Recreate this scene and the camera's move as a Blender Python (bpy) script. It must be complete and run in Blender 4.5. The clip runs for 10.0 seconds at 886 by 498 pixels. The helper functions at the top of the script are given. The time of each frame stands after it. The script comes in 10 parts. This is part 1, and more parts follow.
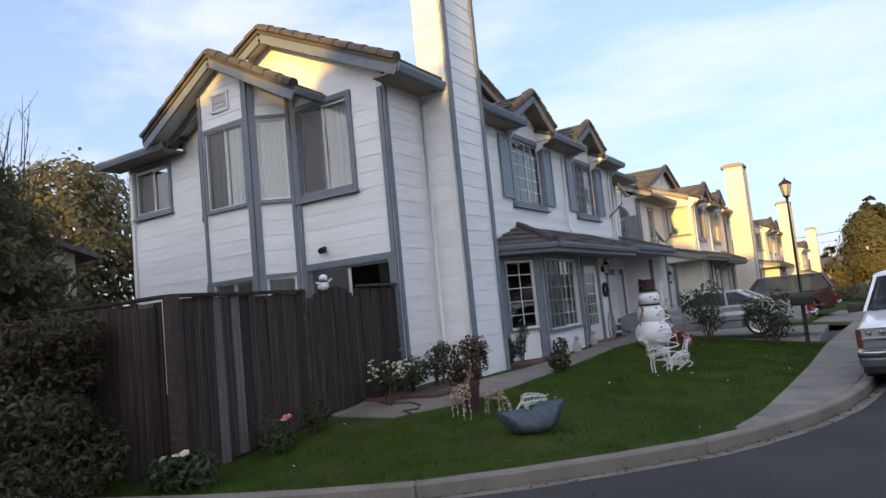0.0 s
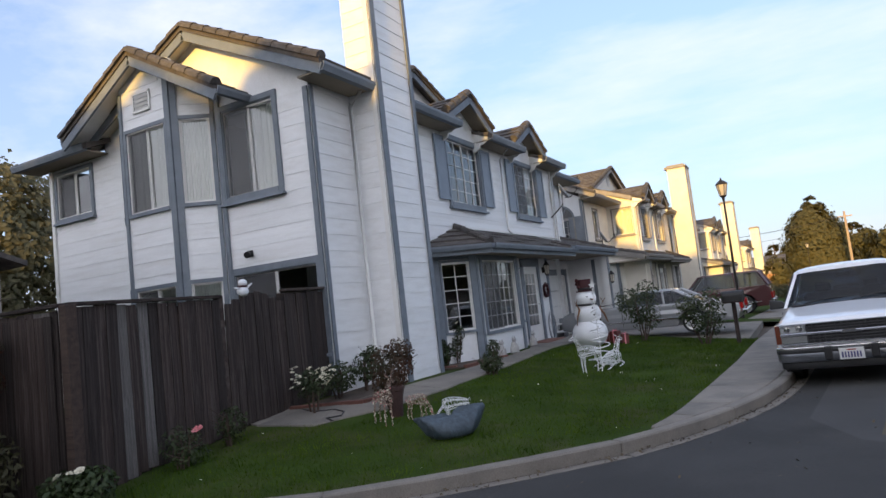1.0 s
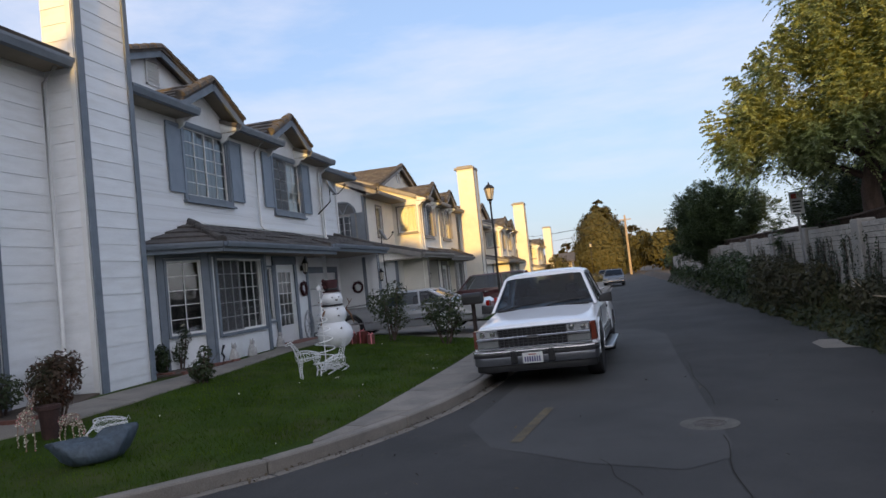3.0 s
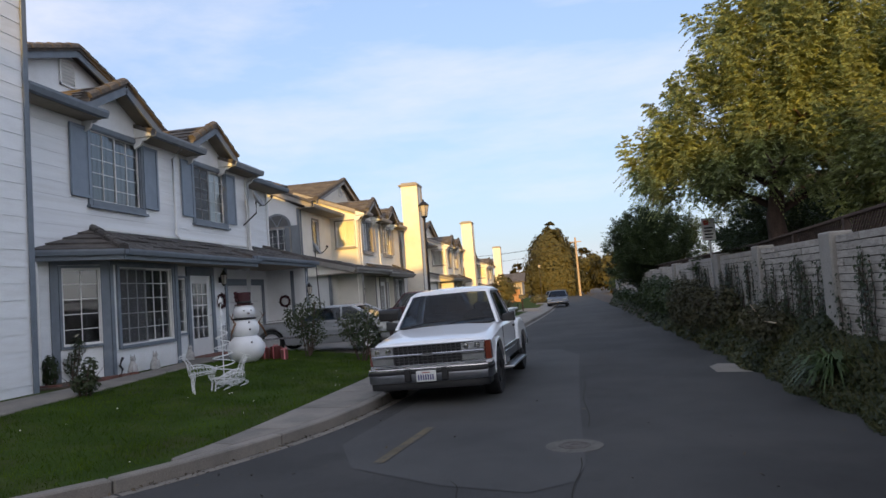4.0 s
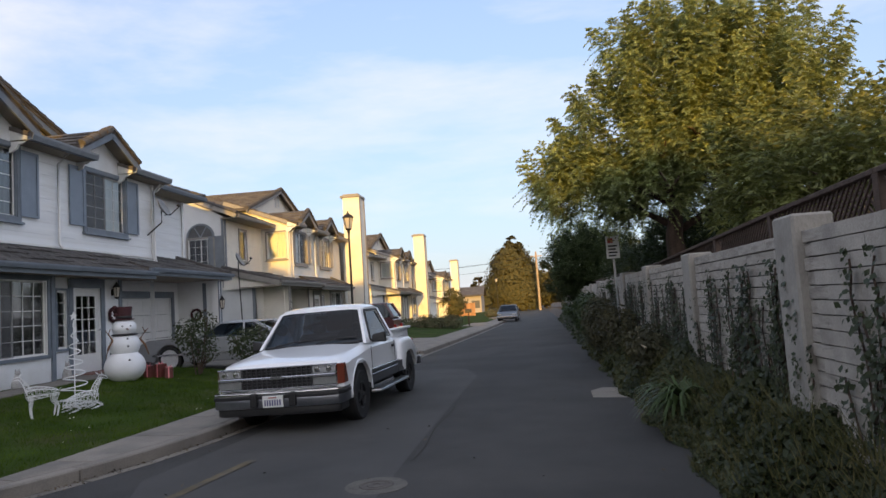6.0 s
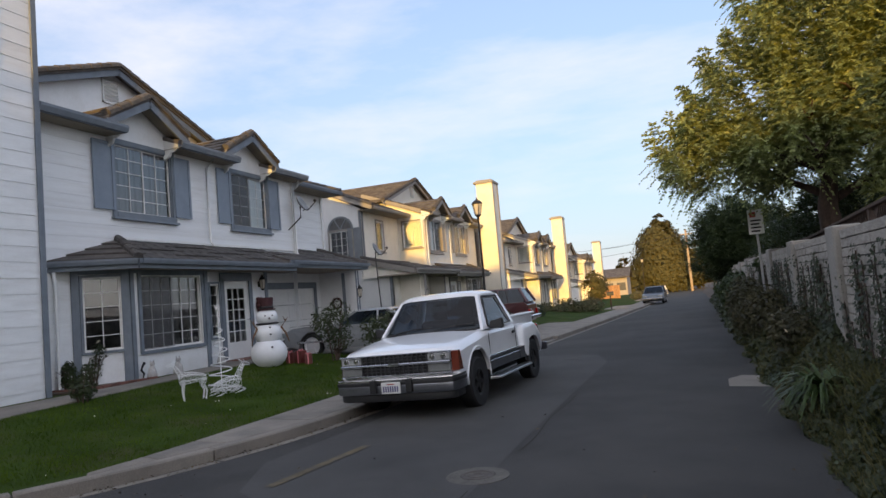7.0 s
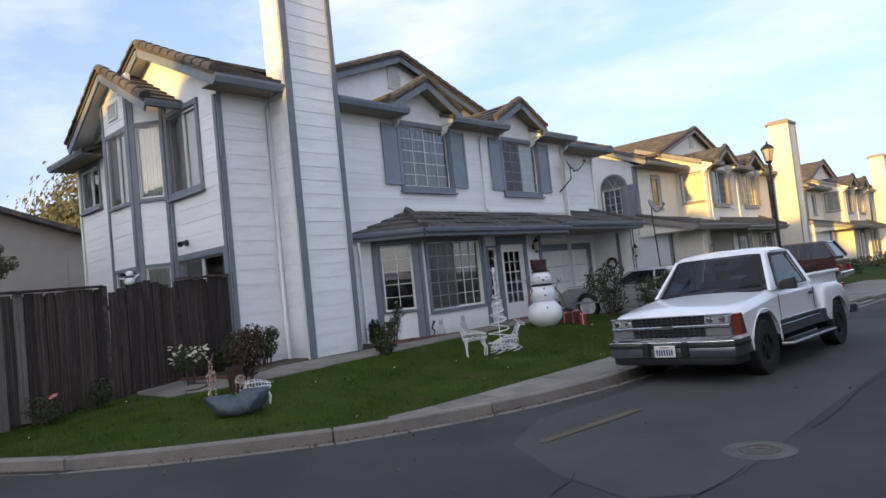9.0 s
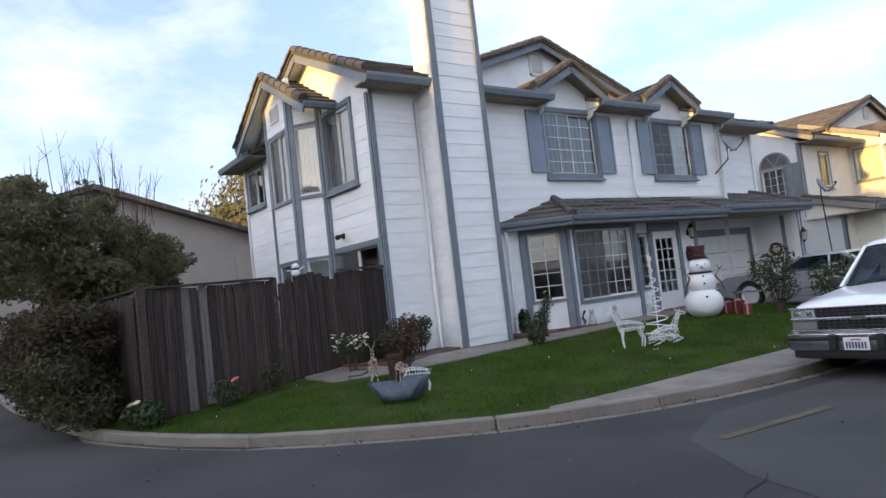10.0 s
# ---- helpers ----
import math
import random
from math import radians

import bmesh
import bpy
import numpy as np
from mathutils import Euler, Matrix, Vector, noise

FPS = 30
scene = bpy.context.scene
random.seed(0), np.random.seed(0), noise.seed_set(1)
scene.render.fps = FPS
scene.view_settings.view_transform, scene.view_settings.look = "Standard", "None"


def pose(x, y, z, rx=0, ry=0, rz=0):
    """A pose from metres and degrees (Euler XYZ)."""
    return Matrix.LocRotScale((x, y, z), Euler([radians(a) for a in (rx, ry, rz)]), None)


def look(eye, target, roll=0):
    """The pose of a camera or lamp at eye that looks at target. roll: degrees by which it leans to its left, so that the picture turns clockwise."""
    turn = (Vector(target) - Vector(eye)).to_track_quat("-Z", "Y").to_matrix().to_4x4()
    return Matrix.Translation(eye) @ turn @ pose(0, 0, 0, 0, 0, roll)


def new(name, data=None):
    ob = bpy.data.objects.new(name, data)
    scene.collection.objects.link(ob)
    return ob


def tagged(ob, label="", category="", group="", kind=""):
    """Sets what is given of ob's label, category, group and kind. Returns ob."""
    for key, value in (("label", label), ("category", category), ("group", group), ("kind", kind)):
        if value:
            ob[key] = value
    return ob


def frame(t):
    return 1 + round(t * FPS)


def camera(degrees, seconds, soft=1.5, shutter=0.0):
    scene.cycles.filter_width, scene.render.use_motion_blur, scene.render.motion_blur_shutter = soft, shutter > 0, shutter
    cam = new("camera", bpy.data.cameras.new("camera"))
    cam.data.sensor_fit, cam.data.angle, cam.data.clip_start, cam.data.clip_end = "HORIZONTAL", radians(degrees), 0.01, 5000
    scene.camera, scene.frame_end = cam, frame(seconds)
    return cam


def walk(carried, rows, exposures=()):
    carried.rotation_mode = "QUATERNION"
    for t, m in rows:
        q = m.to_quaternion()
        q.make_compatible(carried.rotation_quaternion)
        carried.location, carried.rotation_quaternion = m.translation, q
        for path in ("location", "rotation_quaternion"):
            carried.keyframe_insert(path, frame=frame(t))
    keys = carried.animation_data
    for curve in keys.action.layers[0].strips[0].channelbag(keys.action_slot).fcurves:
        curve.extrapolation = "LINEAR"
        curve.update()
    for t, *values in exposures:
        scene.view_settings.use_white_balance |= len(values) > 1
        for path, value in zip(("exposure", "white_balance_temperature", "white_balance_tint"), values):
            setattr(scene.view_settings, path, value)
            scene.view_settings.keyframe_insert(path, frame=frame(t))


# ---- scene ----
cam = camera(67.4, 10.0)
PATH = [
    (0, (0.206, 0.063, 1.704), (-0.844, 1.755, 1.886), -5.6),
    (0.5, (0.359, 0.263, 1.667), (-0.612, 1.999, 1.879), -5.9),
    (1, (0.55, 0.454, 1.674), (-0.391, 2.21, 1.848), -6.5),
    (1.5, (0.872, 0.648, 1.659), (-0.101, 2.384, 1.854), -7.1),
    (2, (1.189, 0.917, 1.642), (0.247, 2.669, 1.854), -7.1),
    (2.5, (1.621, 1.138, 1.646), (0.908, 2.99, 1.898), -7.3),
    (3, (2.092, 1.374, 1.709), (1.642, 3.321, 1.798), -5.9),
    (3.2, (2.261, 1.446, 1.641), (1.992, 3.426, 1.732), -5.7),
    (4.5, (3.334, 1.917, 1.604), (2.992, 3.88, 1.771), -3.7),
    (5, (3.711, 2.181, 1.607), (3.534, 4.162, 1.818), -3.8),
    (5.2, (3.925, 2.22, 1.612), (3.719, 4.198, 1.824), -3.5),
    (6.3, (4.63, 2.595, 1.6), (4.394, 4.576, 1.742), -3.9),
    (6.5, (4.718, 2.64, 1.605), (4.351, 4.601, 1.748), -4.1),
    (7, (4.908, 2.767, 1.594), (4.265, 4.656, 1.74), -5.0),
    (7.5, (4.994, 2.875, 1.605), (4.255, 4.73, 1.734), -5.6),
    (8, (5.043, 2.933, 1.597), (4.13, 4.709, 1.711), -5.0),
    (8.5, (5.078, 2.91, 1.601), (3.931, 4.545, 1.703), -5.0),
    (9, (5.081, 2.832, 1.619), (3.726, 4.299, 1.724), -6.0),
    (9.5, (5.009, 2.748, 1.631), (3.483, 4.034, 1.753), -7.2),
    (10, (4.831, 2.682, 1.614), (3.208, 3.844, 1.737), -6.5),
]
walk(cam, [(t, look(eye, target, roll)) for t, eye, target, roll in PATH],
     exposures=[(0, 1.57, 6280, 16), (2, 1.44, 6200, 16), (3, 1.24, 6200, 16), (4.5, 1.37, 6350, 16), (6.5, 1.42, 6550, 16), (8, 1.38, 6380, 16), (10, 1.9, 6230, 16)])

# ---- world, sun ----
SUN_TO = Vector((0.085, -0.985, 0.124)).normalized()      # towards the low sun
world = bpy.data.worlds.new("evening_sky")
scene.world = world
world.use_nodes = True
wn = world.node_tree.nodes
wl = world.node_tree.links
for n in list(wn):
    wn.remove(n)
w_out = wn.new("ShaderNodeOutputWorld")
w_bg = wn.new("ShaderNodeBackground")
w_sky = wn.new("ShaderNodeTexSky")
w_sky.sky_type = "NISHITA"
w_sky.sun_disc = False
w_sky.sun_elevation = radians(9.0)
w_sky.sun_rotation = math.atan2(SUN_TO.x, SUN_TO.y)
w_sky.air_density = 1.0
w_sky.dust_density = 0.6
w_sky.ozone_density = 2.0
w_bg.inputs["Strength"].default_value = 0.15
# thin high cloud, drawn out into streaks
w_tc = wn.new("ShaderNodeTexCoord")
w_map = wn.new("ShaderNodeMapping")
w_map.inputs["Rotation"].default_value = (0.0, 0.25, 0.9)
w_map.inputs["Scale"].default_value = (1.0, 2.6, 5.0)
w_noise = wn.new("ShaderNodeTexNoise")
w_noise.inputs["Scale"].default_value = 1.7
w_noise.inputs["Detail"].default_value = 7.0
w_noise.inputs["Roughness"].default_value = 0.58
w_ramp = wn.new("ShaderNodeValToRGB")
w_ramp.color_ramp.elements[0].position = 0.43
w_ramp.color_ramp.elements[0].color = (0, 0, 0, 1)
w_ramp.color_ramp.elements[1].position = 0.78
w_ramp.color_ramp.elements[1].color = (1, 1, 1, 1)
w_mix = wn.new("ShaderNodeMix")
w_mix.data_type = "RGBA"
w_mix.inputs["B"].default_value = (2.5, 2.55, 2.7, 1)
w_amt = wn.new("ShaderNodeMath")
w_amt.operation = "MULTIPLY"
w_amt.inputs[1].default_value = 0.85
wl.new(w_tc.outputs["Generated"], w_map.inputs["Vector"])
wl.new(w_map.outputs["Vector"], w_noise.inputs["Vector"])
wl.new(w_noise.outputs["Fac"], w_ramp.inputs["Fac"])
wl.new(w_ramp.outputs["Color"], w_amt.inputs[0])
wl.new(w_amt.outputs["Value"], w_mix.inputs["Factor"])
# even haze over the whole sky, thicker towards the horizon
w_sep = wn.new("ShaderNodeSeparateXYZ")
w_hz = wn.new("ShaderNodeMapRange")
w_hz.inputs["From Min"].default_value = 0.0
w_hz.inputs["From Max"].default_value = 0.55
w_hz.inputs["To Min"].default_value = 0.85
w_hz.inputs["To Max"].default_value = 0.45
w_haze = wn.new("ShaderNodeMix")
w_haze.data_type = "RGBA"
w_haze.inputs["B"].default_value = (1.16, 1.38, 1.80, 1)
wl.new(w_tc.outputs["Generated"], w_sep.inputs["Vector"])
wl.new(w_sep.outputs["Z"], w_hz.inputs["Value"])
wl.new(w_hz.outputs["Result"], w_haze.inputs["Factor"])
# the haze is brighter towards the sun
w_dot = wn.new("ShaderNodeVectorMath")
w_dot.operation = "DOT_PRODUCT"
w_dot.inputs[1].default_value = SUN_TO
w_near = wn.new("ShaderNodeMapRange")
w_near.interpolation_type = "SMOOTHSTEP"
w_near.inputs["From Min"].default_value = -0.25
w_near.inputs["From Max"].default_value = 1.0
w_glow = wn.new("ShaderNodeMix")
w_glow.data_type = "RGBA"
w_glow.inputs["A"].default_value = (1.16, 1.38, 1.80, 1)
w_glow.inputs["B"].default_value = (5.5, 5.2, 4.8, 1)
wl.new(w_tc.outputs["Generated"], w_dot.inputs[0])
wl.new(w_dot.outputs["Value"], w_near.inputs["Value"])
wl.new(w_near.outputs["Result"], w_glow.inputs["Factor"])
wl.new(w_glow.outputs["Result"], w_haze.inputs["B"])
wl.new(w_sky.outputs["Color"], w_haze.inputs["A"])
wl.new(w_haze.outputs["Result"], w_mix.inputs["A"])
wl.new(w_mix.outputs["Result"], w_bg.inputs["Color"])
wl.new(w_bg.outputs["Background"], w_out.inputs["Surface"])

sun_data = bpy.data.lights.new("sun", "SUN")
sun_data.energy = 2.0
sun_data.angle = radians(0.5)
sun_data.color = (1.0, 0.60, 0.12)
sun = new("sun", sun_data)
sun.matrix_world = look(SUN_TO * 60, (0, 0, 0))

# ---- materials ----
def material(name, color, rough=0.7, metal=0.0, spread=0.15, scale=6.0, fine=60.0, bump=0.15, coat=0.0, spec=0.5,
             dirt=None, dirt_amount=0.0, dirt_scale=1.2, per_object=0.0, stretch=(1, 1, 1), per_island=0.0):
    """A painted or raw surface: base colour varied at two scales, dirt patches, fine relief."""
    m = bpy.data.materials.new(name)
    m.use_nodes = True
    nt = m.node_tree
    bsdf = nt.nodes["Principled BSDF"]
    nodes, link = nt.nodes, nt.links.new
    bsdf.inputs["Metallic"].default_value = metal
    bsdf.inputs["Roughness"].default_value = rough
    bsdf.inputs["Specular IOR Level"].default_value = spec
    bsdf.inputs["Coat Weight"].default_value = coat
    bsdf.inputs["Coat Roughness"].default_value = 0.08
    tc = nodes.new("ShaderNodeTexCoord")
    mp = nodes.new("ShaderNodeMapping")
    mp.inputs["Scale"].default_value = stretch
    link(tc.outputs["Object"], mp.inputs["Vector"])
    if per_object:
        shift = nodes.new("ShaderNodeMath")
        shift.operation = "MULTIPLY"
        shift.inputs[1].default_value = 60.0
        link(nodes.new("ShaderNodeObjectInfo").outputs["Random"], shift.inputs[0])
        link(shift.outputs["Value"], mp.inputs["Location"])
    big = nodes.new("ShaderNodeTexNoise")
    big.inputs["Scale"].default_value = scale
    big.inputs["Detail"].default_value = 4
    small = nodes.new("ShaderNodeTexNoise")
    small.inputs["Scale"].default_value = fine
    small.inputs["Detail"].default_value = 3
    link(mp.outputs["Vector"], big.inputs["Vector"])
    link(mp.outputs["Vector"], small.inputs["Vector"])
    both = nodes.new("ShaderNodeMath")
    both.operation = "MULTIPLY_ADD"
    both.inputs[1].default_value = 0.5
    link(small.outputs["Fac"], both.inputs[0])
    half = nodes.new("ShaderNodeMath")
    half.operation = "MULTIPLY"
    half.inputs[1].default_value = 0.5
    link(big.outputs["Fac"], half.inputs[0])
    link(half.outputs["Value"], both.inputs[2])
    ramp = nodes.new("ShaderNodeValToRGB")
    lo = tuple(max(0.0, c * (1 - 1.6 * spread)) for c in color)
    hi = tuple(min(1.0, c * (1 + 1.6 * spread)) for c in color)
    ramp.color_ramp.elements[0].position = 0.3
    ramp.color_ramp.elements[0].color = (*lo, 1)
    ramp.color_ramp.elements[1].position = 0.7
    ramp.color_ramp.elements[1].color = (*hi, 1)
    link(both.outputs["Value"], ramp.inputs["Fac"])
    out = ramp.outputs["Color"]
    if dirt is not None:
        dn = nodes.new("ShaderNodeTexNoise")
        dn.inputs["Scale"].default_value = dirt_scale
        dn.inputs["Detail"].default_value = 6
        dn.inputs["Roughness"].default_value = 0.65
        link((mp if per_object else tc).outputs["Vector" if per_object else "Object"], dn.inputs["Vector"])
        dr = nodes.new("ShaderNodeValToRGB")
        dr.color_ramp.elements[0].position = 0.48
        dr.color_ramp.elements[0].color = (0, 0, 0, 1)
        dr.color_ramp.elements[1].position = 0.72
        dr.color_ramp.elements[1].color = (dirt_amount, dirt_amount, dirt_amount, 1)
        link(dn.outputs["Fac"], dr.inputs["Fac"])
        mx = nodes.new("ShaderNodeMix")
        mx.data_type = "RGBA"
        mx.inputs["B"].default_value = (*dirt, 1)
        link(dr.outputs["Color"], mx.inputs["Factor"])
        link(out, mx.inputs["A"])
        out = mx.outputs["Result"]
    if per_object or per_island:
        if per_object:
            src = nodes.new("ShaderNodeObjectInfo").outputs["Random"]
        else:
            src = nodes.new("ShaderNodeNewGeometry").outputs["Random Per Island"]
        amount = per_object or per_island
        mr = nodes.new("ShaderNodeMapRange")
        mr.inputs["To Min"].default_value = 1 - amount
        mr.inputs["To Max"].default_value = 1 + amount
        link(src, mr.inputs["Value"])
        hs = nodes.new("ShaderNodeHueSaturation")
        link(mr.outputs["Result"], hs.inputs["Value"])
        link(out, hs.inputs["Color"])
        out = hs.outputs["Color"]
    link(out, bsdf.inputs["Base Color"])
    if bump:
        bp = nodes.new("ShaderNodeBump")
        bp.inputs["Strength"].default_value = bump
        bp.inputs["Distance"].default_value = 0.01
        link(small.outputs["Fac"], bp.inputs["Height"])
        link(bp.outputs["Normal"], bsdf.inputs["Normal"])
    return m


def leaf_material(name, dark, light, rough=0.55, through_light=0.25, spec=0.3):
    """Leaves: colour varies leaf by leaf, light passes through a little."""
    m = bpy.data.materials.new(name)
    m.use_nodes = True
    nt = m.node_tree
    nodes, link = nt.nodes, nt.links.new
    bsdf = nodes["Principled BSDF"]
    bsdf.inputs["Roughness"].default_value = rough
    bsdf.inputs["Specular IOR Level"].default_value = spec
    geo = nodes.new("ShaderNodeNewGeometry")
    ramp = nodes.new("ShaderNodeValToRGB")
    ramp.color_ramp.elements[0].color = (*dark, 1)
    ramp.color_ramp.elements[1].color = (*light, 1)
    tc = nodes.new("ShaderNodeTexCoord")
    patch = nodes.new("ShaderNodeTexNoise")
    patch.inputs["Scale"].default_value = 2.0
    patch.inputs["Detail"].default_value = 3
    link(tc.outputs["Object"], patch.inputs["Vector"])
    spread = nodes.new("ShaderNodeMapRange")
    spread.inputs["From Min"].default_value = 0.32
    spread.inputs["From Max"].default_value = 0.68
    spread.inputs["To Max"].default_value = 0.72
    link(patch.outputs["Fac"], spread.inputs["Value"])
    both = nodes.new("ShaderNodeMath")
    both.operation = "MULTIPLY_ADD"
    both.inputs[1].default_value = 0.28
    link(geo.outputs["Random Per Island"], both.inputs[0])
    link(spread.outputs["Result"], both.inputs[2])
    link(both.outputs["Value"], ramp.inputs["Fac"])
    link(ramp.outputs["Color"], bsdf.inputs["Base Color"])
    tr = nodes.new("ShaderNodeBsdfTranslucent")
    link(ramp.outputs["Color"], tr.inputs["Color"])
    mix = nodes.new("ShaderNodeMixShader")
    mix.inputs["Fac"].default_value = through_light
    link(bsdf.outputs["BSDF"], mix.inputs[1])
    link(tr.outputs["BSDF"], mix.inputs[2])
    link(mix.outputs["Shader"], nodes["Material Output"].inputs["Surface"])
    return m


def glass_material(name, tint=(0.9, 0.95, 0.95), rough=0.02, ior=2.25):
    """Thin window glass: mirror at grazing angles, clear straight on."""
    m = bpy.data.materials.new(name)
    m.use_nodes = True
    nt = m.node_tree
    nodes, link = nt.nodes, nt.links.new
    nodes.remove(nodes["Principled BSDF"])
    clear = nodes.new("ShaderNodeBsdfTransparent")
    clear.inputs["Color"].default_value = (*tint, 1)
    gloss = nodes.new("ShaderNodeBsdfGlossy")
    gloss.inputs["Roughness"].default_value = rough
    fres = nodes.new("ShaderNodeFresnel")
    fres.inputs["IOR"].default_value = ior
    mix = nodes.new("ShaderNodeMixShader")
    link(fres.outputs["Fac"], mix.inputs["Fac"])
    link(clear.outputs["BSDF"], mix.inputs[1])
    link(gloss.outputs["BSDF"], mix.inputs[2])
    link(mix.outputs["Shader"], nodes["Material Output"].inputs["Surface"])
    return m


M_SIDING = material("white_siding", (0.775, 0.78, 0.785), 0.6, spread=0.05, scale=2.5, fine=40, bump=0.08,
                    dirt=(0.50, 0.47, 0.42), dirt_amount=0.28, dirt_scale=1.6, per_object=0.035)
M_WALL = material("white_stucco", (0.76, 0.762, 0.765), 0.7, spread=0.05, scale=2.0, fine=90, bump=0.2,
                  dirt=(0.5, 0.47, 0.42), dirt_amount=0.25, dirt_scale=0.9)
M_TRIM = material("slate_blue_trim", (0.150, 0.174, 0.206), 0.6, spread=0.12, scale=5, fine=70, bump=0.1,
                  dirt=(0.30, 0.31, 0.32), dirt_amount=0.25, dirt_scale=3)
M_SHUTTER = material("slate_blue_shutter", (0.20, 0.238, 0.29), 0.55, spread=0.1, scale=4, fine=50, bump=0.1)
M_WHITE = material("white_frame", (0.72, 0.71, 0.69), 0.4, spread=0.04, scale=8, fine=60, bump=0.05)
M_TILE = material("roof_tile", (0.074, 0.066, 0.062), 0.85, spread=0.3, scale=3, fine=45, bump=0.4,
                  dirt=(0.20, 0.18, 0.15), dirt_amount=0.4, dirt_scale=4, per_object=0.22)
M_ROOF = material("roof_deck_tile", (0.088, 0.076, 0.070), 0.9, spread=0.3, scale=2, fine=30, bump=0.4,
                  dirt=(0.19, 0.17, 0.14), dirt_amount=0.5, dirt_scale=2)
M_SCREEN = material("insect_screen", (0.13, 0.13, 0.135), 0.9, spread=0.05, bump=0, spec=0.1)
M_SOFFIT = material("soffit", (0.26, 0.215, 0.165), 0.8, spread=0.08)
M_GLASS = glass_material("window_glass")
# dark grey that carries the dimness of rooms behind the windows
M_ROOMSHADE = material("room_shade_grey", (0.10, 0.10, 0.10), 0.9, spread=0.2, bump=0)
M_BLIND = material("window_blind", (0.78, 0.78, 0.77), 0.7, spread=0.05, scale=1.5, fine=20, bump=0)
M_CURTAIN = material("curtain", (0.17, 0.17, 0.18), 0.9, spread=0.2, scale=4, fine=30, bump=0.1, stretch=(6, 6, 0.4))
M_ASPHALT = material("asphalt", (0.048, 0.047, 0.0455), 0.9, spec=0.3, spread=0.32, scale=0.5, fine=110, bump=0.6,
                     dirt=(0.070, 0.067, 0.063), dirt_amount=0.9, dirt_scale=0.35)
M_CONCRETE = material("pavement_concrete", (0.210, 0.187, 0.160), 0.85, spread=0.18, scale=1.5, fine=70, bump=0.4,
                      dirt=(0.11, 0.102, 0.092), dirt_amount=0.8, dirt_scale=1.3, per_object=0.06)
M_SOIL = material("soil", (0.075, 0.055, 0.04), 0.95, spread=0.35, scale=3, fine=50, bump=0.6)
M_LAWN = material("lawn_ground", (0.034, 0.058, 0.012), 0.95, spec=0.05, spread=0.35, scale=0.8, fine=70, bump=0.6,
                  dirt=(0.10, 0.085, 0.045), dirt_amount=0.55, dirt_scale=0.9)
M_GRASS = leaf_material("grass_blade", (0.030, 0.062, 0.007), (0.100, 0.150, 0.020), 0.8, 0.3, 0.0)
M_FENCE = material("old_fence_wood", (0.031, 0.0195, 0.0158), 0.85, spread=0.6, scale=1.6, fine=9, bump=0.7, dirt=(0.082, 0.072, 0.067), dirt_amount=0.6, dirt_scale=1.6,
                   stretch=(3.5, 3.5, 0.55), per_object=0.45)
M_FENCE_PALE = material("bare_fence_wood", (0.13, 0.118, 0.112), 0.85, spread=0.5, scale=2, fine=20, bump=0.7, dirt=(0.040, 0.030, 0.026), dirt_amount=0.7, dirt_scale=1.1,
                        stretch=(8, 8, 0.5), per_object=0.2)
M_BLOCK = material("block_wall", (0.40, 0.365, 0.32), 0.9, spread=0.12, scale=3, fine=60, bump=0.5,
                   dirt=(0.17, 0.155, 0.14), dirt_amount=0.75, dirt_scale=1.6, per_object=0.10)
M_BLACK = material("black_plastic", (0.012, 0.012, 0.013), 0.5, spread=0.1, bump=0.05)
M_TYRE = material("tyre_rubber", (0.014, 0.014, 0.015), 0.75, spread=0.15, bump=0.2)
M_CHROME = material("chrome", (0.62, 0.62, 0.63), 0.16, 1.0, spread=0.04, bump=0)
M_PAINT = material("silver_white_paint", (0.80, 0.81, 0.83), 0.3, 0.0, spread=0.02, bump=0, coat=0.8)
M_PAINT2 = material("dark_grey_paint", (0.06, 0.063, 0.072), 0.35, 0.2, spread=0.03, bump=0, coat=0.6)
M_CARGLASS = glass_material("car_glass", (0.20, 0.25, 0.30), ior=1.5)
M_BARK = material("bark", (0.075, 0.05, 0.038), 0.95, spread=0.4, scale=4, fine=30, bump=0.8, stretch=(3, 3, 0.6))
M_LEAF_TREE = leaf_material("feathery_leaf", (0.085, 0.115, 0.050), (0.40, 0.45, 0.16), 0.40, 0.45, 0.5)
M_LEAF_GOLD = leaf_material("yellowing_leaf", (0.06, 0.080, 0.028), (0.29, 0.31, 0.09), 0.45, 0.4, 0.5)
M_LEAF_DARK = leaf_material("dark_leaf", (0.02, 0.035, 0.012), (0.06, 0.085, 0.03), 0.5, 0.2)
M_LEAF_HEDGE = leaf_material("hedge_leaf", (0.026, 0.029, 0.015), (0.095, 0.085, 0.042), 0.6, 0.2)
M_LEAF_RED = leaf_material("red_hedge_leaf", (0.060, 0.024, 0.016), (0.115, 0.050, 0.032), 0.6, 0.2)
M_TRIM2 = material("grey_brown_trim", (0.24, 0.22, 0.20), 0.6, spread=0.12, scale=5, fine=70, bump=0.1)
M_SHUTTER2 = material("tan_shutter", (0.40, 0.34, 0.27), 0.55, spread=0.1, scale=4, fine=50, bump=0.1)
M_SIDING2 = material("cream_siding", (0.74, 0.69, 0.60), 0.6, spread=0.06, scale=2.5, fine=40, bump=0.08, dirt=(0.5, 0.43, 0.34), dirt_amount=0.25, dirt_scale=1.2)
M_WALL2 = material("cream_stucco", (0.73, 0.69, 0.62), 0.7, spread=0.06, scale=2.0, fine=90, bump=0.2, dirt=(0.5, 0.43, 0.34), dirt_amount=0.25, dirt_scale=0.9)
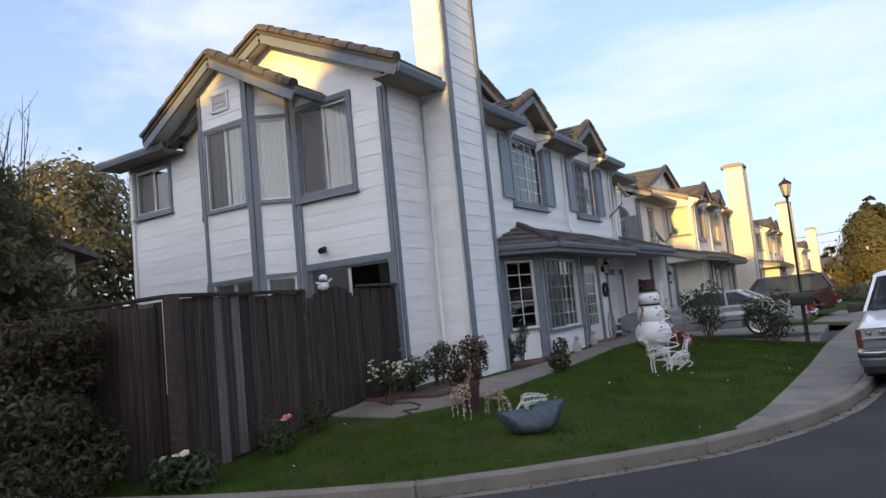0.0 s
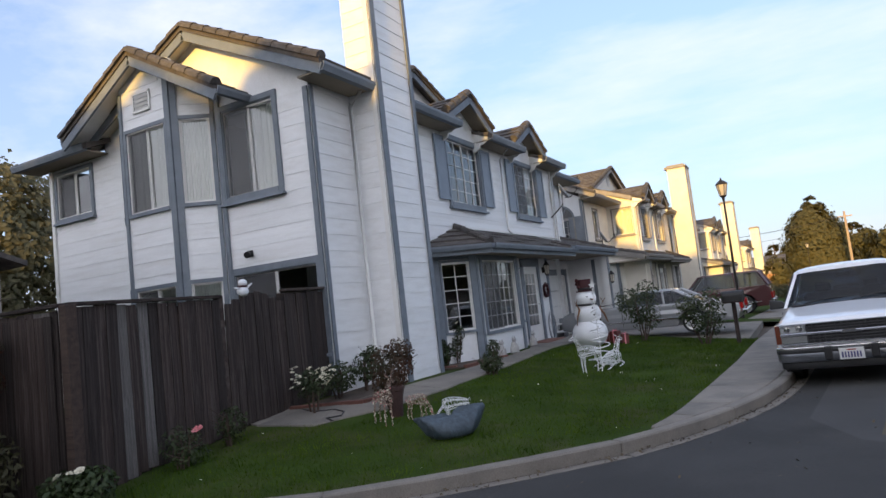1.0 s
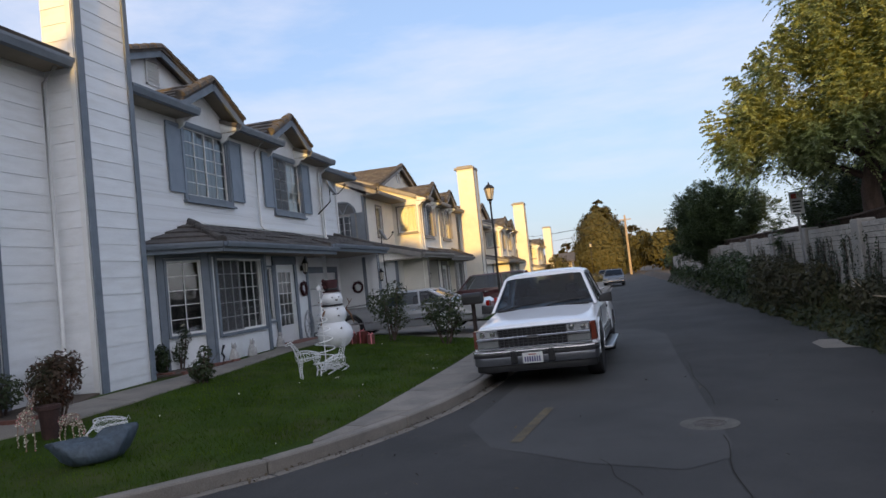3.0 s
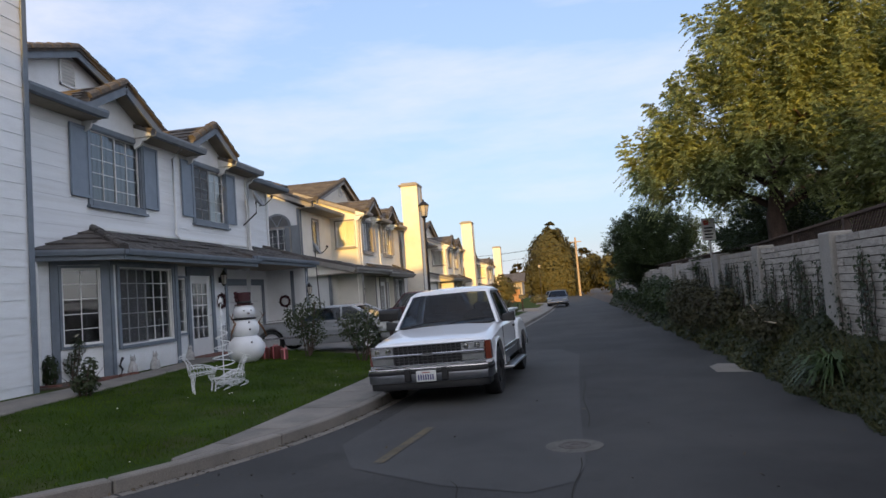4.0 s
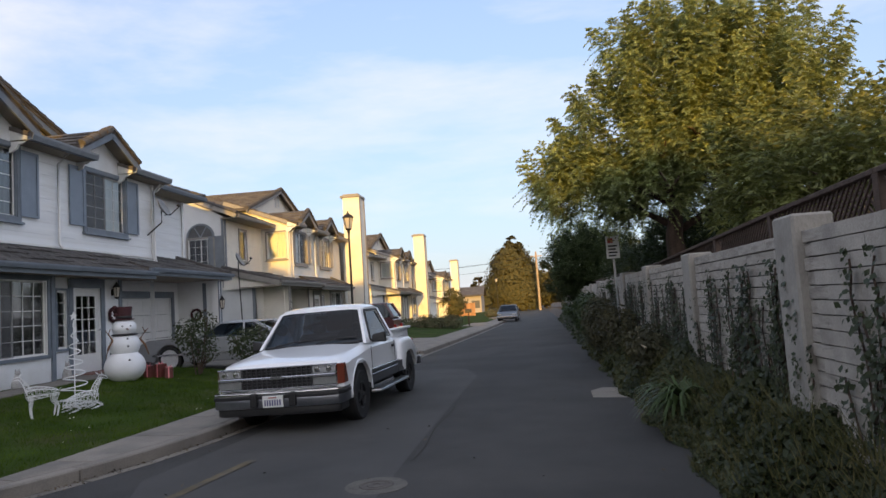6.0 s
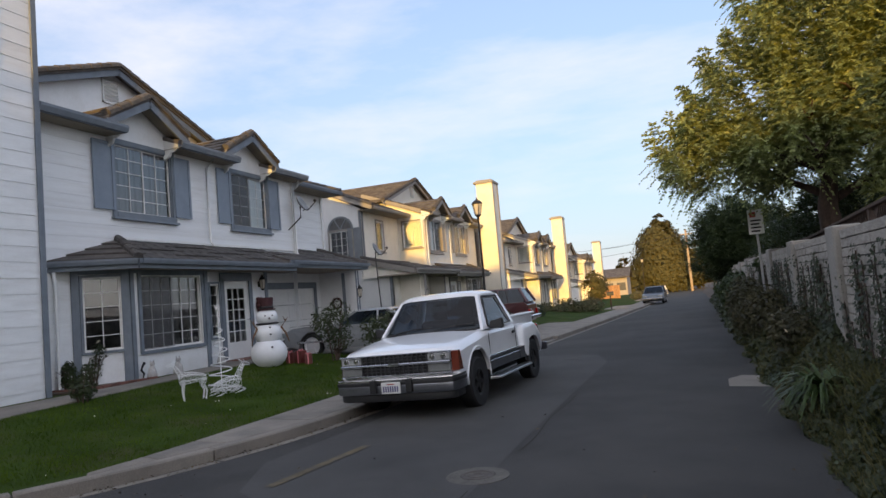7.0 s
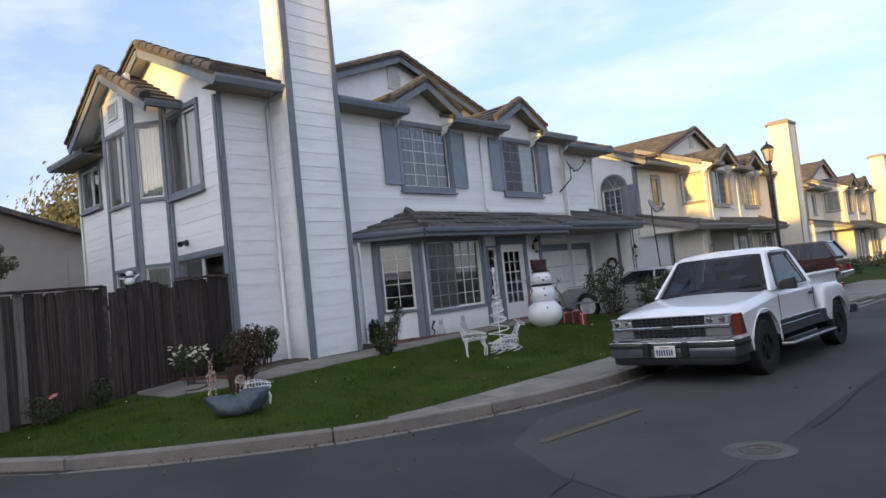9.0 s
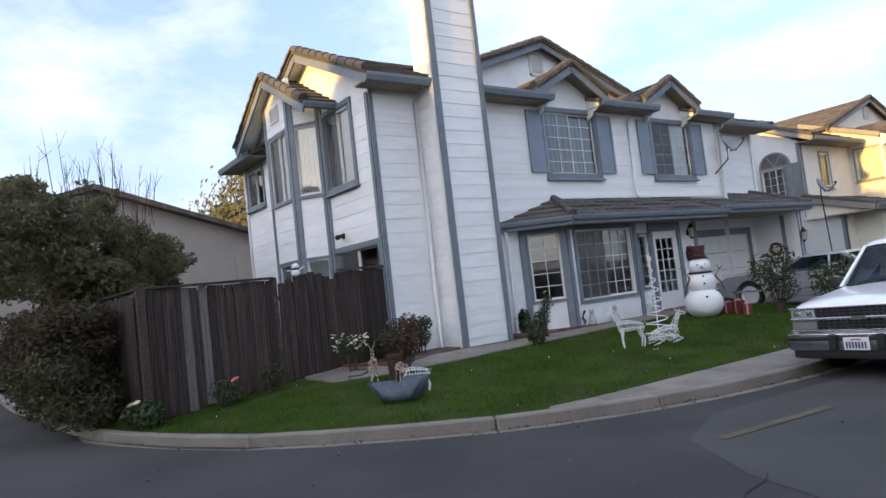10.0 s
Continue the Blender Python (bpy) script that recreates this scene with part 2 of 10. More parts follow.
# white stucco of the wing's end wall, greyed to put its shade into the colour
M_WALL3 = material("shaded_white_stucco", (0.60, 0.60, 0.60), 0.7, spread=0.06, scale=2.0, fine=90, bump=0.2, dirt=(0.42, 0.41, 0.39), dirt_amount=0.25, dirt_scale=0.9)
M_SHUTTER3 = material("grey_shutter", (0.17, 0.185, 0.205), 0.6, spread=0.1, scale=4, fine=50, bump=0.1)
M_TRIM3 = material("grey_trim", (0.17, 0.185, 0.205), 0.6, spread=0.12, scale=5, fine=70, bump=0.1)
M_LEAF_GARDEN = leaf_material("garden_leaf", (0.065, 0.068, 0.038), (0.21, 0.19, 0.10), 0.6, 0.4)
M_IVY = leaf_material("ivy_leaf", (0.013, 0.022, 0.008), (0.050, 0.062, 0.024), 0.5, 0.15)
M_CONIFER = leaf_material("conifer_needle", (0.032, 0.036, 0.013), (0.110, 0.094, 0.031), 0.7, 0.15)


def thin_out(m, share):
    """Let part of the light pass straight through a woven mesh."""
    nodes, link = m.node_tree.nodes, m.node_tree.links.new
    clear = nodes.new("ShaderNodeBsdfTransparent")
    mix = nodes.new("ShaderNodeMixShader")
    mix.inputs["Fac"].default_value = share
    link(nodes["Principled BSDF"].outputs["BSDF"], mix.inputs[1])
    link(clear.outputs["BSDF"], mix.inputs[2])
    link(mix.outputs["Shader"], nodes["Material Output"].inputs["Surface"])


thin_out(M_SCREEN, 0.45)

# ---- building helpers ----
def thing(name, at=(0, 0, 0), label="", category="", group="", turn=0.0, kind=""):
    e = new(name)
    e.empty_display_size = 0.2
    e.matrix_world = pose(*at, 0, 0, turn)
    return tagged(e, label, category, group, kind)


def mesh_of(name, bm, mats):
    me = bpy.data.meshes.new(name)
    bm.normal_update()
    bm.to_mesh(me)
    bm.free()
    for m in (mats if isinstance(mats, (list, tuple)) else [mats]):
        me.materials.append(m)
    return me


def part(name, bm, mat, parent=None, label="", smooth=False):
    """One mesh object from a bmesh, under a thing or a part."""
    me = mesh_of(name, bm, mat)
    if smooth:
        me.polygons.foreach_set("use_smooth", [True] * len(me.polygons))
    ob = new(name, me)
    if parent is not None:
        ob.parent = parent
    if label:
        ob["label"] = label
    return ob


def place(name, mesh, parent, m):
    """An object on shared mesh data under a parent, at a local pose."""
    ob = new(name, mesh)
    ob.parent = parent
    ob.matrix_basis = m
    return ob


def hexa(bm, a, b, mat=0):
    """A solid between two quads, each of four points in the same order."""
    vs = [bm.verts.new(p) for p in (*a, *b)]
    for i in ((3, 2, 1, 0), (4, 5, 6, 7), (0, 1, 5, 4), (1, 2, 6, 5), (2, 3, 7, 6), (3, 0, 4, 7)):
        bm.faces.new([vs[k] for k in i]).material_index = mat
    return vs


def box(bm, x0, x1, y0, y1, z0, z1, mat=0):
    return hexa(bm, ((x0, y0, z0), (x1, y0, z0), (x1, y1, z0), (x0, y1, z0)),
                ((x0, y0, z1), (x1, y0, z1), (x1, y1, z1), (x0, y1, z1)), mat)


def prism(bm, pts, way, mat=0):
    """A polygon pushed along a vector."""
    n = len(pts)
    a = [bm.verts.new(p) for p in pts]
    b = [bm.verts.new(Vector(p) + Vector(way)) for p in pts]
    fs = [bm.faces.new(a[::-1]), bm.faces.new(b)]
    fs += [bm.faces.new((a[i], a[(i + 1) % n], b[(i + 1) % n], b[i])) for i in range(n)]
    for f in fs:
        f.material_index = mat
    return a + b


def soften(bm, width, angle=35.0, segments=1):
    """Bevel the sharp edges and put the faces' sides right."""
    bmesh.ops.recalc_face_normals(bm, faces=bm.faces)
    sharp = [e for e in bm.edges if len(e.link_faces) == 2 and e.calc_face_angle(0) > radians(angle)]
    bmesh.ops.bevel(bm, geom=sharp, offset=width, segments=segments, affect="EDGES", clamp_overlap=True, profile=0.6)


def fixed(bm):
    bmesh.ops.recalc_face_normals(bm, faces=bm.faces)
    return bm


def tube(bm, pts, radii, sides=8, mat=0, caps=True):
    """A round bar along points, with a radius at each."""
    pts = [Vector(p) for p in pts]
    radii = radii if isinstance(radii, (list, tuple)) else [radii] * len(pts)
    rings = []
    up = Vector((0.01, 0.02, 1)).normalized()
    for i, p in enumerate(pts):
        d = (pts[min(i + 1, len(pts) - 1)] - pts[max(i - 1, 0)]).normalized()
        ref = up if abs(d.dot(up)) < 0.95 else Vector((1, 0.03, 0))
        u = d.cross(ref).normalized()
        v = d.cross(u)
        rings.append([bm.verts.new(p + radii[i] * (math.cos(2 * math.pi * k / sides) * u + math.sin(2 * math.pi * k / sides) * v))
                      for k in range(sides)])
    for a, b in zip(rings, rings[1:]):
        for k in range(sides):
            bm.faces.new((a[k], a[(k + 1) % sides], b[(k + 1) % sides], b[k])).material_index = mat
    if caps:
        bm.faces.new(rings[0][::-1]).material_index = mat
        bm.faces.new(rings[-1]).material_index = mat


def lathe(bm, profile, sides=24, centre=(0, 0, 0), axis="z", mat=0):
    """A turned body from (radius, height) pairs."""
    rings = []
    for r, h in profile:
        ring = []
        for k in range(sides):
            c, s = r * math.cos(2 * math.pi * k / sides), r * math.sin(2 * math.pi * k / sides)
            p = {"z": (c, s, h), "x": (h, c, s), "y": (c, h, s)}[axis]
            ring.append(bm.verts.new(Vector(centre) + Vector(p)))
        rings.append(ring)
    for a, b in zip(rings, rings[1:]):
        for k in range(sides):
            bm.faces.new((a[k], a[(k + 1) % sides], b[(k + 1) % sides], b[k])).material_index = mat
    bm.faces.new(rings[0][::-1]).material_index = mat
    bm.faces.new(rings[-1]).material_index = mat
    bmesh.ops.recalc_face_normals(bm, faces=bm.faces)


def cards(name, centres, normals, sizes, mat, parent=None, aspect=0.5, rng=None, fold=0.25):
    """Leaves: a folded diamond of two triangles at each centre, facing roughly its normal."""
    rng = rng or np.random.default_rng(1)
    c = np.asarray(centres, float)
    n = np.asarray(normals, float)
    n /= np.linalg.norm(n, axis=1, keepdims=True) + 1e-9
    r = rng.normal(size=c.shape)
    u = np.cross(n, r)
    u /= np.linalg.norm(u, axis=1, keepdims=True) + 1e-9
    v = np.cross(n, u)
    s = np.asarray(sizes, float)[:, None]
    pts = np.stack([c - u * s, c + v * s * aspect + n * s * fold, c + u * s, c - v * s * aspect + n * s * fold], 1).reshape(-1, 3)
    k = np.arange(len(c))[:, None] * 4
    faces = np.concatenate([k + [0, 1, 2], k + [0, 2, 3]], 1).reshape(-1, 3)
    return from_arrays(name, pts, faces, mat, parent)


def from_arrays(name, pts, faces, mat, parent=None):
    me = bpy.data.meshes.new(name)
    me.vertices.add(len(pts))
    me.vertices.foreach_set("co", np.asarray(pts, np.float32).ravel())
    k = faces.shape[1]
    me.loops.add(faces.size)
    me.loops.foreach_set("vertex_index", faces.ravel().astype(np.int32))
    me.polygons.add(len(faces))
    me.polygons.foreach_set("loop_start", np.arange(0, faces.size, k, dtype=np.int32))
    me.update(calc_edges=True)
    me.validate()
    for m in (mat if isinstance(mat, (list, tuple)) else [mat]):
        me.materials.append(m)
    ob = new(name, me)
    if parent is not None:
        ob.parent = parent
    return ob

# ---- ground, road, kerb, pavement ----
def drop(y):
    """The street falls gently away past the first driveways."""
    return -0.010 * max(0.0, y - 22.0)


ROAD_Z = -0.10
# the kerb's street side, from the side street round the corner and along the street
KERB = [(-60.0, 1.6), (-30.0, 2.6), (-14.0, 3.3), (-9.4, 3.75), (-7.1, 4.1), (-5.3, 4.65), (-3.72, 5.45), (-2.55, 6.4), (-1.42, 7.62),
        (-0.86, 8.5), (-0.45, 9.45), (-0.1, 10.5), (0.1, 11.6), (0.24, 13.0), (0.48, 16.0), (0.78, 20.0), (1.1, 25.0), (1.4, 30.0), (2.0, 40.0),
        (2.6, 52.0), (3.2, 70.0), (3.6, 90.0), (3.8, 120.0), (4.0, 220.0)]


def kerb_at(s, line=KERB):
    """Point and leftward normal at a length s along the kerb."""
    for (x0, y0), (x1, y1) in zip(line, line[1:]):
        d = math.hypot(x1 - x0, y1 - y0)
        if s <= d:
            return Vector((x0 + (x1 - x0) * s / d, y0 + (y1 - y0) * s / d)), Vector((-(y1 - y0) / d, (x1 - x0) / d))
        s -= d
    return Vector(line[-1]), Vector((-1, 0))


KYS, KXS = [p[1] for p in KERB], [p[0] for p in KERB]
KA, KB = np.array(KERB[:-1], float), np.array(KERB[1:], float)


def kerb_gap(x, y):
    """Distance from the kerb's street side (negative out in the road), for arrays too."""
    p = np.stack(np.broadcast_arrays(np.asarray(x, float), np.asarray(y, float)), -1)[..., None, :]
    d = KB - KA
    u = np.clip(((p - KA) * d).sum(-1) / (d * d).sum(-1), 0, 1)
    off = p - (KA + u[..., None] * d)
    dist = np.hypot(off[..., 0], off[..., 1])
    k = dist.argmin(-1)
    side = d[k][..., 0] * np.take_along_axis(off[..., 1], k[..., None], -1)[..., 0] - d[k][..., 1] * np.take_along_axis(off[..., 0], k[..., None], -1)[..., 0]
    return np.where(side >= 0, 1, -1) * dist.min(-1)


def lawn_z(x, y):
    """Height of the front garden: level with the kerb at the street, half a metre up at the house."""
    y = np.asarray(y, float)
    walk_w = np.interp(y, [6.8, 7.7, 8.8, 10.0, 12.0, 14.0, 18.0], [0.12, 0.14, 0.30, 0.66, 1.05, 1.12, 1.3])
    d = np.clip((kerb_gap(x, y) - walk_w) / 4.3, 0, 1)
    return 0.028 + 0.40 * (0.55 * d + 0.45 * d * d * (3 - 2 * d)) - 0.010 * np.maximum(0, y - 22)


bm = bmesh.new()
rows_y = [-500, -60, -20, 0, 6, 12, 18, 24, 30, 40, 55, 75, 100, 150, 300, 900]
rows_x = [-700, -200, -60, -30, -16, -8, 0, 6, 12, 25, 60, 200, 700]
grid = [[bm.verts.new((x, y, ROAD_Z - 0.03 + drop(min(y, 150)))) for x in rows_x] for y in rows_y]
for a, b in zip(grid, grid[1:]):
    for i in range(len(rows_x) - 1):
        bm.faces.new((a[i], a[i + 1], b[i + 1], b[i]))
ground = tagged(part("ground", bm, M_SOIL), "bare brown soil reaching to the horizon", "ground", kind="structure")

# road surface: one sheet between the left kerb and the overgrown right edge
RIGHT = [(40.0, -30.0), (16.0, -12.0), (8.0, -1.0), (6.6, 4.0), (6.1, 8.5), (6.15, 13.0), (6.3, 18.0), (6.5, 26.0), (7.0, 40.0), (7.6, 60.0), (8.4, 90.0), (9.0, 120.0), (9.5, 220.0)]
bm = bmesh.new()
ys = sorted({*range(-14, 24, 2), *range(24, 70, 4), 75, 82, 90, 100, 120, 150, 220})
left = []
ky = [(p[1], p[0]) for p in KERB]
for y in ys:
    kx = np.interp(y, [p[0] for p in ky], [p[1] for p in ky]) if y >= 1.6 else -60.0
    rx = np.interp(y, [p[1] for p in RIGHT], [p[0] for p in RIGHT])
    cols = []
    for i in range(9):
        u = i / 8
        cols.append(bm.verts.new((kx + (rx + 0.8 - kx) * u, y, ROAD_Z + drop(y) + 0.035 * math.sin(math.pi * min(1, max(0, u))))))
    left.append(cols)
for a, b in zip(left, left[1:]):
    for i in range(8):
        bm.faces.new((a[i], a[i + 1], b[i + 1], b[i]))
road = tagged(part("road", bm, M_ASPHALT, smooth=True), "worn dark grey asphalt street with faint patches", "road", kind="structure")

# kerb and gutter in cast lengths, pavement slabs behind the straight part
kerb = tagged(new("kerb"), "pale worn concrete kerb along the lawn", "kerb", kind="structure")
kerb_len = sum(math.dist(a, b) for a, b in zip(KERB, KERB[1:]))


def strip(name, mat, parent, s0, s1, d0, d1, z0, z1, crown=0.0, steps=3):
    """A length of kerb-like strip between two distances left of the kerb line."""
    bm = bmesh.new()
    rings = []
    for k in range(steps + 1):
        p, n = kerb_at(s0 + (s1 - s0) * k / steps)
        dz = drop(p.y)
        a, b = p + n * d0, p + n * d1
        rings.append([bm.verts.new((q.x, q.y, z + dz)) for q, z in ((a, z0), (b, z0), (b, z1 + crown), (a, z1))])
    for a, b in zip(rings, rings[1:]):
        for i in range(4):
            bm.faces.new((a[i], a[(i + 1) % 4], b[(i + 1) % 4], b[i]))
    bm.faces.new(rings[0])
    bm.faces.new(rings[-1])
    soften(bm, 0.018, 50)
    return part(name, bm, mat, parent)


def s_at(x, y):
    """Length along the kerb at its point nearest to (x, y)."""
    best, s = (1e9, 0.0), 0.0
    for a, b in zip(KERB, KERB[1:]):
        a, b = Vector(a), Vector(b)
        d = (b - a).length
        u = max(0.0, min(1.0, (Vector((x, y)) - a).dot(b - a) / d**2))
        best = min(best, ((a + (b - a) * u - Vector((x, y))).length, s + u * d))
        s += d
    return best[1]


S_CORNER = s_at(-1.41, 7.63)
joints = sorted([s_at(-3.72, 5.45), s_at(-7.1, 4.1), S_CORNER, s_at(-0.45, 9.45)] + [s_at(-0.45, 9.45) + 2.6 * k for k in range(1, 20)]
                + [s_at(-7.1, 4.1) - 3.2 * k for k in range(1, 8)])
drive_cut = (s_at(0.9, 18.6), s_at(1.15, 24.6))
for a, b in zip(joints, joints[1:]):
    mid = (a + b) / 2
    low = drive_cut[0] < mid < drive_cut[1]
    strip("kerb_stone", M_CONCRETE, kerb, a + 0.006, b - 0.006, 0.0, 0.17, -0.4, -0.05 if low else 0.045)
    strip("gutter_pan", M_CONCRETE, kerb, a + 0.004, b - 0.004, -0.17, -0.004, -0.4, ROAD_Z + 0.012, crown=-0.008)
strip("kerb_stone", M_CONCRETE, kerb, joints[-1] + 0.01, kerb_len - 1, 0.0, 0.17, -0.4, 0.045, steps=24)

pavement = tagged(new("pavement"), "worn concrete pavement slabs beside the lawn", "pavement", kind="structure")
INNER_Y, INNER_X = [7.7, 8.2, 8.8, 9.4, 10.0, 11.5, 14.0, 17.7, 22.0, 30.0, 60.0, 100.0], [-1.62, -1.27, -1.15, -1.08, -1.04, -0.95, -0.82, -0.72, -0.45, 0.0, 1.5, 2.4]
stations = [8.2, 8.9, 9.7, 11.1, 12.6, 14.1, 15.6, 17.1, 18.7, 20.2, 21.7, 23.2, 24.7, 26.2, 27.7, 29.2, 31, 33, 35, 37, 40, 43, 46, 50, 55, 60, 66, 72, 80, 90]
for y0, y1 in zip(stations, stations[1:]):
    bm = bmesh.new()
    ring = []
    n = 4
    for k in range(n + 1):
        y = y0 + 0.006 + (y1 - y0 - 0.012) * k / n
        p, nn = kerb_at(s_at(float(np.interp(y, KYS, KXS)), y))
        q = p + nn * 0.176
        xi = min(float(np.interp(q.y, INNER_Y, INNER_X)), q.x - 0.05)
        ring.append([bm.verts.new((q.x, q.y, z)) for z in (-0.4 + drop(y), 0.046 + drop(y))] + [bm.verts.new((xi, q.y + 0.06, z)) for z in (0.058 + drop(y), -0.4 + drop(y))])
    for c, d in zip(ring, ring[1:]):
        for i in range(4):
            bm.faces.new((c[i], c[(i + 1) % 4], d[(i + 1) % 4], d[i]))
    bm.faces.new(ring[0])
    bm.faces.new(ring[-1])
    soften(bm, 0.012, 50)
    part("pavement_slab", bm, M_CONCRETE, pavement)

# lawn sheet rising to the house
def sheet(name, mat, x0, x1, y0, y1, step, least, lift=0.0):
    """Ground cover on the garden's slope, kept this far behind the kerb's street side."""
    xs, ys = np.arange(x0, x1, step), np.arange(y0, y1, step)
    gx, gy = np.meshgrid(xs, ys, indexing="ij")
    gz = lawn_z(gx, gy) + lift
    ok = kerb_gap(gx, gy) >= least
    idx = np.arange(gx.size).reshape(gx.shape)
    q = np.stack([idx[:-1, :-1], idx[1:, :-1], idx[1:, 1:], idx[:-1, 1:]], -1).reshape(-1, 4)
    keep = (ok[:-1, :-1] & ok[1:, :-1] & ok[1:, 1:] & ok[:-1, 1:]).ravel()
    return from_arrays(name, np.stack([gx, gy, gz], -1).reshape(-1, 3), q[keep], mat)


lawn = tagged(sheet("lawn", M_LAWN, -16.0, 1.0, 2.4, 18.75, 0.085, 0.02),
              "short green lawn rising from the kerb to the house", "lawn", kind="structure")
lawn_far = tagged(sheet("lawn_far", M_LAWN, -13.0, 5.0, 24.6, 130.0, 0.6, 0.1, lift=-0.02),
                  "strips of green lawn between the driveways", "lawn", kind="structure")

# ---- townhouses ----
def wedge_mesh(name, mat, top=0.3):
    bm = bmesh.new()
    hexa(bm, ((-0.5, 0, 0), (0.5, 0, 0), (0.5, 1, 0), (-0.5, 1, 0)), ((-0.5, 0, 1), (0.5, 0, 1), (0.5, top, 1), (-0.5, top, 1)))
    return mesh_of(name, fixed(bm), mat)


def cap_mesh(name, mat):
    """A half-round ridge or rake tile, one long, one wide, a little fatter at its lower end."""
    bm = bmesh.new()
    prof = [(-0.5, -0.25), (-0.46, 0.18), (-0.28, 0.42), (0, 0.5), (0.28, 0.42), (0.46, 0.18), (0.5, -0.25)]
    a = [bm.verts.new((-0.5, y, z)) for y, z in prof]
    b = [bm.verts.new((0.53, y * 0.86, z * 0.84 - 0.03)) for y, z in prof]
    for i in range(6):
        bm.faces.new((a[i], a[i + 1], b[i + 1], b[i]))
    bm.faces.new(a)
    bm.faces.new(b[::-1])
    bm.faces.new((a[0], b[0], b[6], a[6]))
    return mesh_of(name, fixed(bm), mat)


def flat_tile_mesh(name, mat):
    """A flat concrete roof tile with a shallow side roll and a rounded nose."""
    bm = bmesh.new()
    prof = [(-0.5, 0.0), (-0.5, 0.55), (-0.34, 0.7), (-0.3, 0.45), (0.34, 0.45), (0.5, 0.62), (0.5, 0.0)]
    a = [bm.verts.new((x, 0, z)) for x, z in prof]
    c = [bm.verts.new((x, 0.06, z * 1.25)) for x, z in prof]
    b = [bm.verts.new((x, 1, z * 0.5)) for x, z in prof]
    for p, q in ((a, c), (c, b)):
        for i in range(6):
            bm.faces.new((p[i], p[i + 1], q[i + 1], q[i]))
    bm.faces.new(a)
    bm.faces.new(b[::-1])
    return mesh_of(name, fixed(bm), mat)


BOARD = wedge_mesh("siding_board", M_SIDING)
CAP_TILE = cap_mesh("cap_tile", M_TILE)
ROOF_TILE = flat_tile_mesh("roof_tile", M_TILE)
Z = Vector((0, 0, 1))


CREAM = {M_TRIM.name: M_TRIM2, M_SHUTTER.name: M_SHUTTER2, M_SIDING.name: M_SIDING2, M_WALL.name: M_WALL2}


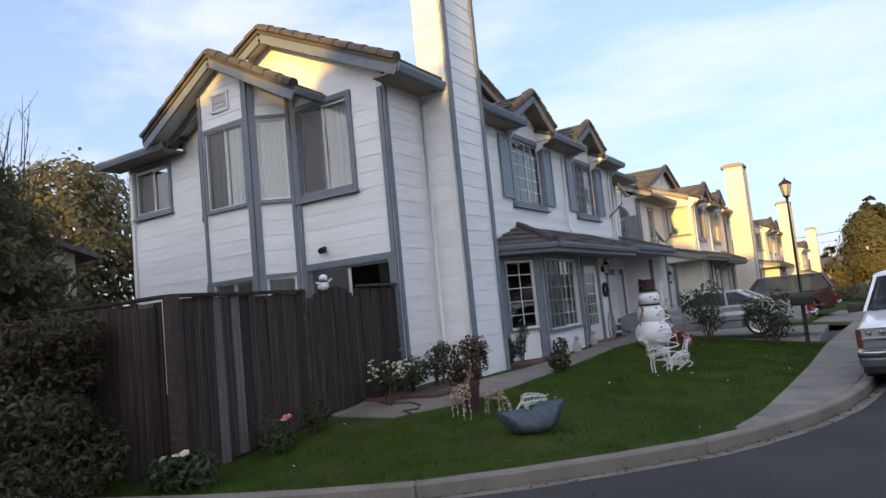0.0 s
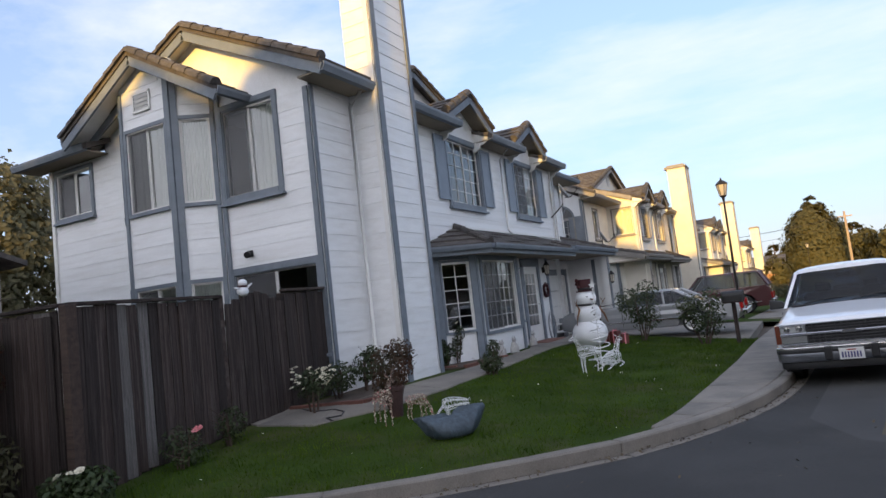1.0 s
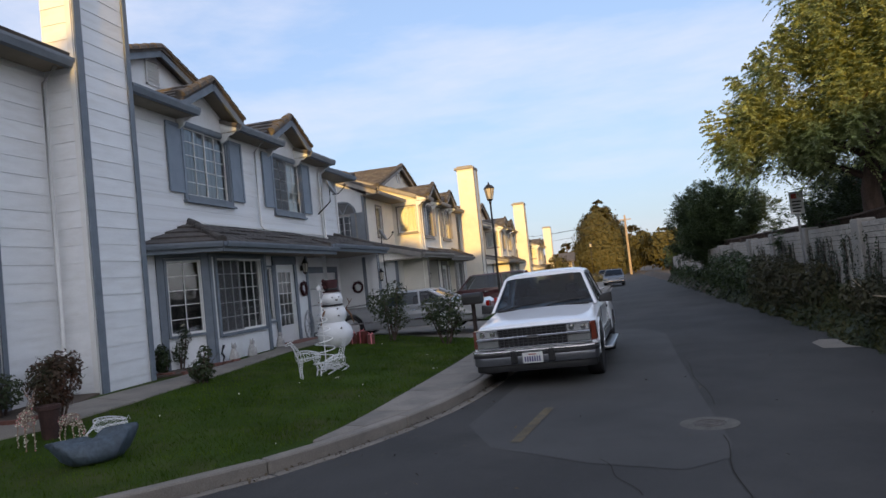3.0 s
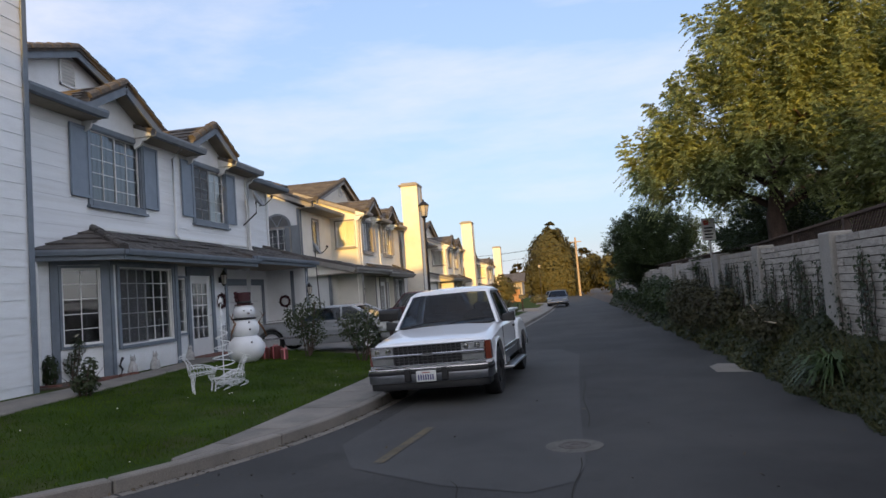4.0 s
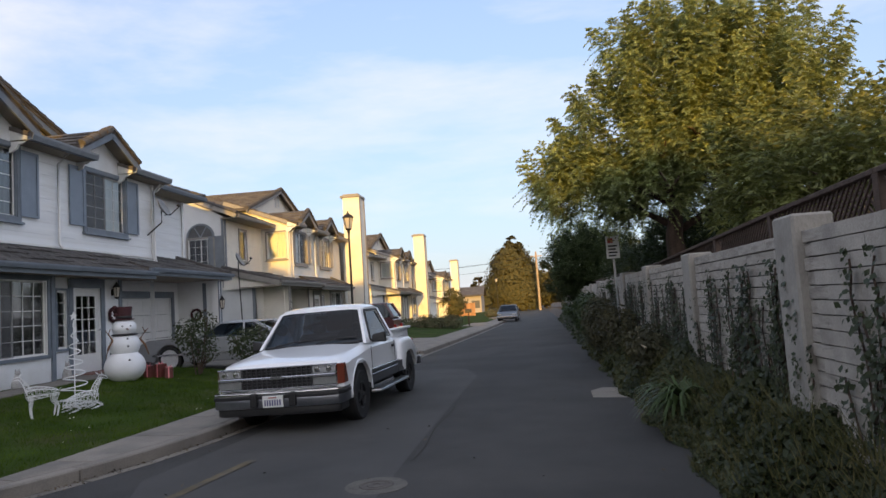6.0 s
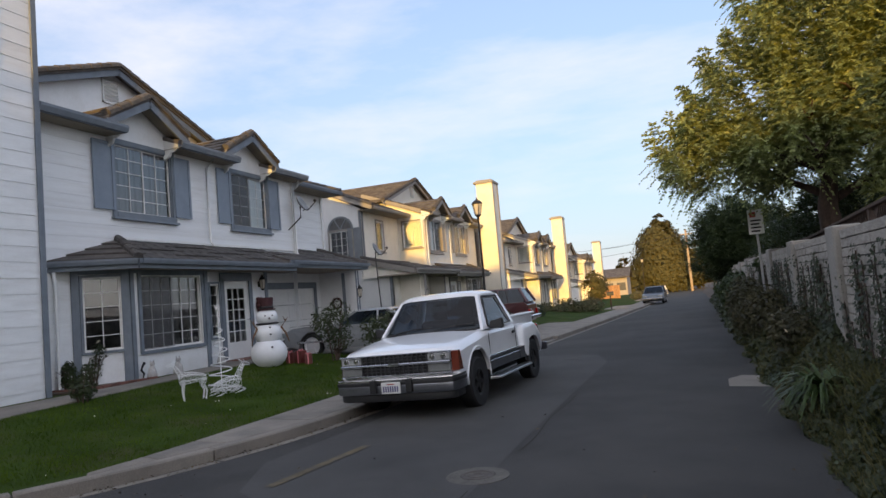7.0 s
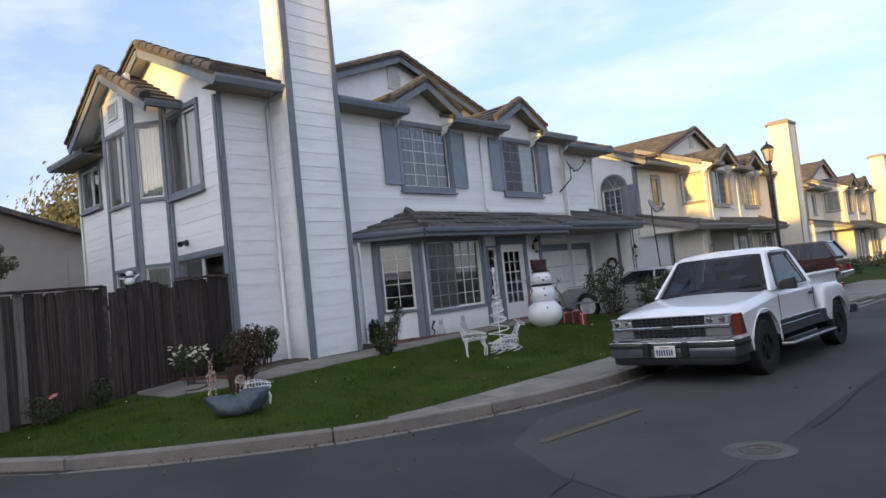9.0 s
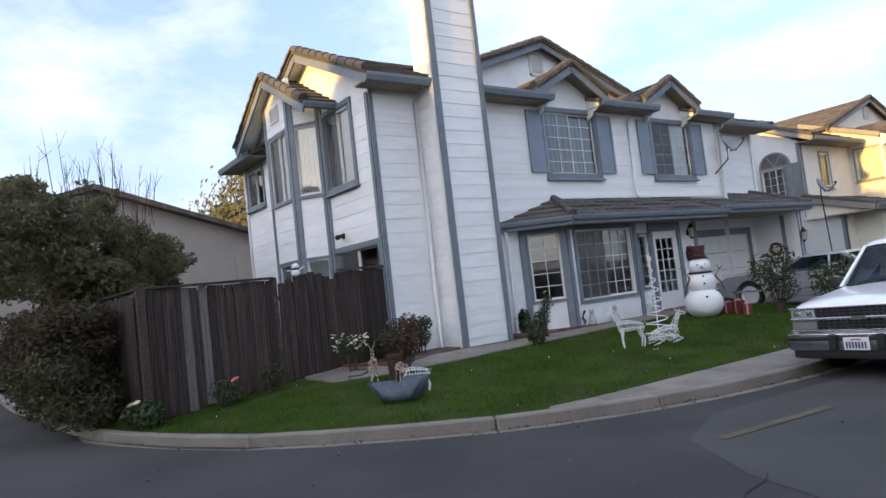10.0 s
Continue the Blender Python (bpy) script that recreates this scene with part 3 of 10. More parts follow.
class House:
    """A unit of the terrace, laid out in the first house's coordinates and mapped to its own place."""

    def __init__(self, mirror, dx, dz, label, fine):
        self.mirror, self.dx, self.dz, self.fine = mirror, dx, dz, fine
        self.base = self.go((-9.0, 15.0, 0.35))
        self.root = thing("house", self.base, label, "house", "terrace of townhouses")
        self.boards = bmesh.new()
        self.caps = bmesh.new()

    def go(self, p):
        y = p[1] if self.mirror is None else self.mirror - p[1]
        return Vector((p[0] + self.dx, y, p[2] + self.dz))

    def way(self, v):
        return Vector((v[0], v[1] if self.mirror is None else -v[1], v[2]))

    def part(self, name, bm, mat, parent=None, label="", smooth=False):
        for v in bm.verts:
            v.co = self.go(v.co) - self.base
        bmesh.ops.recalc_face_normals(bm, faces=bm.faces)
        mat = mat if self.mirror is None else CREAM.get(mat.name, mat)
        return part(name, bm, mat, parent or self.root, label, smooth)

    def face_out(self, ob, n):
        """Turn a pane's face to the open air."""
        if ob.data.polygons[0].normal.dot(self.way(n)) < 0:
            ob.data.flip_normals()

    def frame_of(self, origin, u, n):
        """Matrix whose axes are u, outward n and up, at a point of the house."""
        o, u, n = self.go(origin) - self.base, self.way(u), self.way(n)
        return o, u, n

    def siding(self, origin, u, n, length, z0, z1, holes=(), course=0.285, clip=None, thick=0.014, start=None):
        o, uu, nn = self.frame_of(origin, u, n)
        z = z0 if start is None else start
        while z < z1 - 0.02:
            top = min(z + course, z1)
            lo, hi = (0.0, length) if clip is None else clip((z + top) / 2)
            pieces = [(lo, hi, max(z, z0), top)]
            for h0, h1, hz0, hz1 in holes:
                nxt = []
                for a, b, c, d in pieces:
                    if h1 <= a or h0 >= b or hz1 <= c or hz0 >= d:
                        nxt.append((a, b, c, d))
                        continue
                    if h0 > a:
                        nxt.append((a, h0, c, d))
                    if h1 < b:
                        nxt.append((h1, b, c, d))
                    if hz0 > c:
                        nxt.append((max(a, h0), min(b, h1), c, hz0))
                    if hz1 < d:
                        nxt.append((max(a, h0), min(b, h1), hz1, d))
                pieces = nxt
            for a, b, c, d in pieces:
                if b - a < 0.03 or d - c < 0.02:
                    continue
                mid = o + uu * ((a + b) / 2) + Z * (c - origin[2])
                if self.fine:
                    m = Matrix(((*(nn.cross(Z) * (b - a - 0.004)),), (*(nn * thick),), (*(Z * (d - c - 0.003)),))).transposed().to_4x4()
                    m.translation = mid
                    place("siding_board", BOARD, self.root, m)
                else:
                    e = uu * ((b - a) / 2)
                    up = Z * (d - c)
                    hexa(self.boards, (mid - e, mid + e, mid + e + nn * thick, mid - e + nn * thick),
                         (mid - e + up, mid + e + up, mid + e + up + nn * 0.006, mid - e + up + nn * 0.006))
            z = top

    def wall(self, origin, u, n, length, z0, z1, holes=(), depth=0.14, mat=None, name="wall"):
        """A wall of that thickness with openings, its outer face at the origin's plane."""
        bm = bmesh.new()
        us = sorted({0.0, length, *(min(max(v, 0), length) for h in holes for v in h[:2])})
        zs = sorted({z0, z1, *(min(max(v, z0), z1) for h in holes for v in h[2:])})
        o, uu, nn = Vector(origin), Vector(u), Vector(n)
        for a, b in zip(us, us[1:]):
            for c, d in zip(zs, zs[1:]):
                if any(h[0] < (a + b) / 2 < h[1] and h[2] < (c + d) / 2 < h[3] for h in holes):
                    continue
                p = [o + uu * s + Z * (t - origin[2]) for s, t in ((a, c), (b, c), (b, d), (a, d))]
                hexa(bm, p, [q - nn * depth for q in p])
        bmesh.ops.remove_doubles(bm, verts=bm.verts, dist=0.0005)
        inner = [f for f in bm.faces if all(any(g is not f and set(g.verts) == set(f.verts) for g in e.link_faces) for e in f.edges[:1])]
        if inner:
            bmesh.ops.delete(bm, geom=inner, context="FACES_ONLY")
        return self.part(name, bm, mat or M_SIDING)

    def bar(self, bm, a, b, w, n, t, mat=0):
        """A flat board from a to b, w wide, standing t proud along n."""
        a, b, n = Vector(a), Vector(b), Vector(n).normalized()
        s = (b - a).cross(n).normalized() * (w / 2)
        hexa(bm, (a - s, a + s, b + s, b - s), (a - s + n * t, a + s + n * t, b + s + n * t, b - s + n * t), mat)

    def trim(self, a, b, w, n, t=0.045, name="trim_board", mat=None):
        bm = bmesh.new()
        self.bar(bm, a, b, w, n, t)
        return self.part(name, bm, mat or M_TRIM)

    def window(self, origin, u, n, w, h, grid=(3, 4), style="slider", blind=None, border=0.10, sill=True, half=None, screen=True):
        """A window in its opening: painted casing, white frame, sashes with bars, panes, blinds or a painted dim-room
        sheet behind.
        """
        o, u, n = Vector(origin), Vector(u), Vector(n)
        at = lambda s, z, d=0.0: o + u * s + Z * z + n * d  # noqa: E731
        bm = bmesh.new()
        if border:
            for a, b in (((-border / 2, -border), (-border / 2, h + border)), ((w + border / 2, -border), (w + border / 2, h + border))):
                self.bar(bm, at(*a), at(*b), border, n, 0.05)
            self.bar(bm, at(0, h + border / 2), at(w, h + border / 2), border, n, 0.047)
            self.bar(bm, at(0, -border / 2), at(w, -border / 2), border, n, 0.06)
            if sill:
                hexa(bm, (at(-border - 0.03, -border - 0.05), at(w + border + 0.03, -border - 0.05), at(w + border + 0.03, -border - 0.05, 0.11), at(-border - 0.03, -border - 0.05, 0.11)),
                     (at(-border - 0.03, -border), at(w + border + 0.03, -border), at(w + border + 0.03, -border, 0.10), at(-border - 0.03, -border, 0.10)))
        else:
            self.bar(bm, at(0.0, 0.01), at(w, 0.01), 0.02, n, 0.02)
        win = self.part("window", bm, M_TRIM)
        bm = bmesh.new()
        f = 0.022
        for a, b in (((f / 2, 0), (f / 2, h)), ((w - f / 2, 0), (w - f / 2, h)), ((f, f / 2), (w - f, f / 2)), ((f, h - f / 2), (w - f, h - f / 2))):
            self.bar(bm, at(*a, -0.05), at(*b, -0.05), f, n, 0.075)
        self.part("window_frame", bm, M_WHITE if border < 0.1 else M_TRIM, win)
        lights = [(f, w / 2), (w / 2, w - f)] if style == "slider" else [(f, w - f)]
        for k, (a, b) in enumerate(lights):
            back = -0.035 - 0.022 * k
            bm = bmesh.new()
            e = 0.022
            for p, q in (((a + e / 2, f), (a + e / 2, h - f)), ((b - e / 2, f), (b - e / 2, h - f)), ((a + e, f + e / 2), (b - e, f + e / 2)), ((a + e, h - f - e / 2), (b - e, h - f - e / 2))):
                self.bar(bm, at(*p, back), at(*q, back), e, n, 0.028)
            if grid:
                gx, gz = grid
                for i in range(1, gx):
                    s = a + (b - a) * i / gx
                    self.bar(bm, at(s, f, back + 0.008), at(s, h - f, back + 0.008), 0.016, n, 0.014)
                for j in range(1, gz):
                    z = f + (h - 2 * f) * j / gz
                    self.bar(bm, at(a, z, back + 0.007), at(b, z, back + 0.007), 0.016, n, 0.014)
            self.part("sash", bm, M_WHITE, win)
            bm = bmesh.new()
            bm.faces.new([bm.verts.new(at(s, z, back + 0.004)) for s, z in ((a, f), (b, f), (b, h - f), (a, h - f))])
            pane = self.part("pane", bm, M_GLASS, win)
            self.face_out(pane, n)
            pane.visible_shadow = False
        if style == "slider" and screen:
            bm = bmesh.new()
            bm.faces.new([bm.verts.new(at(q, z, 0.004)) for q, z in ((f, f), (w / 2, f), (w / 2, h - f), (f, h - f))])
            self.part("insect_screen", bm, M_SCREEN, win)
        if blind:
            a, b = (f, w - f) if half is None else half
            bm = bmesh.new()
            k = 28
            vs = []
            for i in range(k + 1):
                s = a + (b - a) * i / k
                d = -0.085 + 0.012 * math.sin(i * 2.4)
                vs.append((bm.verts.new(at(s, 0.02, d)), bm.verts.new(at(s, h - 0.02, d))))
            for p, q in zip(vs, vs[1:]):
                bm.faces.new((p[0], q[0], q[1], p[1]))
            self.part("blind", bm, blind, win)
        return win

    def shutter(self, origin, u, n, w, h, mat=None):
        o, u, n = Vector(origin), Vector(u), Vector(n)
        at = lambda s, z, d=0.0: o + u * s + Z * z + n * d  # noqa: E731
        bm = bmesh.new()
        self.bar(bm, at(w / 2, 0.02), at(w / 2, h - 0.02), w - 0.02, n, 0.028)
        for a, b, t in (((0.03, 0), (0.03, h), 0.05), ((w - 0.03, 0), (w - 0.03, h), 0.05), ((0.06, 0.03), (w - 0.06, 0.03), 0.046), ((0.06, h - 0.03), (w - 0.06, h - 0.03), 0.046)):
            self.bar(bm, at(*a), at(*b), 0.06, n, t)
        return self.part("shutter", bm, mat or M_SHUTTER)

    def slab(self, quad, thick, mat=None, name="roof"):
        """A roof plane: its top face and its thickness straight down."""
        bm = bmesh.new()
        hexa(bm, [Vector(p) - Z * thick for p in quad], [Vector(p) for p in quad])
        return self.part(name, bm, mat or M_ROOF)

    def tiled(self, quad, rows, name="roof", each=False, width=0.33):
        """A roof plane laid in courses; quad is eave start, eave end, ridge end, ridge start."""
        a, b, c, d = (Vector(p) for p in quad)
        self.slab((a, b, c, d), 0.07, name=name)
        nrm = (b - a).cross(d - a).normalized()
        if nrm.z < 0:
            nrm = -nrm
        if not each:
            bm = bmesh.new()
            for k in range(rows):
                p, q = a.lerp(d, k / rows), b.lerp(c, k / rows)
                r, s = b.lerp(c, min(1, (k + 1.06) / rows)), a.lerp(d, min(1, (k + 1.06) / rows))
                hexa(bm, (p, q, r, s), (p + nrm * 0.05, q + nrm * 0.05, r + nrm * 0.012, s + nrm * 0.012))
            self.part("tile_course", bm, M_ROOF)
            return
        nw = self.way(nrm)
        for k in range(rows):
            p, q = a.lerp(d, k / rows), b.lerp(c, k / rows)
            n = max(1, round((q - p).length / width))
            up = (a.lerp(d, (k + 1.1) / rows) - p)
            lift = (d - a).normalized() if (d - a).length > 0 else up.normalized()
            climb = ((d + c) - (a + b)) / 2 / rows * 1.1
            for i in range(n):
                m0 = p.lerp(q, (i + 0.5) / n)
                uw, cw = self.way(q - p).normalized() * ((q - p).length / n * 0.97), self.way(climb)
                m = Matrix((uw, cw, nw * 0.06)).transposed().to_4x4()
                m.translation = self.go(m0 + nrm * 0.012 * math.sin(7.1 * i + 3 * k)) - self.base
                place("roof_tile", ROOF_TILE, self.root, m)

    def caps_along(self, a, b, width=0.24, step=0.34, lift=0.03):
        """Half-round tiles from the low end a up to b."""
        a, b = self.go(a) - self.base, self.go(b) - self.base
        n = max(1, round((b - a).length / step))
        d = (b - a) / n
        side = Z.cross(d).normalized()
        nrm = d.cross(side).normalized()
        for i in range(n):
            m = Matrix((d, side * width, nrm * width * 0.8)).transposed().to_4x4()
            m.translation = a + d * (i + 0.5) + nrm * lift
            place("cap_tile", CAP_TILE, self.root, m)

    def gutter(self, a, b, out, size=0.12, name="gutter"):
        """An open-fronted eaves gutter from a to b (top back edge), reaching size along out."""
        a, b, out = Vector(a), Vector(b), Vector(out)
        bm = bmesh.new()
        prof = [(0, 0), (0, -size), (size * 0.75, -size), (size, -size * 0.35), (size, 0), (size * 0.85, 0.0), (size * 0.85, -size * 0.3), (size * 0.68, -size * 0.85), (size * 0.12, -size * 0.85), (size * 0.12, 0)]
        prism(bm, [a + out * s + Z * t for s, t in prof], b - a)
        return self.part(name, bm, M_TRIM)


def dormer(H, yc, z_peak, half, x_front, x_wall, z_wall0):
    """A small gable over an upper window."""
    slope = 0.56
    zb = z_peak - half * slope
    for s in (-1, 1):
        quad = ((x_front, yc + s * half, zb), (x_wall - 1.6, yc + s * half, zb), (x_wall - 1.6, yc, z_peak), (x_front, yc, z_peak))
        H.tiled(quad, 4)
        bm = bmesh.new()
        H.bar(bm, (x_front - 0.05, yc + s * (half + 0.02), zb - 0.16), (x_front - 0.05, yc + s * 0.0, z_peak - 0.15), 0.17, (1, 0, 0), 0.045)
        H.part("rake_board", bm, M_TRIM)
        H.caps_along((x_front - 0.06, yc + s * half, zb + 0.02), (x_front - 0.06, yc, z_peak + 0.02))
        # plain soffit and the boxed end of the eave
        bm = bmesh.new()
        prism(bm, [(x_front - 0.06, yc + s * half, zb - 0.12), (x_front - 0.06, yc, z_peak - 0.12), (x_wall, yc, z_peak - 0.12), (x_wall, yc + s * half, zb - 0.12)], (0, 0, 0.03))
        H.part("soffit", bm, M_SOFFIT)
    bm = bmesh.new()
    prism(bm, [(x_wall + 0.012, yc - half, z_wall0), (x_wall + 0.012, yc + half, z_wall0), (x_wall + 0.012, yc + half, zb - 0.1), (x_wall + 0.012, yc, z_peak - 0.12), (x_wall + 0.012, yc - half, zb - 0.1)], (-0.1, 0, 0))
    H.part("gable_wall", bm, M_SIDING)


def house(mirror, dx, dz, label, fine=False, first=False):
    H = House(mirror, dx, dz, label, fine)
    W, G = -6.41, 0.30
    X, Y = Vector((1, 0, 0)), Vector((0, 1, 0))
    MY = Vector((0, -1, 0))
    # front wall, upper and lower
    w1 = (2.27, 4.00, 4.08, 5.62)      # along y from 11.85
    w2 = (6.35, 8.05, 4.08, 5.58)
    bay_hole = (1.15, 4.3, 0.95, 2.75)
    holes = (w1, w2, bay_hole, (4.6, 7.2, -1.0, 2.9), (7.2, 9.5 if first else 8.75, -1.0, 2.9))
    yc, xr, yw = (21.35, -7.20, 24.65) if first else (20.62, -7.75, 24.65)    # front corner, set-back wall, end of the wing
    H.wall((W, 11.85, G), Y, X, yc - 11.85, G, 6.05, holes)
    H.siding((W, 11.85, G), Y, X, yc - 11.85, 3.2, 5.78, (w1, w2), start=3.2, thick=0.009)
    H.siding((W, 11.85, G), Y, X, 1.0, G, 2.9)
    # end wall with its gable
    c_up, c_low = (5.43, 6.70, 4.12, 5.78), (5.43, 7.36, 1.25, 2.68)
    d_up = (0.24, 1.44, 4.56, 5.55)
    a_back = (2.6, 5.2, 0.8, 5.9)
    H.wall((-14.05, 9.40, G), X, MY, 7.52, G, 5.72, (c_up, c_low, d_up, a_back))
    H.siding((-14.05, 9.40, G), X, MY, 7.52, G, 5.70, (c_up, c_low, d_up, (2.55, 5.29, 0.0, 6.0)), thick=0.010)
    bm = bmesh.new()
    prism(bm, [(-12.1, 9.401, 5.72), (-6.53, 9.401, 5.72), (-6.53, 9.401, 6.13), (-9.13, 9.401, 7.38), (-12.1, 9.401, 5.96)], (0, 0.13, 0))
    H.part("gable_wall", bm, M_SIDING)
    # short front wall beside the chimney
    H.wall((-6.53, 9.40, G), Y, X, 1.2, G, 5.9)
    H.siding((-6.53, 9.40, G), Y, X, 1.2, G, 5.75)
    # chimney
    ca, cb = (-6.50, -5.875) if first else (-6.05, -5.05)
    bm = bmesh.new()
    box(bm, ca, cb, 10.55 + 0.024, 11.85 - 0.024, G, 8.45)
    ch = H.part("chimney", bm, M_SIDING)
    bm = bmesh.new()
    box(bm, ca - 0.14, cb + 0.085, 10.47, 11.93, 8.40, 8.52)
    box(bm, ca, cb - 0.055, 10.62, 11.78, 8.52, 8.62)
    H.part("chimney_cap", bm, M_TRIM, ch)
    H.siding((cb, 10.55, G), Y, X, 1.3, G, 8.40)
    H.siding((ca, 10.574, G), X, MY, cb - ca, G, 8.40)
    H.siding((cb, 11.826, 5.7 if first else 2.6), -X, Y, cb - ca, 5.7 if first else 2.6, 8.40)
    H.trim((cb + 0.023, 10.62, G), (cb + 0.023, 10.62, 8.40), 0.15, X, 0.03)
    H.trim((cb + 0.023, 11.80, G), (cb + 0.023, 11.80, 8.40), 0.11, X, 0.03)
    H.trim((cb - 0.055, 10.552, G), (cb - 0.055, 10.552, 8.40), 0.10, MY, 0.022, mat=M_WHITE)
    # corner boards
    H.trim((-6.507, 9.425, G), (-6.507, 9.425, 5.75), 0.08, X, 0.03)
    H.trim((-6.575, 9.378, G), (-6.575, 9.378, 5.75), 0.10, MY, 0.03)
    H.trim((-14.0, 9.378, G), (-14.0, 9.378, 5.70), 0.10, MY, 0.03, mat=M_WHITE)
    H.trim((W + 0.024, yc - 0.05, 3.2), (W + 0.024, yc - 0.05, 5.75), 0.10, X, 0.03, mat=M_WHITE)
    # two-storey bay: front face and slanted sides
    bay = [(-11.5, 9.40), (-10.85, 8.90), (-9.41, 8.90), (-8.76, 9.40)]
    for k, ((x0, y0), (x1, y1)) in enumerate(zip(bay, bay[1:])):
        u = Vector((x1 - x0, y1 - y0, 0))
        ln = u.length
        u.normalize()
        n = Vector((u.y, -u.x, 0))
        pad = 0.17 if k == 1 else 0.13
        hs = [(pad, ln - pad, 4.12, 5.72), (pad, ln - pad, 1.3, 2.62)]
        H.wall((x0, y0, G), u, n, ln, G, 6.95 if k == 1 else 6.3, hs, 0.1)
        H.siding((x0, y0, G), u, n, ln, G, 6.9 if k == 1 else 6.25, [(h[0], h[1], h[2] - 0.08, h[3] + 0.08) for h in hs],
                 clip=None if k != 1 else lambda z: (max(0.0, (z - 6.55) / 0.56), 1.44 - max(0.0, (z - 6.55) / 0.56)), thick=0.012)
        for h in hs:
            H.window((x0 + u.x * h[0], y0 + u.y * h[0], h[2]), u, n, h[1] - h[0], h[3] - h[2], None, "slider" if k == 1 else "fixed",
                     M_BLIND, 0.07, sill=False, half=None if k != 1 else (0.02, (h[1] - h[0]) * 0.98))
    for x, y, w, n in ((-10.81, 8.888, 0.075, MY), (-9.475, 8.888, 0.14, MY), (-9.36, 8.93, 0.11, (0.61, -0.79, 0)), (-8.82, 9.345, 0.07, (0.61, -0.79, 0)), (-8.70, 9.378, 0.09, MY)):
        H.trim((x, y, G), (x, y, 6.55 if x < -9 else 6.15), w, n, 0.035)
    for (xp, yp), (xq, yq) in ((bay[2], bay[3]), (bay[1], bay[0])):
        bm = bmesh.new()
        prism(bm, [(xp, yp, 6.2), (xq, yq, 6.2), (xq, yq, 6.28), (xp, yp, 6.62)], (0.0, 0.08, 0))
        H.part("gable_wall", bm, M_SIDING)
    bm = bmesh.new()
    for k in range(4):
        H.bar(bm, (-10.36, 8.885, 6.14 + k * 0.085), (-9.98, 8.885, 6.14 + k * 0.085), 0.05, (0, -1, -0.6), 0.03)
    for a, b in (((-10.40, 6.07), (-10.40, 6.46)), ((-9.94, 6.07), (-9.94, 6.46)), ((-10.42, 6.09), (-9.92, 6.09)), ((-10.42, 6.44), (-9.92, 6.44))):
        H.bar(bm, (a[0], 8.885, a[1]), (b[0], 8.885, b[1]), 0.045, MY, 0.035)
    H.part("gable_vent", bm, M_WHITE)
    # end wall windows
    H.window((-14.05 + c_up[0], 9.40, c_up[2]), X, MY, 1.27, 1.66, None, "slider", M_BLIND, 0.10, half=(0.5, 1.24))
    H.window((-14.05 + c_low[0], 9.40, c_low[2]), X, MY, 1.93, 1.43, None, "slider", M_CURTAIN, 0.12, half=(1.6, 1.9))
    H.window((-14.05 + d_up[0], 9.40, d_up[2]), X, MY, 1.2, 0.99, None, "slider", M_CURTAIN, 0.08, half=(0.03, 0.5))
    # front upper windows with shutters
    H.window((W, 11.85 + w1[0], w1[2]), Y, X, 1.73, 1.54, (2, 5), "slider", M_CURTAIN, 0.11, screen=False)
    H.window((W, 11.85 + w2[0], w2[2]), Y, X, 1.70, 1.50, (2, 5), "slider", M_BLIND, 0.11, half=(0.95, 1.6))
    for y in (13.50, 15.92, 17.56, 19.95):
        H.shutter((W + 0.026, y, 4.11), Y, X, 0.56, 1.50)
    # ground-floor bay: slanted side and front
    p0, p1, p2 = (-6.41, 12.86), (-5.86, 13.80), (-5.86, 16.28)
    for k, ((x0, y0), (x1, y1), hs) in enumerate(((p0, p1, (0.20, 0.93, 1.12, 2.62)), (p1, p2, (0.30, 2.22, 1.02, 2.64)))):
        u = Vector((x1 - x0, y1 - y0, 0))
        ln = u.length
        u.normalize()
        n = Vector((u.y, -u.x, 0))
        H.wall((x0, y0, G), u, n, ln, G, 2.9, [hs], 0.1)
        # front pane gets a dark sheet behind it, coloured as the dim room
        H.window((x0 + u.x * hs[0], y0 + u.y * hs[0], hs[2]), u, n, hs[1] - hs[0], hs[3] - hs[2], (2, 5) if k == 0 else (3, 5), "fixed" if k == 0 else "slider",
                 M_ROOMSHADE if k else None, 0.07 if k else 0.05, sill=False)
        e, w = (0.07, 0.14) if k == 0 else (0.055, 0.10)
        H.trim((x0 + u.x * e + n.x * 0.005, y0 + u.y * e + n.y * 0.005, G), (x0 + u.x * e + n.x * 0.005, y0 + u.y * e + n.y * 0.005, 2.9), w, n, 0.04)
        H.trim((x1 - u.x * 0.08 + n.x * 0.005, y1 - u.y * 0.08 + n.y * 0.005, G), (x1 - u.x * 0.08 + n.x * 0.005, y1 - u.y * 0.08 + n.y * 0.005, 2.9), 0.16 if k == 0 else 0.12, n, 0.04)
        H.trim((x0 + n.x * 0.004, y0 + n.y * 0.004, 2.78), (x1 + n.x * 0.004, y1 + n.y * 0.004, 2.78), 0.2, n, 0.03)
    # entrance wall: side light and glazed door
    H.wall((-6.10, 16.28, G), Y, X, 2.77, G, 2.95, [(0.93, 1.97, -1, 2.50), (0.36, 0.70, 1.1, 2.45)], 0.16)
    H.wall((-5.864, 16.284, G), -X, Y, 0.256, G, 2.95, (), 0.05)
    H.window((-6.10, 16.64, 1.1), Y, X, 0.34, 1.35, (1, 5), "fixed", None, 0.05, sill=False)
    H.trim((-6.09, 17.12, G), (-6.09, 17.12, 2.6), 0.14, X, 0.04)
    H.trim((-6.09, 18.33, G), (-6.09, 18.33, 2.6), 0.14, X, 0.04)
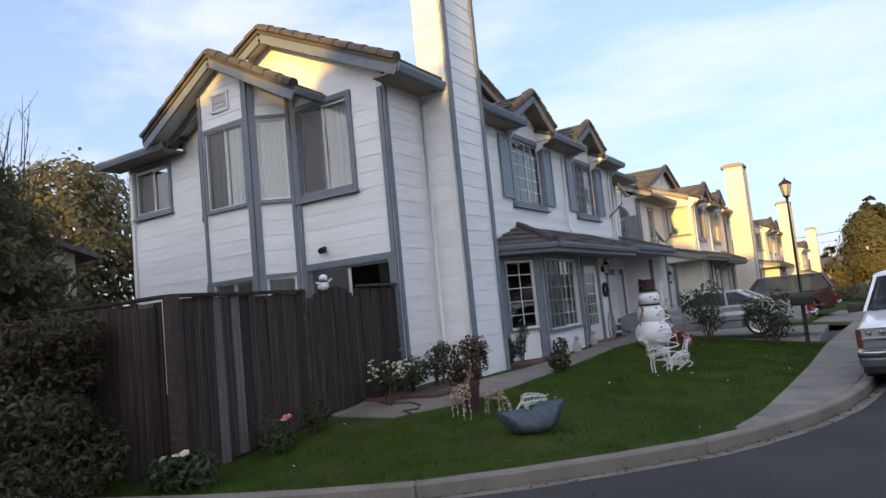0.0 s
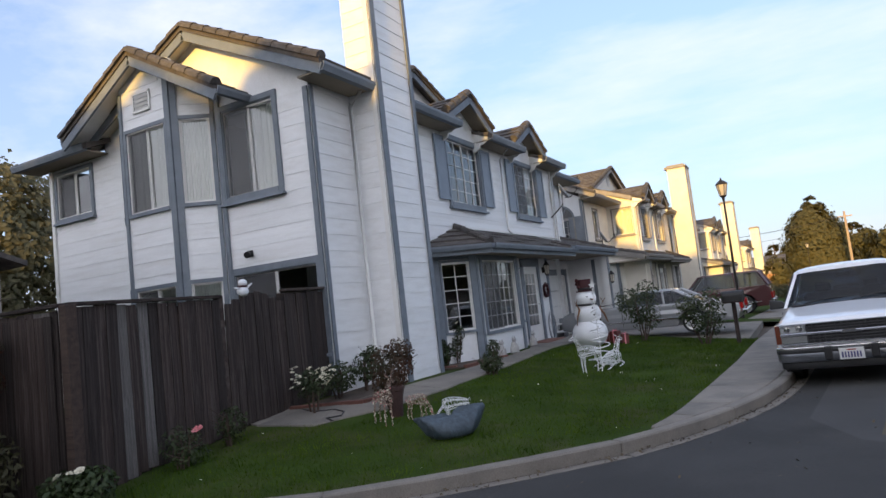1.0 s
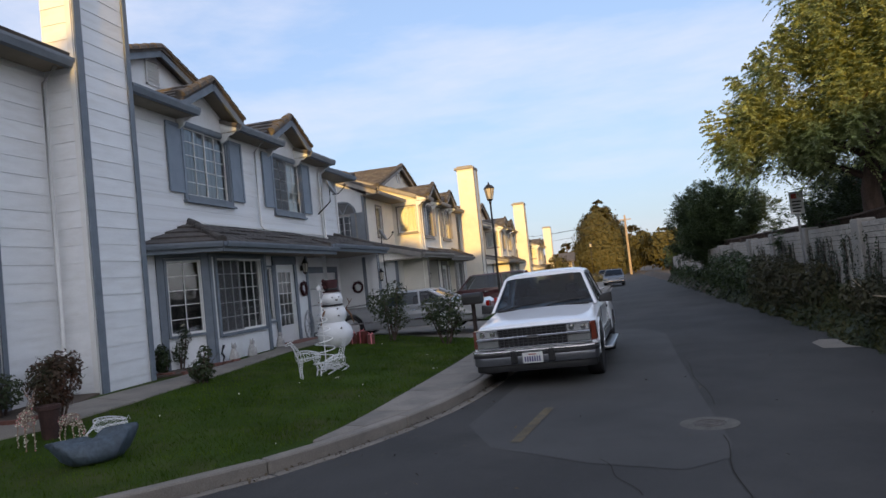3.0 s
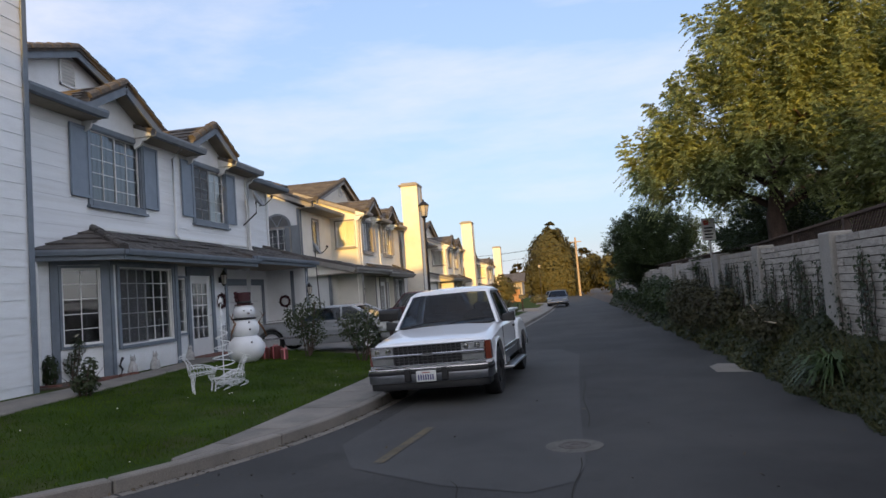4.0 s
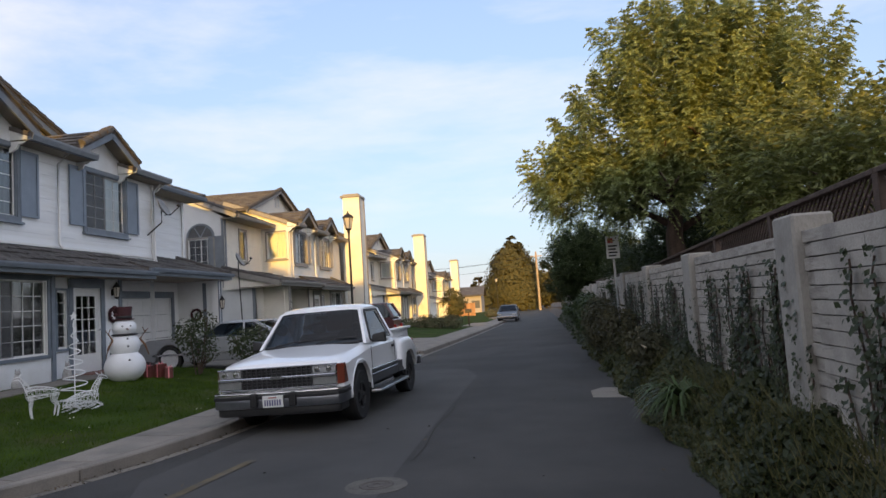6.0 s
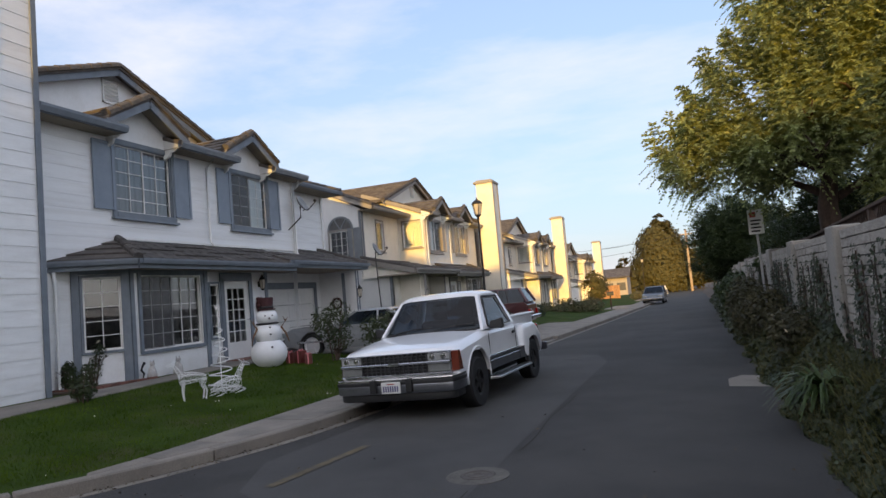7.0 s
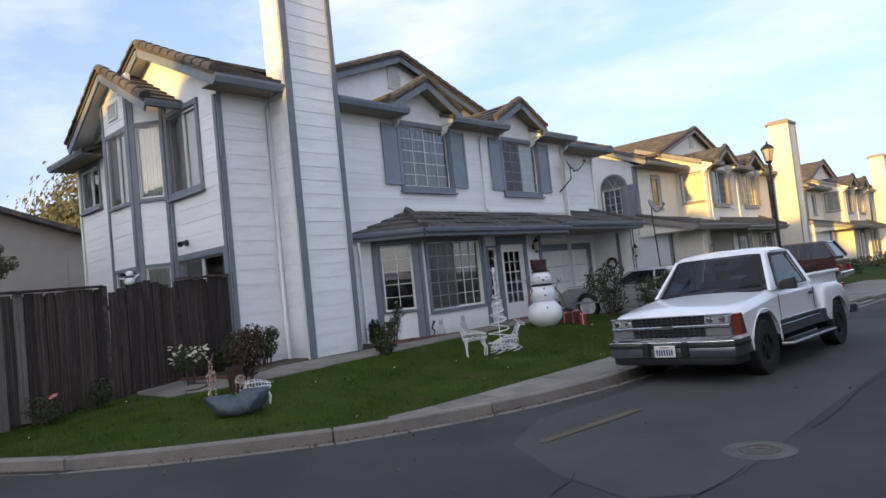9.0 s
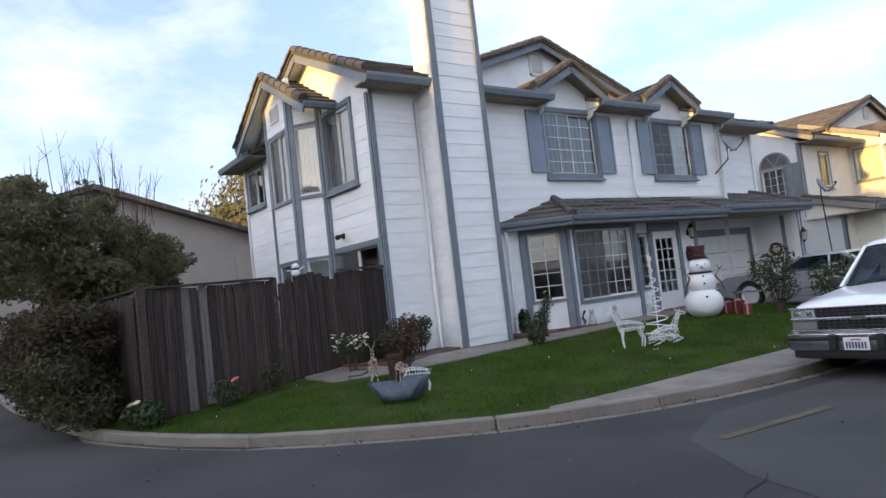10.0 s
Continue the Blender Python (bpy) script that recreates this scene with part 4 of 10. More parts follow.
    H.trim((-6.09, 17.05, 2.63), (-6.09, 18.4, 2.63), 0.22, X, 0.04)
    bm = bmesh.new()
    at = lambda s, z, d: (-6.16 + d, 17.21 + s, 0.47 + z)  # noqa: E731
    for a, b, w in (((0.08, 0), (0.08, 2.03), 0.16), ((0.96, 0), (0.96, 2.03), 0.16), ((0.16, 0.22), (0.88, 0.22), 0.44), ((0.16, 1.94), (0.88, 1.94), 0.18)):
        H.bar(bm, at(*a, 0), at(*b, 0), w, X, 0.045)
    bmesh.ops.remove_doubles(bm, verts=bm.verts, dist=0.0005)
    door = H.part("door", bm, M_WHITE, label="white glazed front door with fifteen small panes")
    for i in (1, 2):
        bm = bmesh.new()
        H.bar(bm, at(0.16 + 0.24 * i, 0.44, 0.012), at(0.16 + 0.24 * i, 1.85, 0.012), 0.022, X, 0.03)
        H.part("glazing_bar", bm, M_WHITE, door)
    for j in range(1, 5):
        bm = bmesh.new()
        H.bar(bm, at(0.16, 0.44 + 0.282 * j, 0.012), at(0.88, 0.44 + 0.282 * j, 0.012), 0.022, X, 0.029)
        H.part("glazing_bar", bm, M_WHITE, door)
    bm = bmesh.new()
    bm.faces.new([bm.verts.new(at(s, z, 0.02)) for s, z in ((0.16, 0.44), (0.88, 0.44), (0.88, 1.85), (0.16, 1.85))])
    glass = H.part("pane", bm, M_GLASS, door)
    H.face_out(glass, X)
    glass.visible_shadow = False
    bm = bmesh.new()
    tube(bm, [at(0.97, 1.0, 0.04), at(0.97, 1.0, 0.09), at(0.97, 1.01, 0.12)], [0.014, 0.014, 0.03], 8)
    H.part("door_knob", bm, M_CHROME, door)
    # pillar between entrance and garage, garage walls, garage door
    bm = bmesh.new()
    box(bm, -6.26, -6.104, 19.052, 19.154, G, 2.95)
    H.part("pillar", bm, M_WALL)
    H.trim((-6.095, 19.10, G), (-6.095, 19.10, 2.9), 0.13, X, 0.03)
    H.wall((-6.90, 19.10, G), Y, X, 4.6, 0.0, 3.0, [(0.75, 4.05, -1, 2.32)], 0.15, M_WALL)
    H.wall((-6.905, 23.60, 0.0), X, MY, 1.30, 0.0, 3.0, (), 0.2, M_WALL)
    H.wall((-6.95, 19.16, 0.0), X, Y, 0.82, 0.0, 3.0, (), 0.1, M_WALL)
    bm = bmesh.new()
    for k in range(4):
        z = 0.22 + 0.525 * k
        box(bm, -6.985, -6.945, 19.86, 23.14, z + 0.008, z + 0.517)
        for i in range(4):
            box(bm, -6.95, -6.935, 19.98 + 0.80 * i, 20.62 + 0.80 * i, z + 0.09, z + 0.43)
    soften(bm, 0.006, 60)
    H.part("garage_door", bm, M_WHITE, label="white panelled garage door, shut")
    for a, b, w in (((-6.89, 19.78, 0.1), (-6.89, 19.78, 2.4), 0.16), ((-6.89, 23.22, 0.1), (-6.89, 23.22, 2.4), 0.16), ((-6.89, 19.7, 2.42), (-6.89, 23.3, 2.42), 0.2)):
        H.trim(a, b, w, X, 0.03)
    bm = bmesh.new()
    box(bm, -5.66, -5.44, 23.50, 23.72, 0.0, 2.86)
    H.part("porch_post", bm, M_WALL)
    H.trim((-5.435, 23.53, 0.0), (-5.435, 23.53, 2.8), 0.07, X, 0.02)
    H.trim((-5.435, 23.69, 0.0), (-5.435, 23.69, 2.8), 0.07, X, 0.02)
    H.trim((-5.95, 23.595, 0.0), (-5.95, 23.595, 2.75), 0.12, MY, 0.02)
    # set-back upper wall over the garage, side wall of the front rooms, end wall of the wing
    slit = (1.85, 2.55, 4.10, 5.42)
    H.wall((xr, yc, 2.8), Y, X, yw - yc, 2.8, 5.85, () if first else [slit], 0.14)
    H.siding((xr, yc, 2.8), Y, X, yw - yc, 2.8, 5.7, () if first else [slit])
    side = (0.10, 1.05, 4.28, 5.52)
    H.wall((W - 0.02, yc, 2.8), -X, Y, W - 0.02 - xr, 2.8, 5.95, () if first else [side], 0.12)
    H.siding((W - 0.02, yc, 2.8), -X, Y, W - 0.02 - xr, 2.8, 5.85, () if first else [side])
    if not first:
        H.window((xr, yc + slit[0], slit[2]), Y, X, 0.70, 1.32, None, "fixed", M_CURTAIN, 0.08)
        H.window((W - 0.02 - side[0], yc, side[2]), -X, Y, 0.95, 1.24, (2, 3), "slider", M_BLIND, 0.07, screen=False)
        H.trim((W - 0.05, yc + 0.022, 2.8), (W - 0.05, yc + 0.022, 5.8), 0.10, Y, 0.03, mat=M_WHITE)
        bm = bmesh.new()
        prism(bm, [(W - 0.02, yc + 0.001, 5.9), (-9.0, yc + 0.001, 5.9), (-9.0, yc + 0.001, 7.0)], (0, -0.1, 0))
        H.part("gable_wall", bm, M_SIDING)
    H.trim((xr + 0.024, yw - 0.06, 2.9), (xr + 0.024, yw - 0.06, 5.75), 0.12, X, 0.03, mat=M_WHITE if first else M_TRIM3)
    aw = (0.46, 1.56, 3.72, 4.98)          # arched window in the end wall, along -x from the corner
    H.wall((xr, yw, 0.0), -X, Y, 5.8, -0.5, 5.85, [aw], 0.12, M_WALL3)
    bm = bmesh.new()
    prism(bm, [(xr, yw - 0.001, 5.85), (-12.9, yw - 0.001, 5.85), (-10.0, yw - 0.001, 7.02)], (0, -0.11, 0))
    H.part("gable_wall", bm, M_WALL3)
    H.trim((xr - 0.05, yw + 0.002, 2.9), (xr - 0.05, yw + 0.002, 5.8), 0.11, Y, 0.03, mat=M_TRIM3)
    H.window((xr - aw[0], yw, aw[2]), -X, Y, aw[1] - aw[0], aw[3] - aw[2], (2, 4), "slider", M_CURTAIN, 0.07, screen=False)
    xa, r = xr - (aw[0] + aw[1]) / 2, 0.58
    arc = [(xa - r * math.cos(math.pi * k / 12), 5.04 + r * 0.95 * math.sin(math.pi * k / 12)) for k in range(13)]
    bm = bmesh.new()
    for (xp, zp), (xq, zq) in zip(arc, arc[1:]):
        H.bar(bm, (xp, yw + 0.003, zp), (xq, yw + 0.003, zq), 0.08, Y, 0.04)
    for k in (4, 8):
        H.bar(bm, (xa, yw + 0.003, 5.04), (arc[k][0], yw + 0.003, arc[k][1]), 0.04, Y, 0.03)
    H.part("arch_trim", bm, M_TRIM3)
    # dark sheet filling the arch, the room's shade put into its colour
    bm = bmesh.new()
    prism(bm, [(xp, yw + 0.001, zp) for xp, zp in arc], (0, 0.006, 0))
    H.part("arch_panel", bm, M_ROOMSHADE)
    H.shutter((xr - aw[0] - 0.20, yw + 0.004, 3.58), X, Y, 0.60, 1.48, M_SHUTTER3)
    # ground floor past the garage
    xg = -6.50
    H.wall((xg, 23.80, 0.0), Y, X, yw - 23.80, -0.3, 3.0, (), 0.14, M_WALL)
    H.wall((xg, yw, 0.0), -X, Y, xg - xr - 0.002, -0.3, 3.0, (), 0.12, M_WALL3)
    H.trim((xg - 0.06, yw + 0.002, 0.0), (xg - 0.06, yw + 0.002, 2.9), 0.12, Y, 0.03, mat=M_TRIM3)
    # inside: added floors and a back partition in dark grey, so that no daylight shows through
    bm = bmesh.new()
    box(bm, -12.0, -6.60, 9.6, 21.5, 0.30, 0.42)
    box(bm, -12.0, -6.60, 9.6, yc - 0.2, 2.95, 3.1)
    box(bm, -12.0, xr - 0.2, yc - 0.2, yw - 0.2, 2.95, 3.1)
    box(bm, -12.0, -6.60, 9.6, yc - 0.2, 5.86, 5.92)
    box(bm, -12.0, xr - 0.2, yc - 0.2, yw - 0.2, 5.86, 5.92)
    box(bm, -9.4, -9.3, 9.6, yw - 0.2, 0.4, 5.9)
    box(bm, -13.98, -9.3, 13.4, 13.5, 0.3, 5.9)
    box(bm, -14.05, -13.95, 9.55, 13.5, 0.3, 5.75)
    H.part("inner_wall", bm, M_ROOMSHADE)
    # roofs
    rz = 5.98
    for s in (-1, 1):
        e = -9.13 + s * 3.17
        far = 10.6 if s > 0 else 12.5
        H.tiled(((e, 9.03, rz), (e, far, rz), (-9.13, far, 7.5), (-9.13, 9.03, 7.5)), 9)
        H.caps_along((e, 9.09, rz + 0.03), (-9.13, 9.09, 7.53))
        bm = bmesh.new()
        H.bar(bm, (e, 9.10, rz - 0.16), (-9.13, 9.10, 7.35), 0.19, MY, 0.045)
        H.part("rake_board", bm, M_TRIM)
        bm = bmesh.new()
        prism(bm, [(e, 9.1, rz - 0.12), (-9.13, 9.1, 7.38), (-9.13, 9.42, 7.38), (e, 9.42, rz - 0.12)], (0, 0, 0.03))
        H.part("soffit", bm, M_WHITE)
    H.gutter((-6.02, 9.05, 5.93), (-6.02, 10.55, 5.93), X, 0.15)
    bm = bmesh.new()
    prism(bm, [(-6.03, 9.1, 5.80), (-6.5, 9.1, 5.80), (-6.5, 10.55, 5.80), (-6.03, 10.55, 5.80)], (0, 0, 0.03))
    H.part("soffit", bm, M_SOFFIT)
    for s in (-1, 1):
        e = -10.13 + s * 2.2
        H.tiled(((e, 8.58, 5.94), (e, 10.6, 5.94), (-10.13, 10.6, 7.17), (-10.13, 8.58, 7.17)), 7)
        H.caps_along((e, 8.64, 5.97), (-10.13, 8.64, 7.20))
        bm = bmesh.new()
        H.bar(bm, (e, 8.65, 5.78), (-10.13, 8.65, 7.02), 0.19, MY, 0.045)
        H.part("rake_board", bm, M_TRIM)
        bm = bmesh.new()
        prism(bm, [(e, 8.65, 5.82), (-10.13, 8.65, 7.05), (-10.13, 9.4, 7.05), (e, 9.4, 5.82)], (0, 0, 0.03))
        H.part("soffit", bm, M_WHITE)
    H.gutter((-7.96, 8.60, 5.92), (-7.96, 9.45, 5.92), X, 0.13)
    H.tiled(((-14.5, 8.85, 5.80), (-11.9, 8.85, 5.80), (-11.9, 12.0, 7.0), (-14.5, 12.0, 7.0)), 8)
    H.gutter((-14.5, 8.90, 5.83), (-11.95, 8.90, 5.83), MY, 0.14)
    bm = bmesh.new()
    prism(bm, [(-14.5, 8.9, 5.70), (-12.0, 8.9, 5.70), (-12.0, 9.42, 5.70), (-14.5, 9.42, 5.70)], (0, 0, 0.03))
    H.part("soffit", bm, M_SOFFIT)
    # eaves along the front, cross gable and two small gables
    H.tiled(((-6.43, 11.86, 6.06), (-6.43, yc + 0.15, 6.06), (-9.5, yc + 0.15, 7.19), (-9.5, 11.86, 7.19)), 8)
    if not first:
        H.trim((-6.43, yc + 0.12, 5.96), (-9.5, yc + 0.12, 7.09), 0.18, Y, 0.04, "rake_board", M_TRIM)
    for a, b in ((11.87, 14.0), (15.66, 17.95), (19.62, yc + 0.15)):
        H.tiled(((-5.94, a, 5.88), (-5.94, b, 5.88), (-6.45, b, 6.07), (-6.45, a, 6.07)), 2)
        H.gutter((-5.96, a, 5.88), (-5.96, b, 5.88), X, 0.15)
        bm = bmesh.new()
        prism(bm, [(-5.97, a + 0.02, 5.72), (-5.97, b - 0.02, 5.72), (W, b - 0.02, 5.72), (W, a + 0.02, 5.72)], (0, 0, 0.03))
        H.part("soffit", bm, M_SOFFIT)
        for y, e in ((a, 0.02), (b, -0.06)):
            bm = bmesh.new()
            prism(bm, [(W, y + e, 5.66), (-6.12, y + e, 5.66), (-5.98, y + e, 5.74), (-5.98, y + e, 5.85), (W, y + e, 6.0)], (0, 0.04, 0))
            H.part("eave_return", bm, M_WHITE)
            bm = bmesh.new()
            prism(bm, [(W, y + e - 0.01, 5.48), (-6.24, y + e - 0.01, 5.56), (-6.16, y + e - 0.01, 5.72), (W, y + e - 0.01, 5.72)], (0, 0.06, 0))
            H.part("rafter_tail", bm, M_WHITE)
    gx, gy, gz = -8.20, 16.30, 8.38
    for e in (10.9, yc + 0.35):
        zz = gz - 0.36 * abs(e - gy)
        H.tiled(((gx, e, zz), (-13.0, e, zz), (-13.0, gy, gz), (gx, gy, gz)), 12)
        H.caps_along((gx - 0.06, e, zz + 0.02), (gx - 0.06, gy, gz + 0.02))
        bm = bmesh.new()
        H.bar(bm, (gx - 0.09, e, zz - 0.14), (gx - 0.09, gy, gz - 0.14), 0.18, X, 0.045)
        H.part("rake_board", bm, M_TRIM)
    bm = bmesh.new()
    prism(bm, [(gx - 0.35, 11.2, 6.4), (gx - 0.35, yc, 6.4), (gx - 0.35, gy, gz - 0.09)], (-0.1, 0, 0))
    H.part("gable_wall", bm, M_SIDING)
    bm = bmesh.new()
    for k in range(7):
        H.bar(bm, (gx - 0.33, gy - 0.26, 7.48 + k * 0.085), (gx - 0.33, gy + 0.2, 7.48 + k * 0.085), 0.05, (1, 0, -0.6), 0.03)
    for c, d in (((gy - 0.29, 7.41), (gy - 0.29, 8.08)), ((gy + 0.21, 7.41), (gy + 0.21, 8.08)), ((gy - 0.31, 7.43), (gy + 0.23, 7.43)), ((gy - 0.31, 8.06), (gy + 0.23, 8.06))):
        H.bar(bm, (gx - 0.34, *c), (gx - 0.34, *d), 0.04, X, 0.04)
    H.part("gable_vent", bm, M_WHITE)
    for yd in (14.82, 18.77):
        dormer(H, yd, 6.74, 1.22, -5.95, W, 5.70)
    ex = xr + 0.70
    H.tiled(((ex, yc + 0.16, 5.86), (ex, yw + 0.32, 5.86), (-9.9, yw + 0.32, 7.1), (-9.9, yc + 0.16, 7.1)), 7)
    H.gutter((ex - 0.02, yc + 0.17, 5.86), (ex - 0.02, yw + 0.3, 5.86), X, 0.13)
    H.trim((ex, yw + 0.30, 5.78), (-9.9, yw + 0.30, 7.02), 0.17, Y, 0.04, "rake_board")
    H.caps_along((ex, yw + 0.28, 5.89), (-9.9, yw + 0.28, 7.13), 0.22)
    bm = bmesh.new()
    prism(bm, [(ex - 0.02, yc + 0.17, 5.72), (ex - 0.02, yw + 0.28, 5.72), (xr, yw + 0.28, 5.72), (xr, yc + 0.17, 5.72)], (0, 0, 0.03))
    H.part("soffit", bm, M_SOFFIT)
    # porch roof over bay and entrance, garage roof
    xf, zf, zt = -5.30, 2.92, 3.46
    H.tiled(((xf, 13.50, zf), (xf, 19.45, zf), (W, 19.45, zt), (W, 14.12, zt)), 4, each=fine)
    H.tiled(((W - 0.02, 12.36, zf), (xf, 13.50, zf), (W, 14.12, zt), (W - 0.02, 14.10, zt)), 4)
    H.caps_along((xf + 0.02, 13.50, zf + 0.03), (W, 14.12, zt + 0.03), 0.2)
    ge = 24.2 if first else 24.95
    H.tiled(((xf, 19.2, zf + 0.10), (xf, ge, zf + 0.10), (xr - 0.02, ge, 3.68), (xr - 0.02, 19.2, 3.68)), 5, each=fine)
    H.caps_along((xf + 0.02, ge - 0.05, zf + 0.12), (xr - 0.02, ge - 0.05, 3.7), 0.2)
    for a, b in (((xf, 13.50, 2.83), (xf, 19.45, 2.83)), ((W, 12.36, 2.83), (xf, 13.50, 2.83)), ((xf, 19.2, 2.93), (xf, ge, 2.93))):
        d = (Vector(b) - Vector(a)).normalized()
        H.trim(a, b, 0.2, (d.y, -d.x, 0), 0.05, "fascia")
        H.gutter(Vector(a) + Vector((d.y, -d.x, 0)) * 0.05 + Z * 0.10, Vector(b) + Vector((d.y, -d.x, 0)) * 0.05 + Z * 0.10, Vector((d.y, -d.x, 0)), 0.11)
    H.trim((xf - 0.03, ge, 2.93), (xr, ge, 3.56), 0.2, Y, 0.04, "rake_board")
    bm = bmesh.new()
    prism(bm, [(xf - 0.06, ge - 0.12, 2.80), (xr, ge - 0.12, 2.80), (xr, ge - 0.12, 3.60), (xf - 0.06, ge - 0.12, 2.96)], (0, -0.06, 0))
    H.part("gable_wall", bm, M_WALL)
    bm = bmesh.new()
    prism(bm, [(W, 12.5, 2.76), (xf - 0.03, 13.6, 2.76), (xf - 0.03, 19.2, 2.76), (W, 19.2, 2.76)], (0, 0, 0.03))
    prism(bm, [(xf - 0.03, 19.2, 2.82), (xf - 0.03, ge, 2.82), (-7.0, ge, 2.82), (-7.0, 19.2, 2.82)], (0, 0, 0.03))
    H.part("porch_ceiling", bm, M_SOFFIT)
    # pale flashing where the porch roofs meet the wall
    H.trim((W + 0.012, 14.12, 3.50), (W + 0.012, yc, 3.50), 0.05, X, 0.03, "flashing", M_WHITE)
    # downpipes
    for x, y, z0, z1 in ((-5.80, 10.40, 0.4, 5.8), (-6.33, 12.42, 0.35, 2.75), (-6.33, 17.08, 3.45, 5.75), (-6.33, yc - 0.1, 3.3, 5.75)):
        x = -6.42 if y == 10.40 else x
        bm = bmesh.new()
        tube(bm, [(x + 0.3 if z1 > 5 else x, y, z1), (x + 0.04, y, z1 - 0.25), (x + 0.04, y, z0 + 0.12), (x + 0.12, y, z0)], 0.035, 8)
        H.part("downpipe", bm, M_WHITE, smooth=True)
    if not fine:
        tagged(part("siding", fixed(H.boards), M_SIDING2, H.root), kind="stuff")
    else:
        H.boards.free()
    H.caps.free()
    return H


house(None, 0.0, 0.0, "white two-storey townhouse with slate-blue trim and chimney", fine=True, first=True)
house(53.25, 0.25, -0.12, "cream townhouse with tan shutters and chimney beyond the driveway")
house(76.6, 0.75, -0.38, "cream sunlit townhouse with chimney farther along the street")
house(106.0, 1.1, -1.2, "cream townhouse at the far end of the terrace")

# ---- driveways, paths, beds ----
def flag(name, mat, parent, pts, top, bottom=-0.3, lift=0.0):
    """A poured slab with this outline; top is a height or a function of the place."""
    bm = bmesh.new()
    h = top if callable(top) else (lambda x, y: top)
    a = [bm.verts.new((x, y, bottom)) for x, y in pts]
    b = [bm.verts.new((x, y, float(h(x, y)) + lift)) for x, y in pts]
    n = len(pts)
    bm.faces.new(a[::-1])
    bm.faces.new(b)
    for i in range(n):
        bm.faces.new((a[i], a[(i + 1) % n], b[(i + 1) % n], b[i]))
    soften(bm, 0.012, 50)
    return part(name, bm, mat, parent)


driveway = tagged(new("driveway"), "pale concrete driveway in front of the garage", "driveway", kind="structure")
for k, y0 in enumerate((18.75, 21.7)):
    for j, (x0, x1) in enumerate(((-6.9, -4.6), (-4.58, -2.3), (-2.28, -0.9))):
        z = lambda x, y: 0.055 + 0.19 * max(0.0, (-0.9 - x) / 6.0)  # noqa: E731
        flag("driveway_slab", M_CONCRETE, driveway, [(x0, y0), (x1, y0), (x1, y0 + 2.93), (x0, y0 + 2.93)], z)
driveway_far = tagged(new("driveway_far"), "pale concrete driveways farther down the street", "driveway", kind="structure")
for y0, y1, dx in ((26.0, 34.2, 1.1), (50.5, 58.0, 2.4), (74.0, 81.0, 3.2)):
    flag("driveway_slab", M_CONCRETE, driveway_far, [(-6.5, y0), (dx - 0.1, y0), (dx + 0.2, y1), (-6.5, y1)],
         lambda x, y: 0.05 + drop(y) + 0.2 * max(0.0, -x / 6.5), bottom=-1.5)

path = tagged(new("garden_path"), "narrow grey concrete path along the house", "path", kind="structure")
pz = lambda x, y: lawn_z(x, y) + 0.028  # noqa: E731
LINE = [((-7.3, 7.75), (-7.5, 8.55)), ((-6.45, 7.45), (-6.3, 8.45)), ((-5.55, 7.55), (-5.85, 8.65)), ((-4.95, 8.55), (-5.75, 9.25)), ((-4.75, 9.9), (-5.62, 10.1)),
        ((-4.7, 11.4), (-5.45, 11.5)), ((-4.75, 12.9), (-5.4, 12.9)), ((-4.85, 14.3), (-5.45, 14.3)), ((-4.95, 15.7), (-5.55, 15.7)), ((-4.8, 17.1), (-6.0, 17.0)), ((-4.6, 18.7), (-6.0, 18.7))]
for (a, b), (c, d) in zip(LINE, LINE[1:]):
    flag("path_slab", M_CONCRETE, path, [a, c, d, b], pz, lift=0.0)
M_BRICK = material("edging_brick", (0.15, 0.065, 0.048), 0.85, spread=0.25, scale=6, fine=60, bump=0.4, per_object=0.25)
door_step = tagged(part("door_step", (lambda bm: (box(bm, -6.1, -5.55, 17.1, 18.5, 0.2, 0.47), soften(bm, 0.02), bm)[2])(bmesh.new()), M_BRICK),
                   "low red brick step before the front door", "step")
bm = bmesh.new()
box(bm, -0.5, 0.5, -0.5, 0.5, 0, 1)
soften(bm, 0.06)
BRICK = mesh_of("edging_brick", bm, M_BRICK)
bed_edge = tagged(new("bed_edging"), "low red brick edging round the flower beds", "edging", kind="structure")
for (x0, y0), (x1, y1) in (((-6.42, 8.35), (-5.55, 8.75)), ((-5.55, 8.75), (-5.45, 9.1)), ((-6.55, 8.3), (-6.42, 8.35)), ((-5.6, 12.3), (-5.55, 13.5)), ((-5.5, 13.5), (-5.42, 14.0)), ((-5.8, 12.3), (-6.35, 12.3))):
    n = max(1, round(math.dist((x0, y0), (x1, y1)) / 0.21))
    ang = math.atan2(y1 - y0, x1 - x0)
    for i in range(n):
        u = (i + 0.5) / n
        x, y = x0 + (x1 - x0) * u, y0 + (y1 - y0) * u
        m = pose(x, y, float(lawn_z(x, y)) - 0.02, 0, 0, math.degrees(ang) + random.uniform(-6, 6)) @ Matrix.Diagonal((0.2, 0.1, 0.085, 1))
        place("brick", BRICK, bed_edge, m)
beds = tagged(new("flower_bed"), "bare dark soil flower beds at the foot of the house", "flower bed", kind="structure")
for pts in ([(-6.5, 8.4), (-5.6, 8.75), (-5.55, 9.3), (-5.85, 10.5), (-6.5, 10.5)], [(-6.4, 11.9), (-5.6, 12.3), (-5.5, 13.6), (-5.85, 13.8), (-6.4, 12.8)]):
    flag("bed_soil", M_SOIL, beds, pts, lawn_z, lift=0.035)

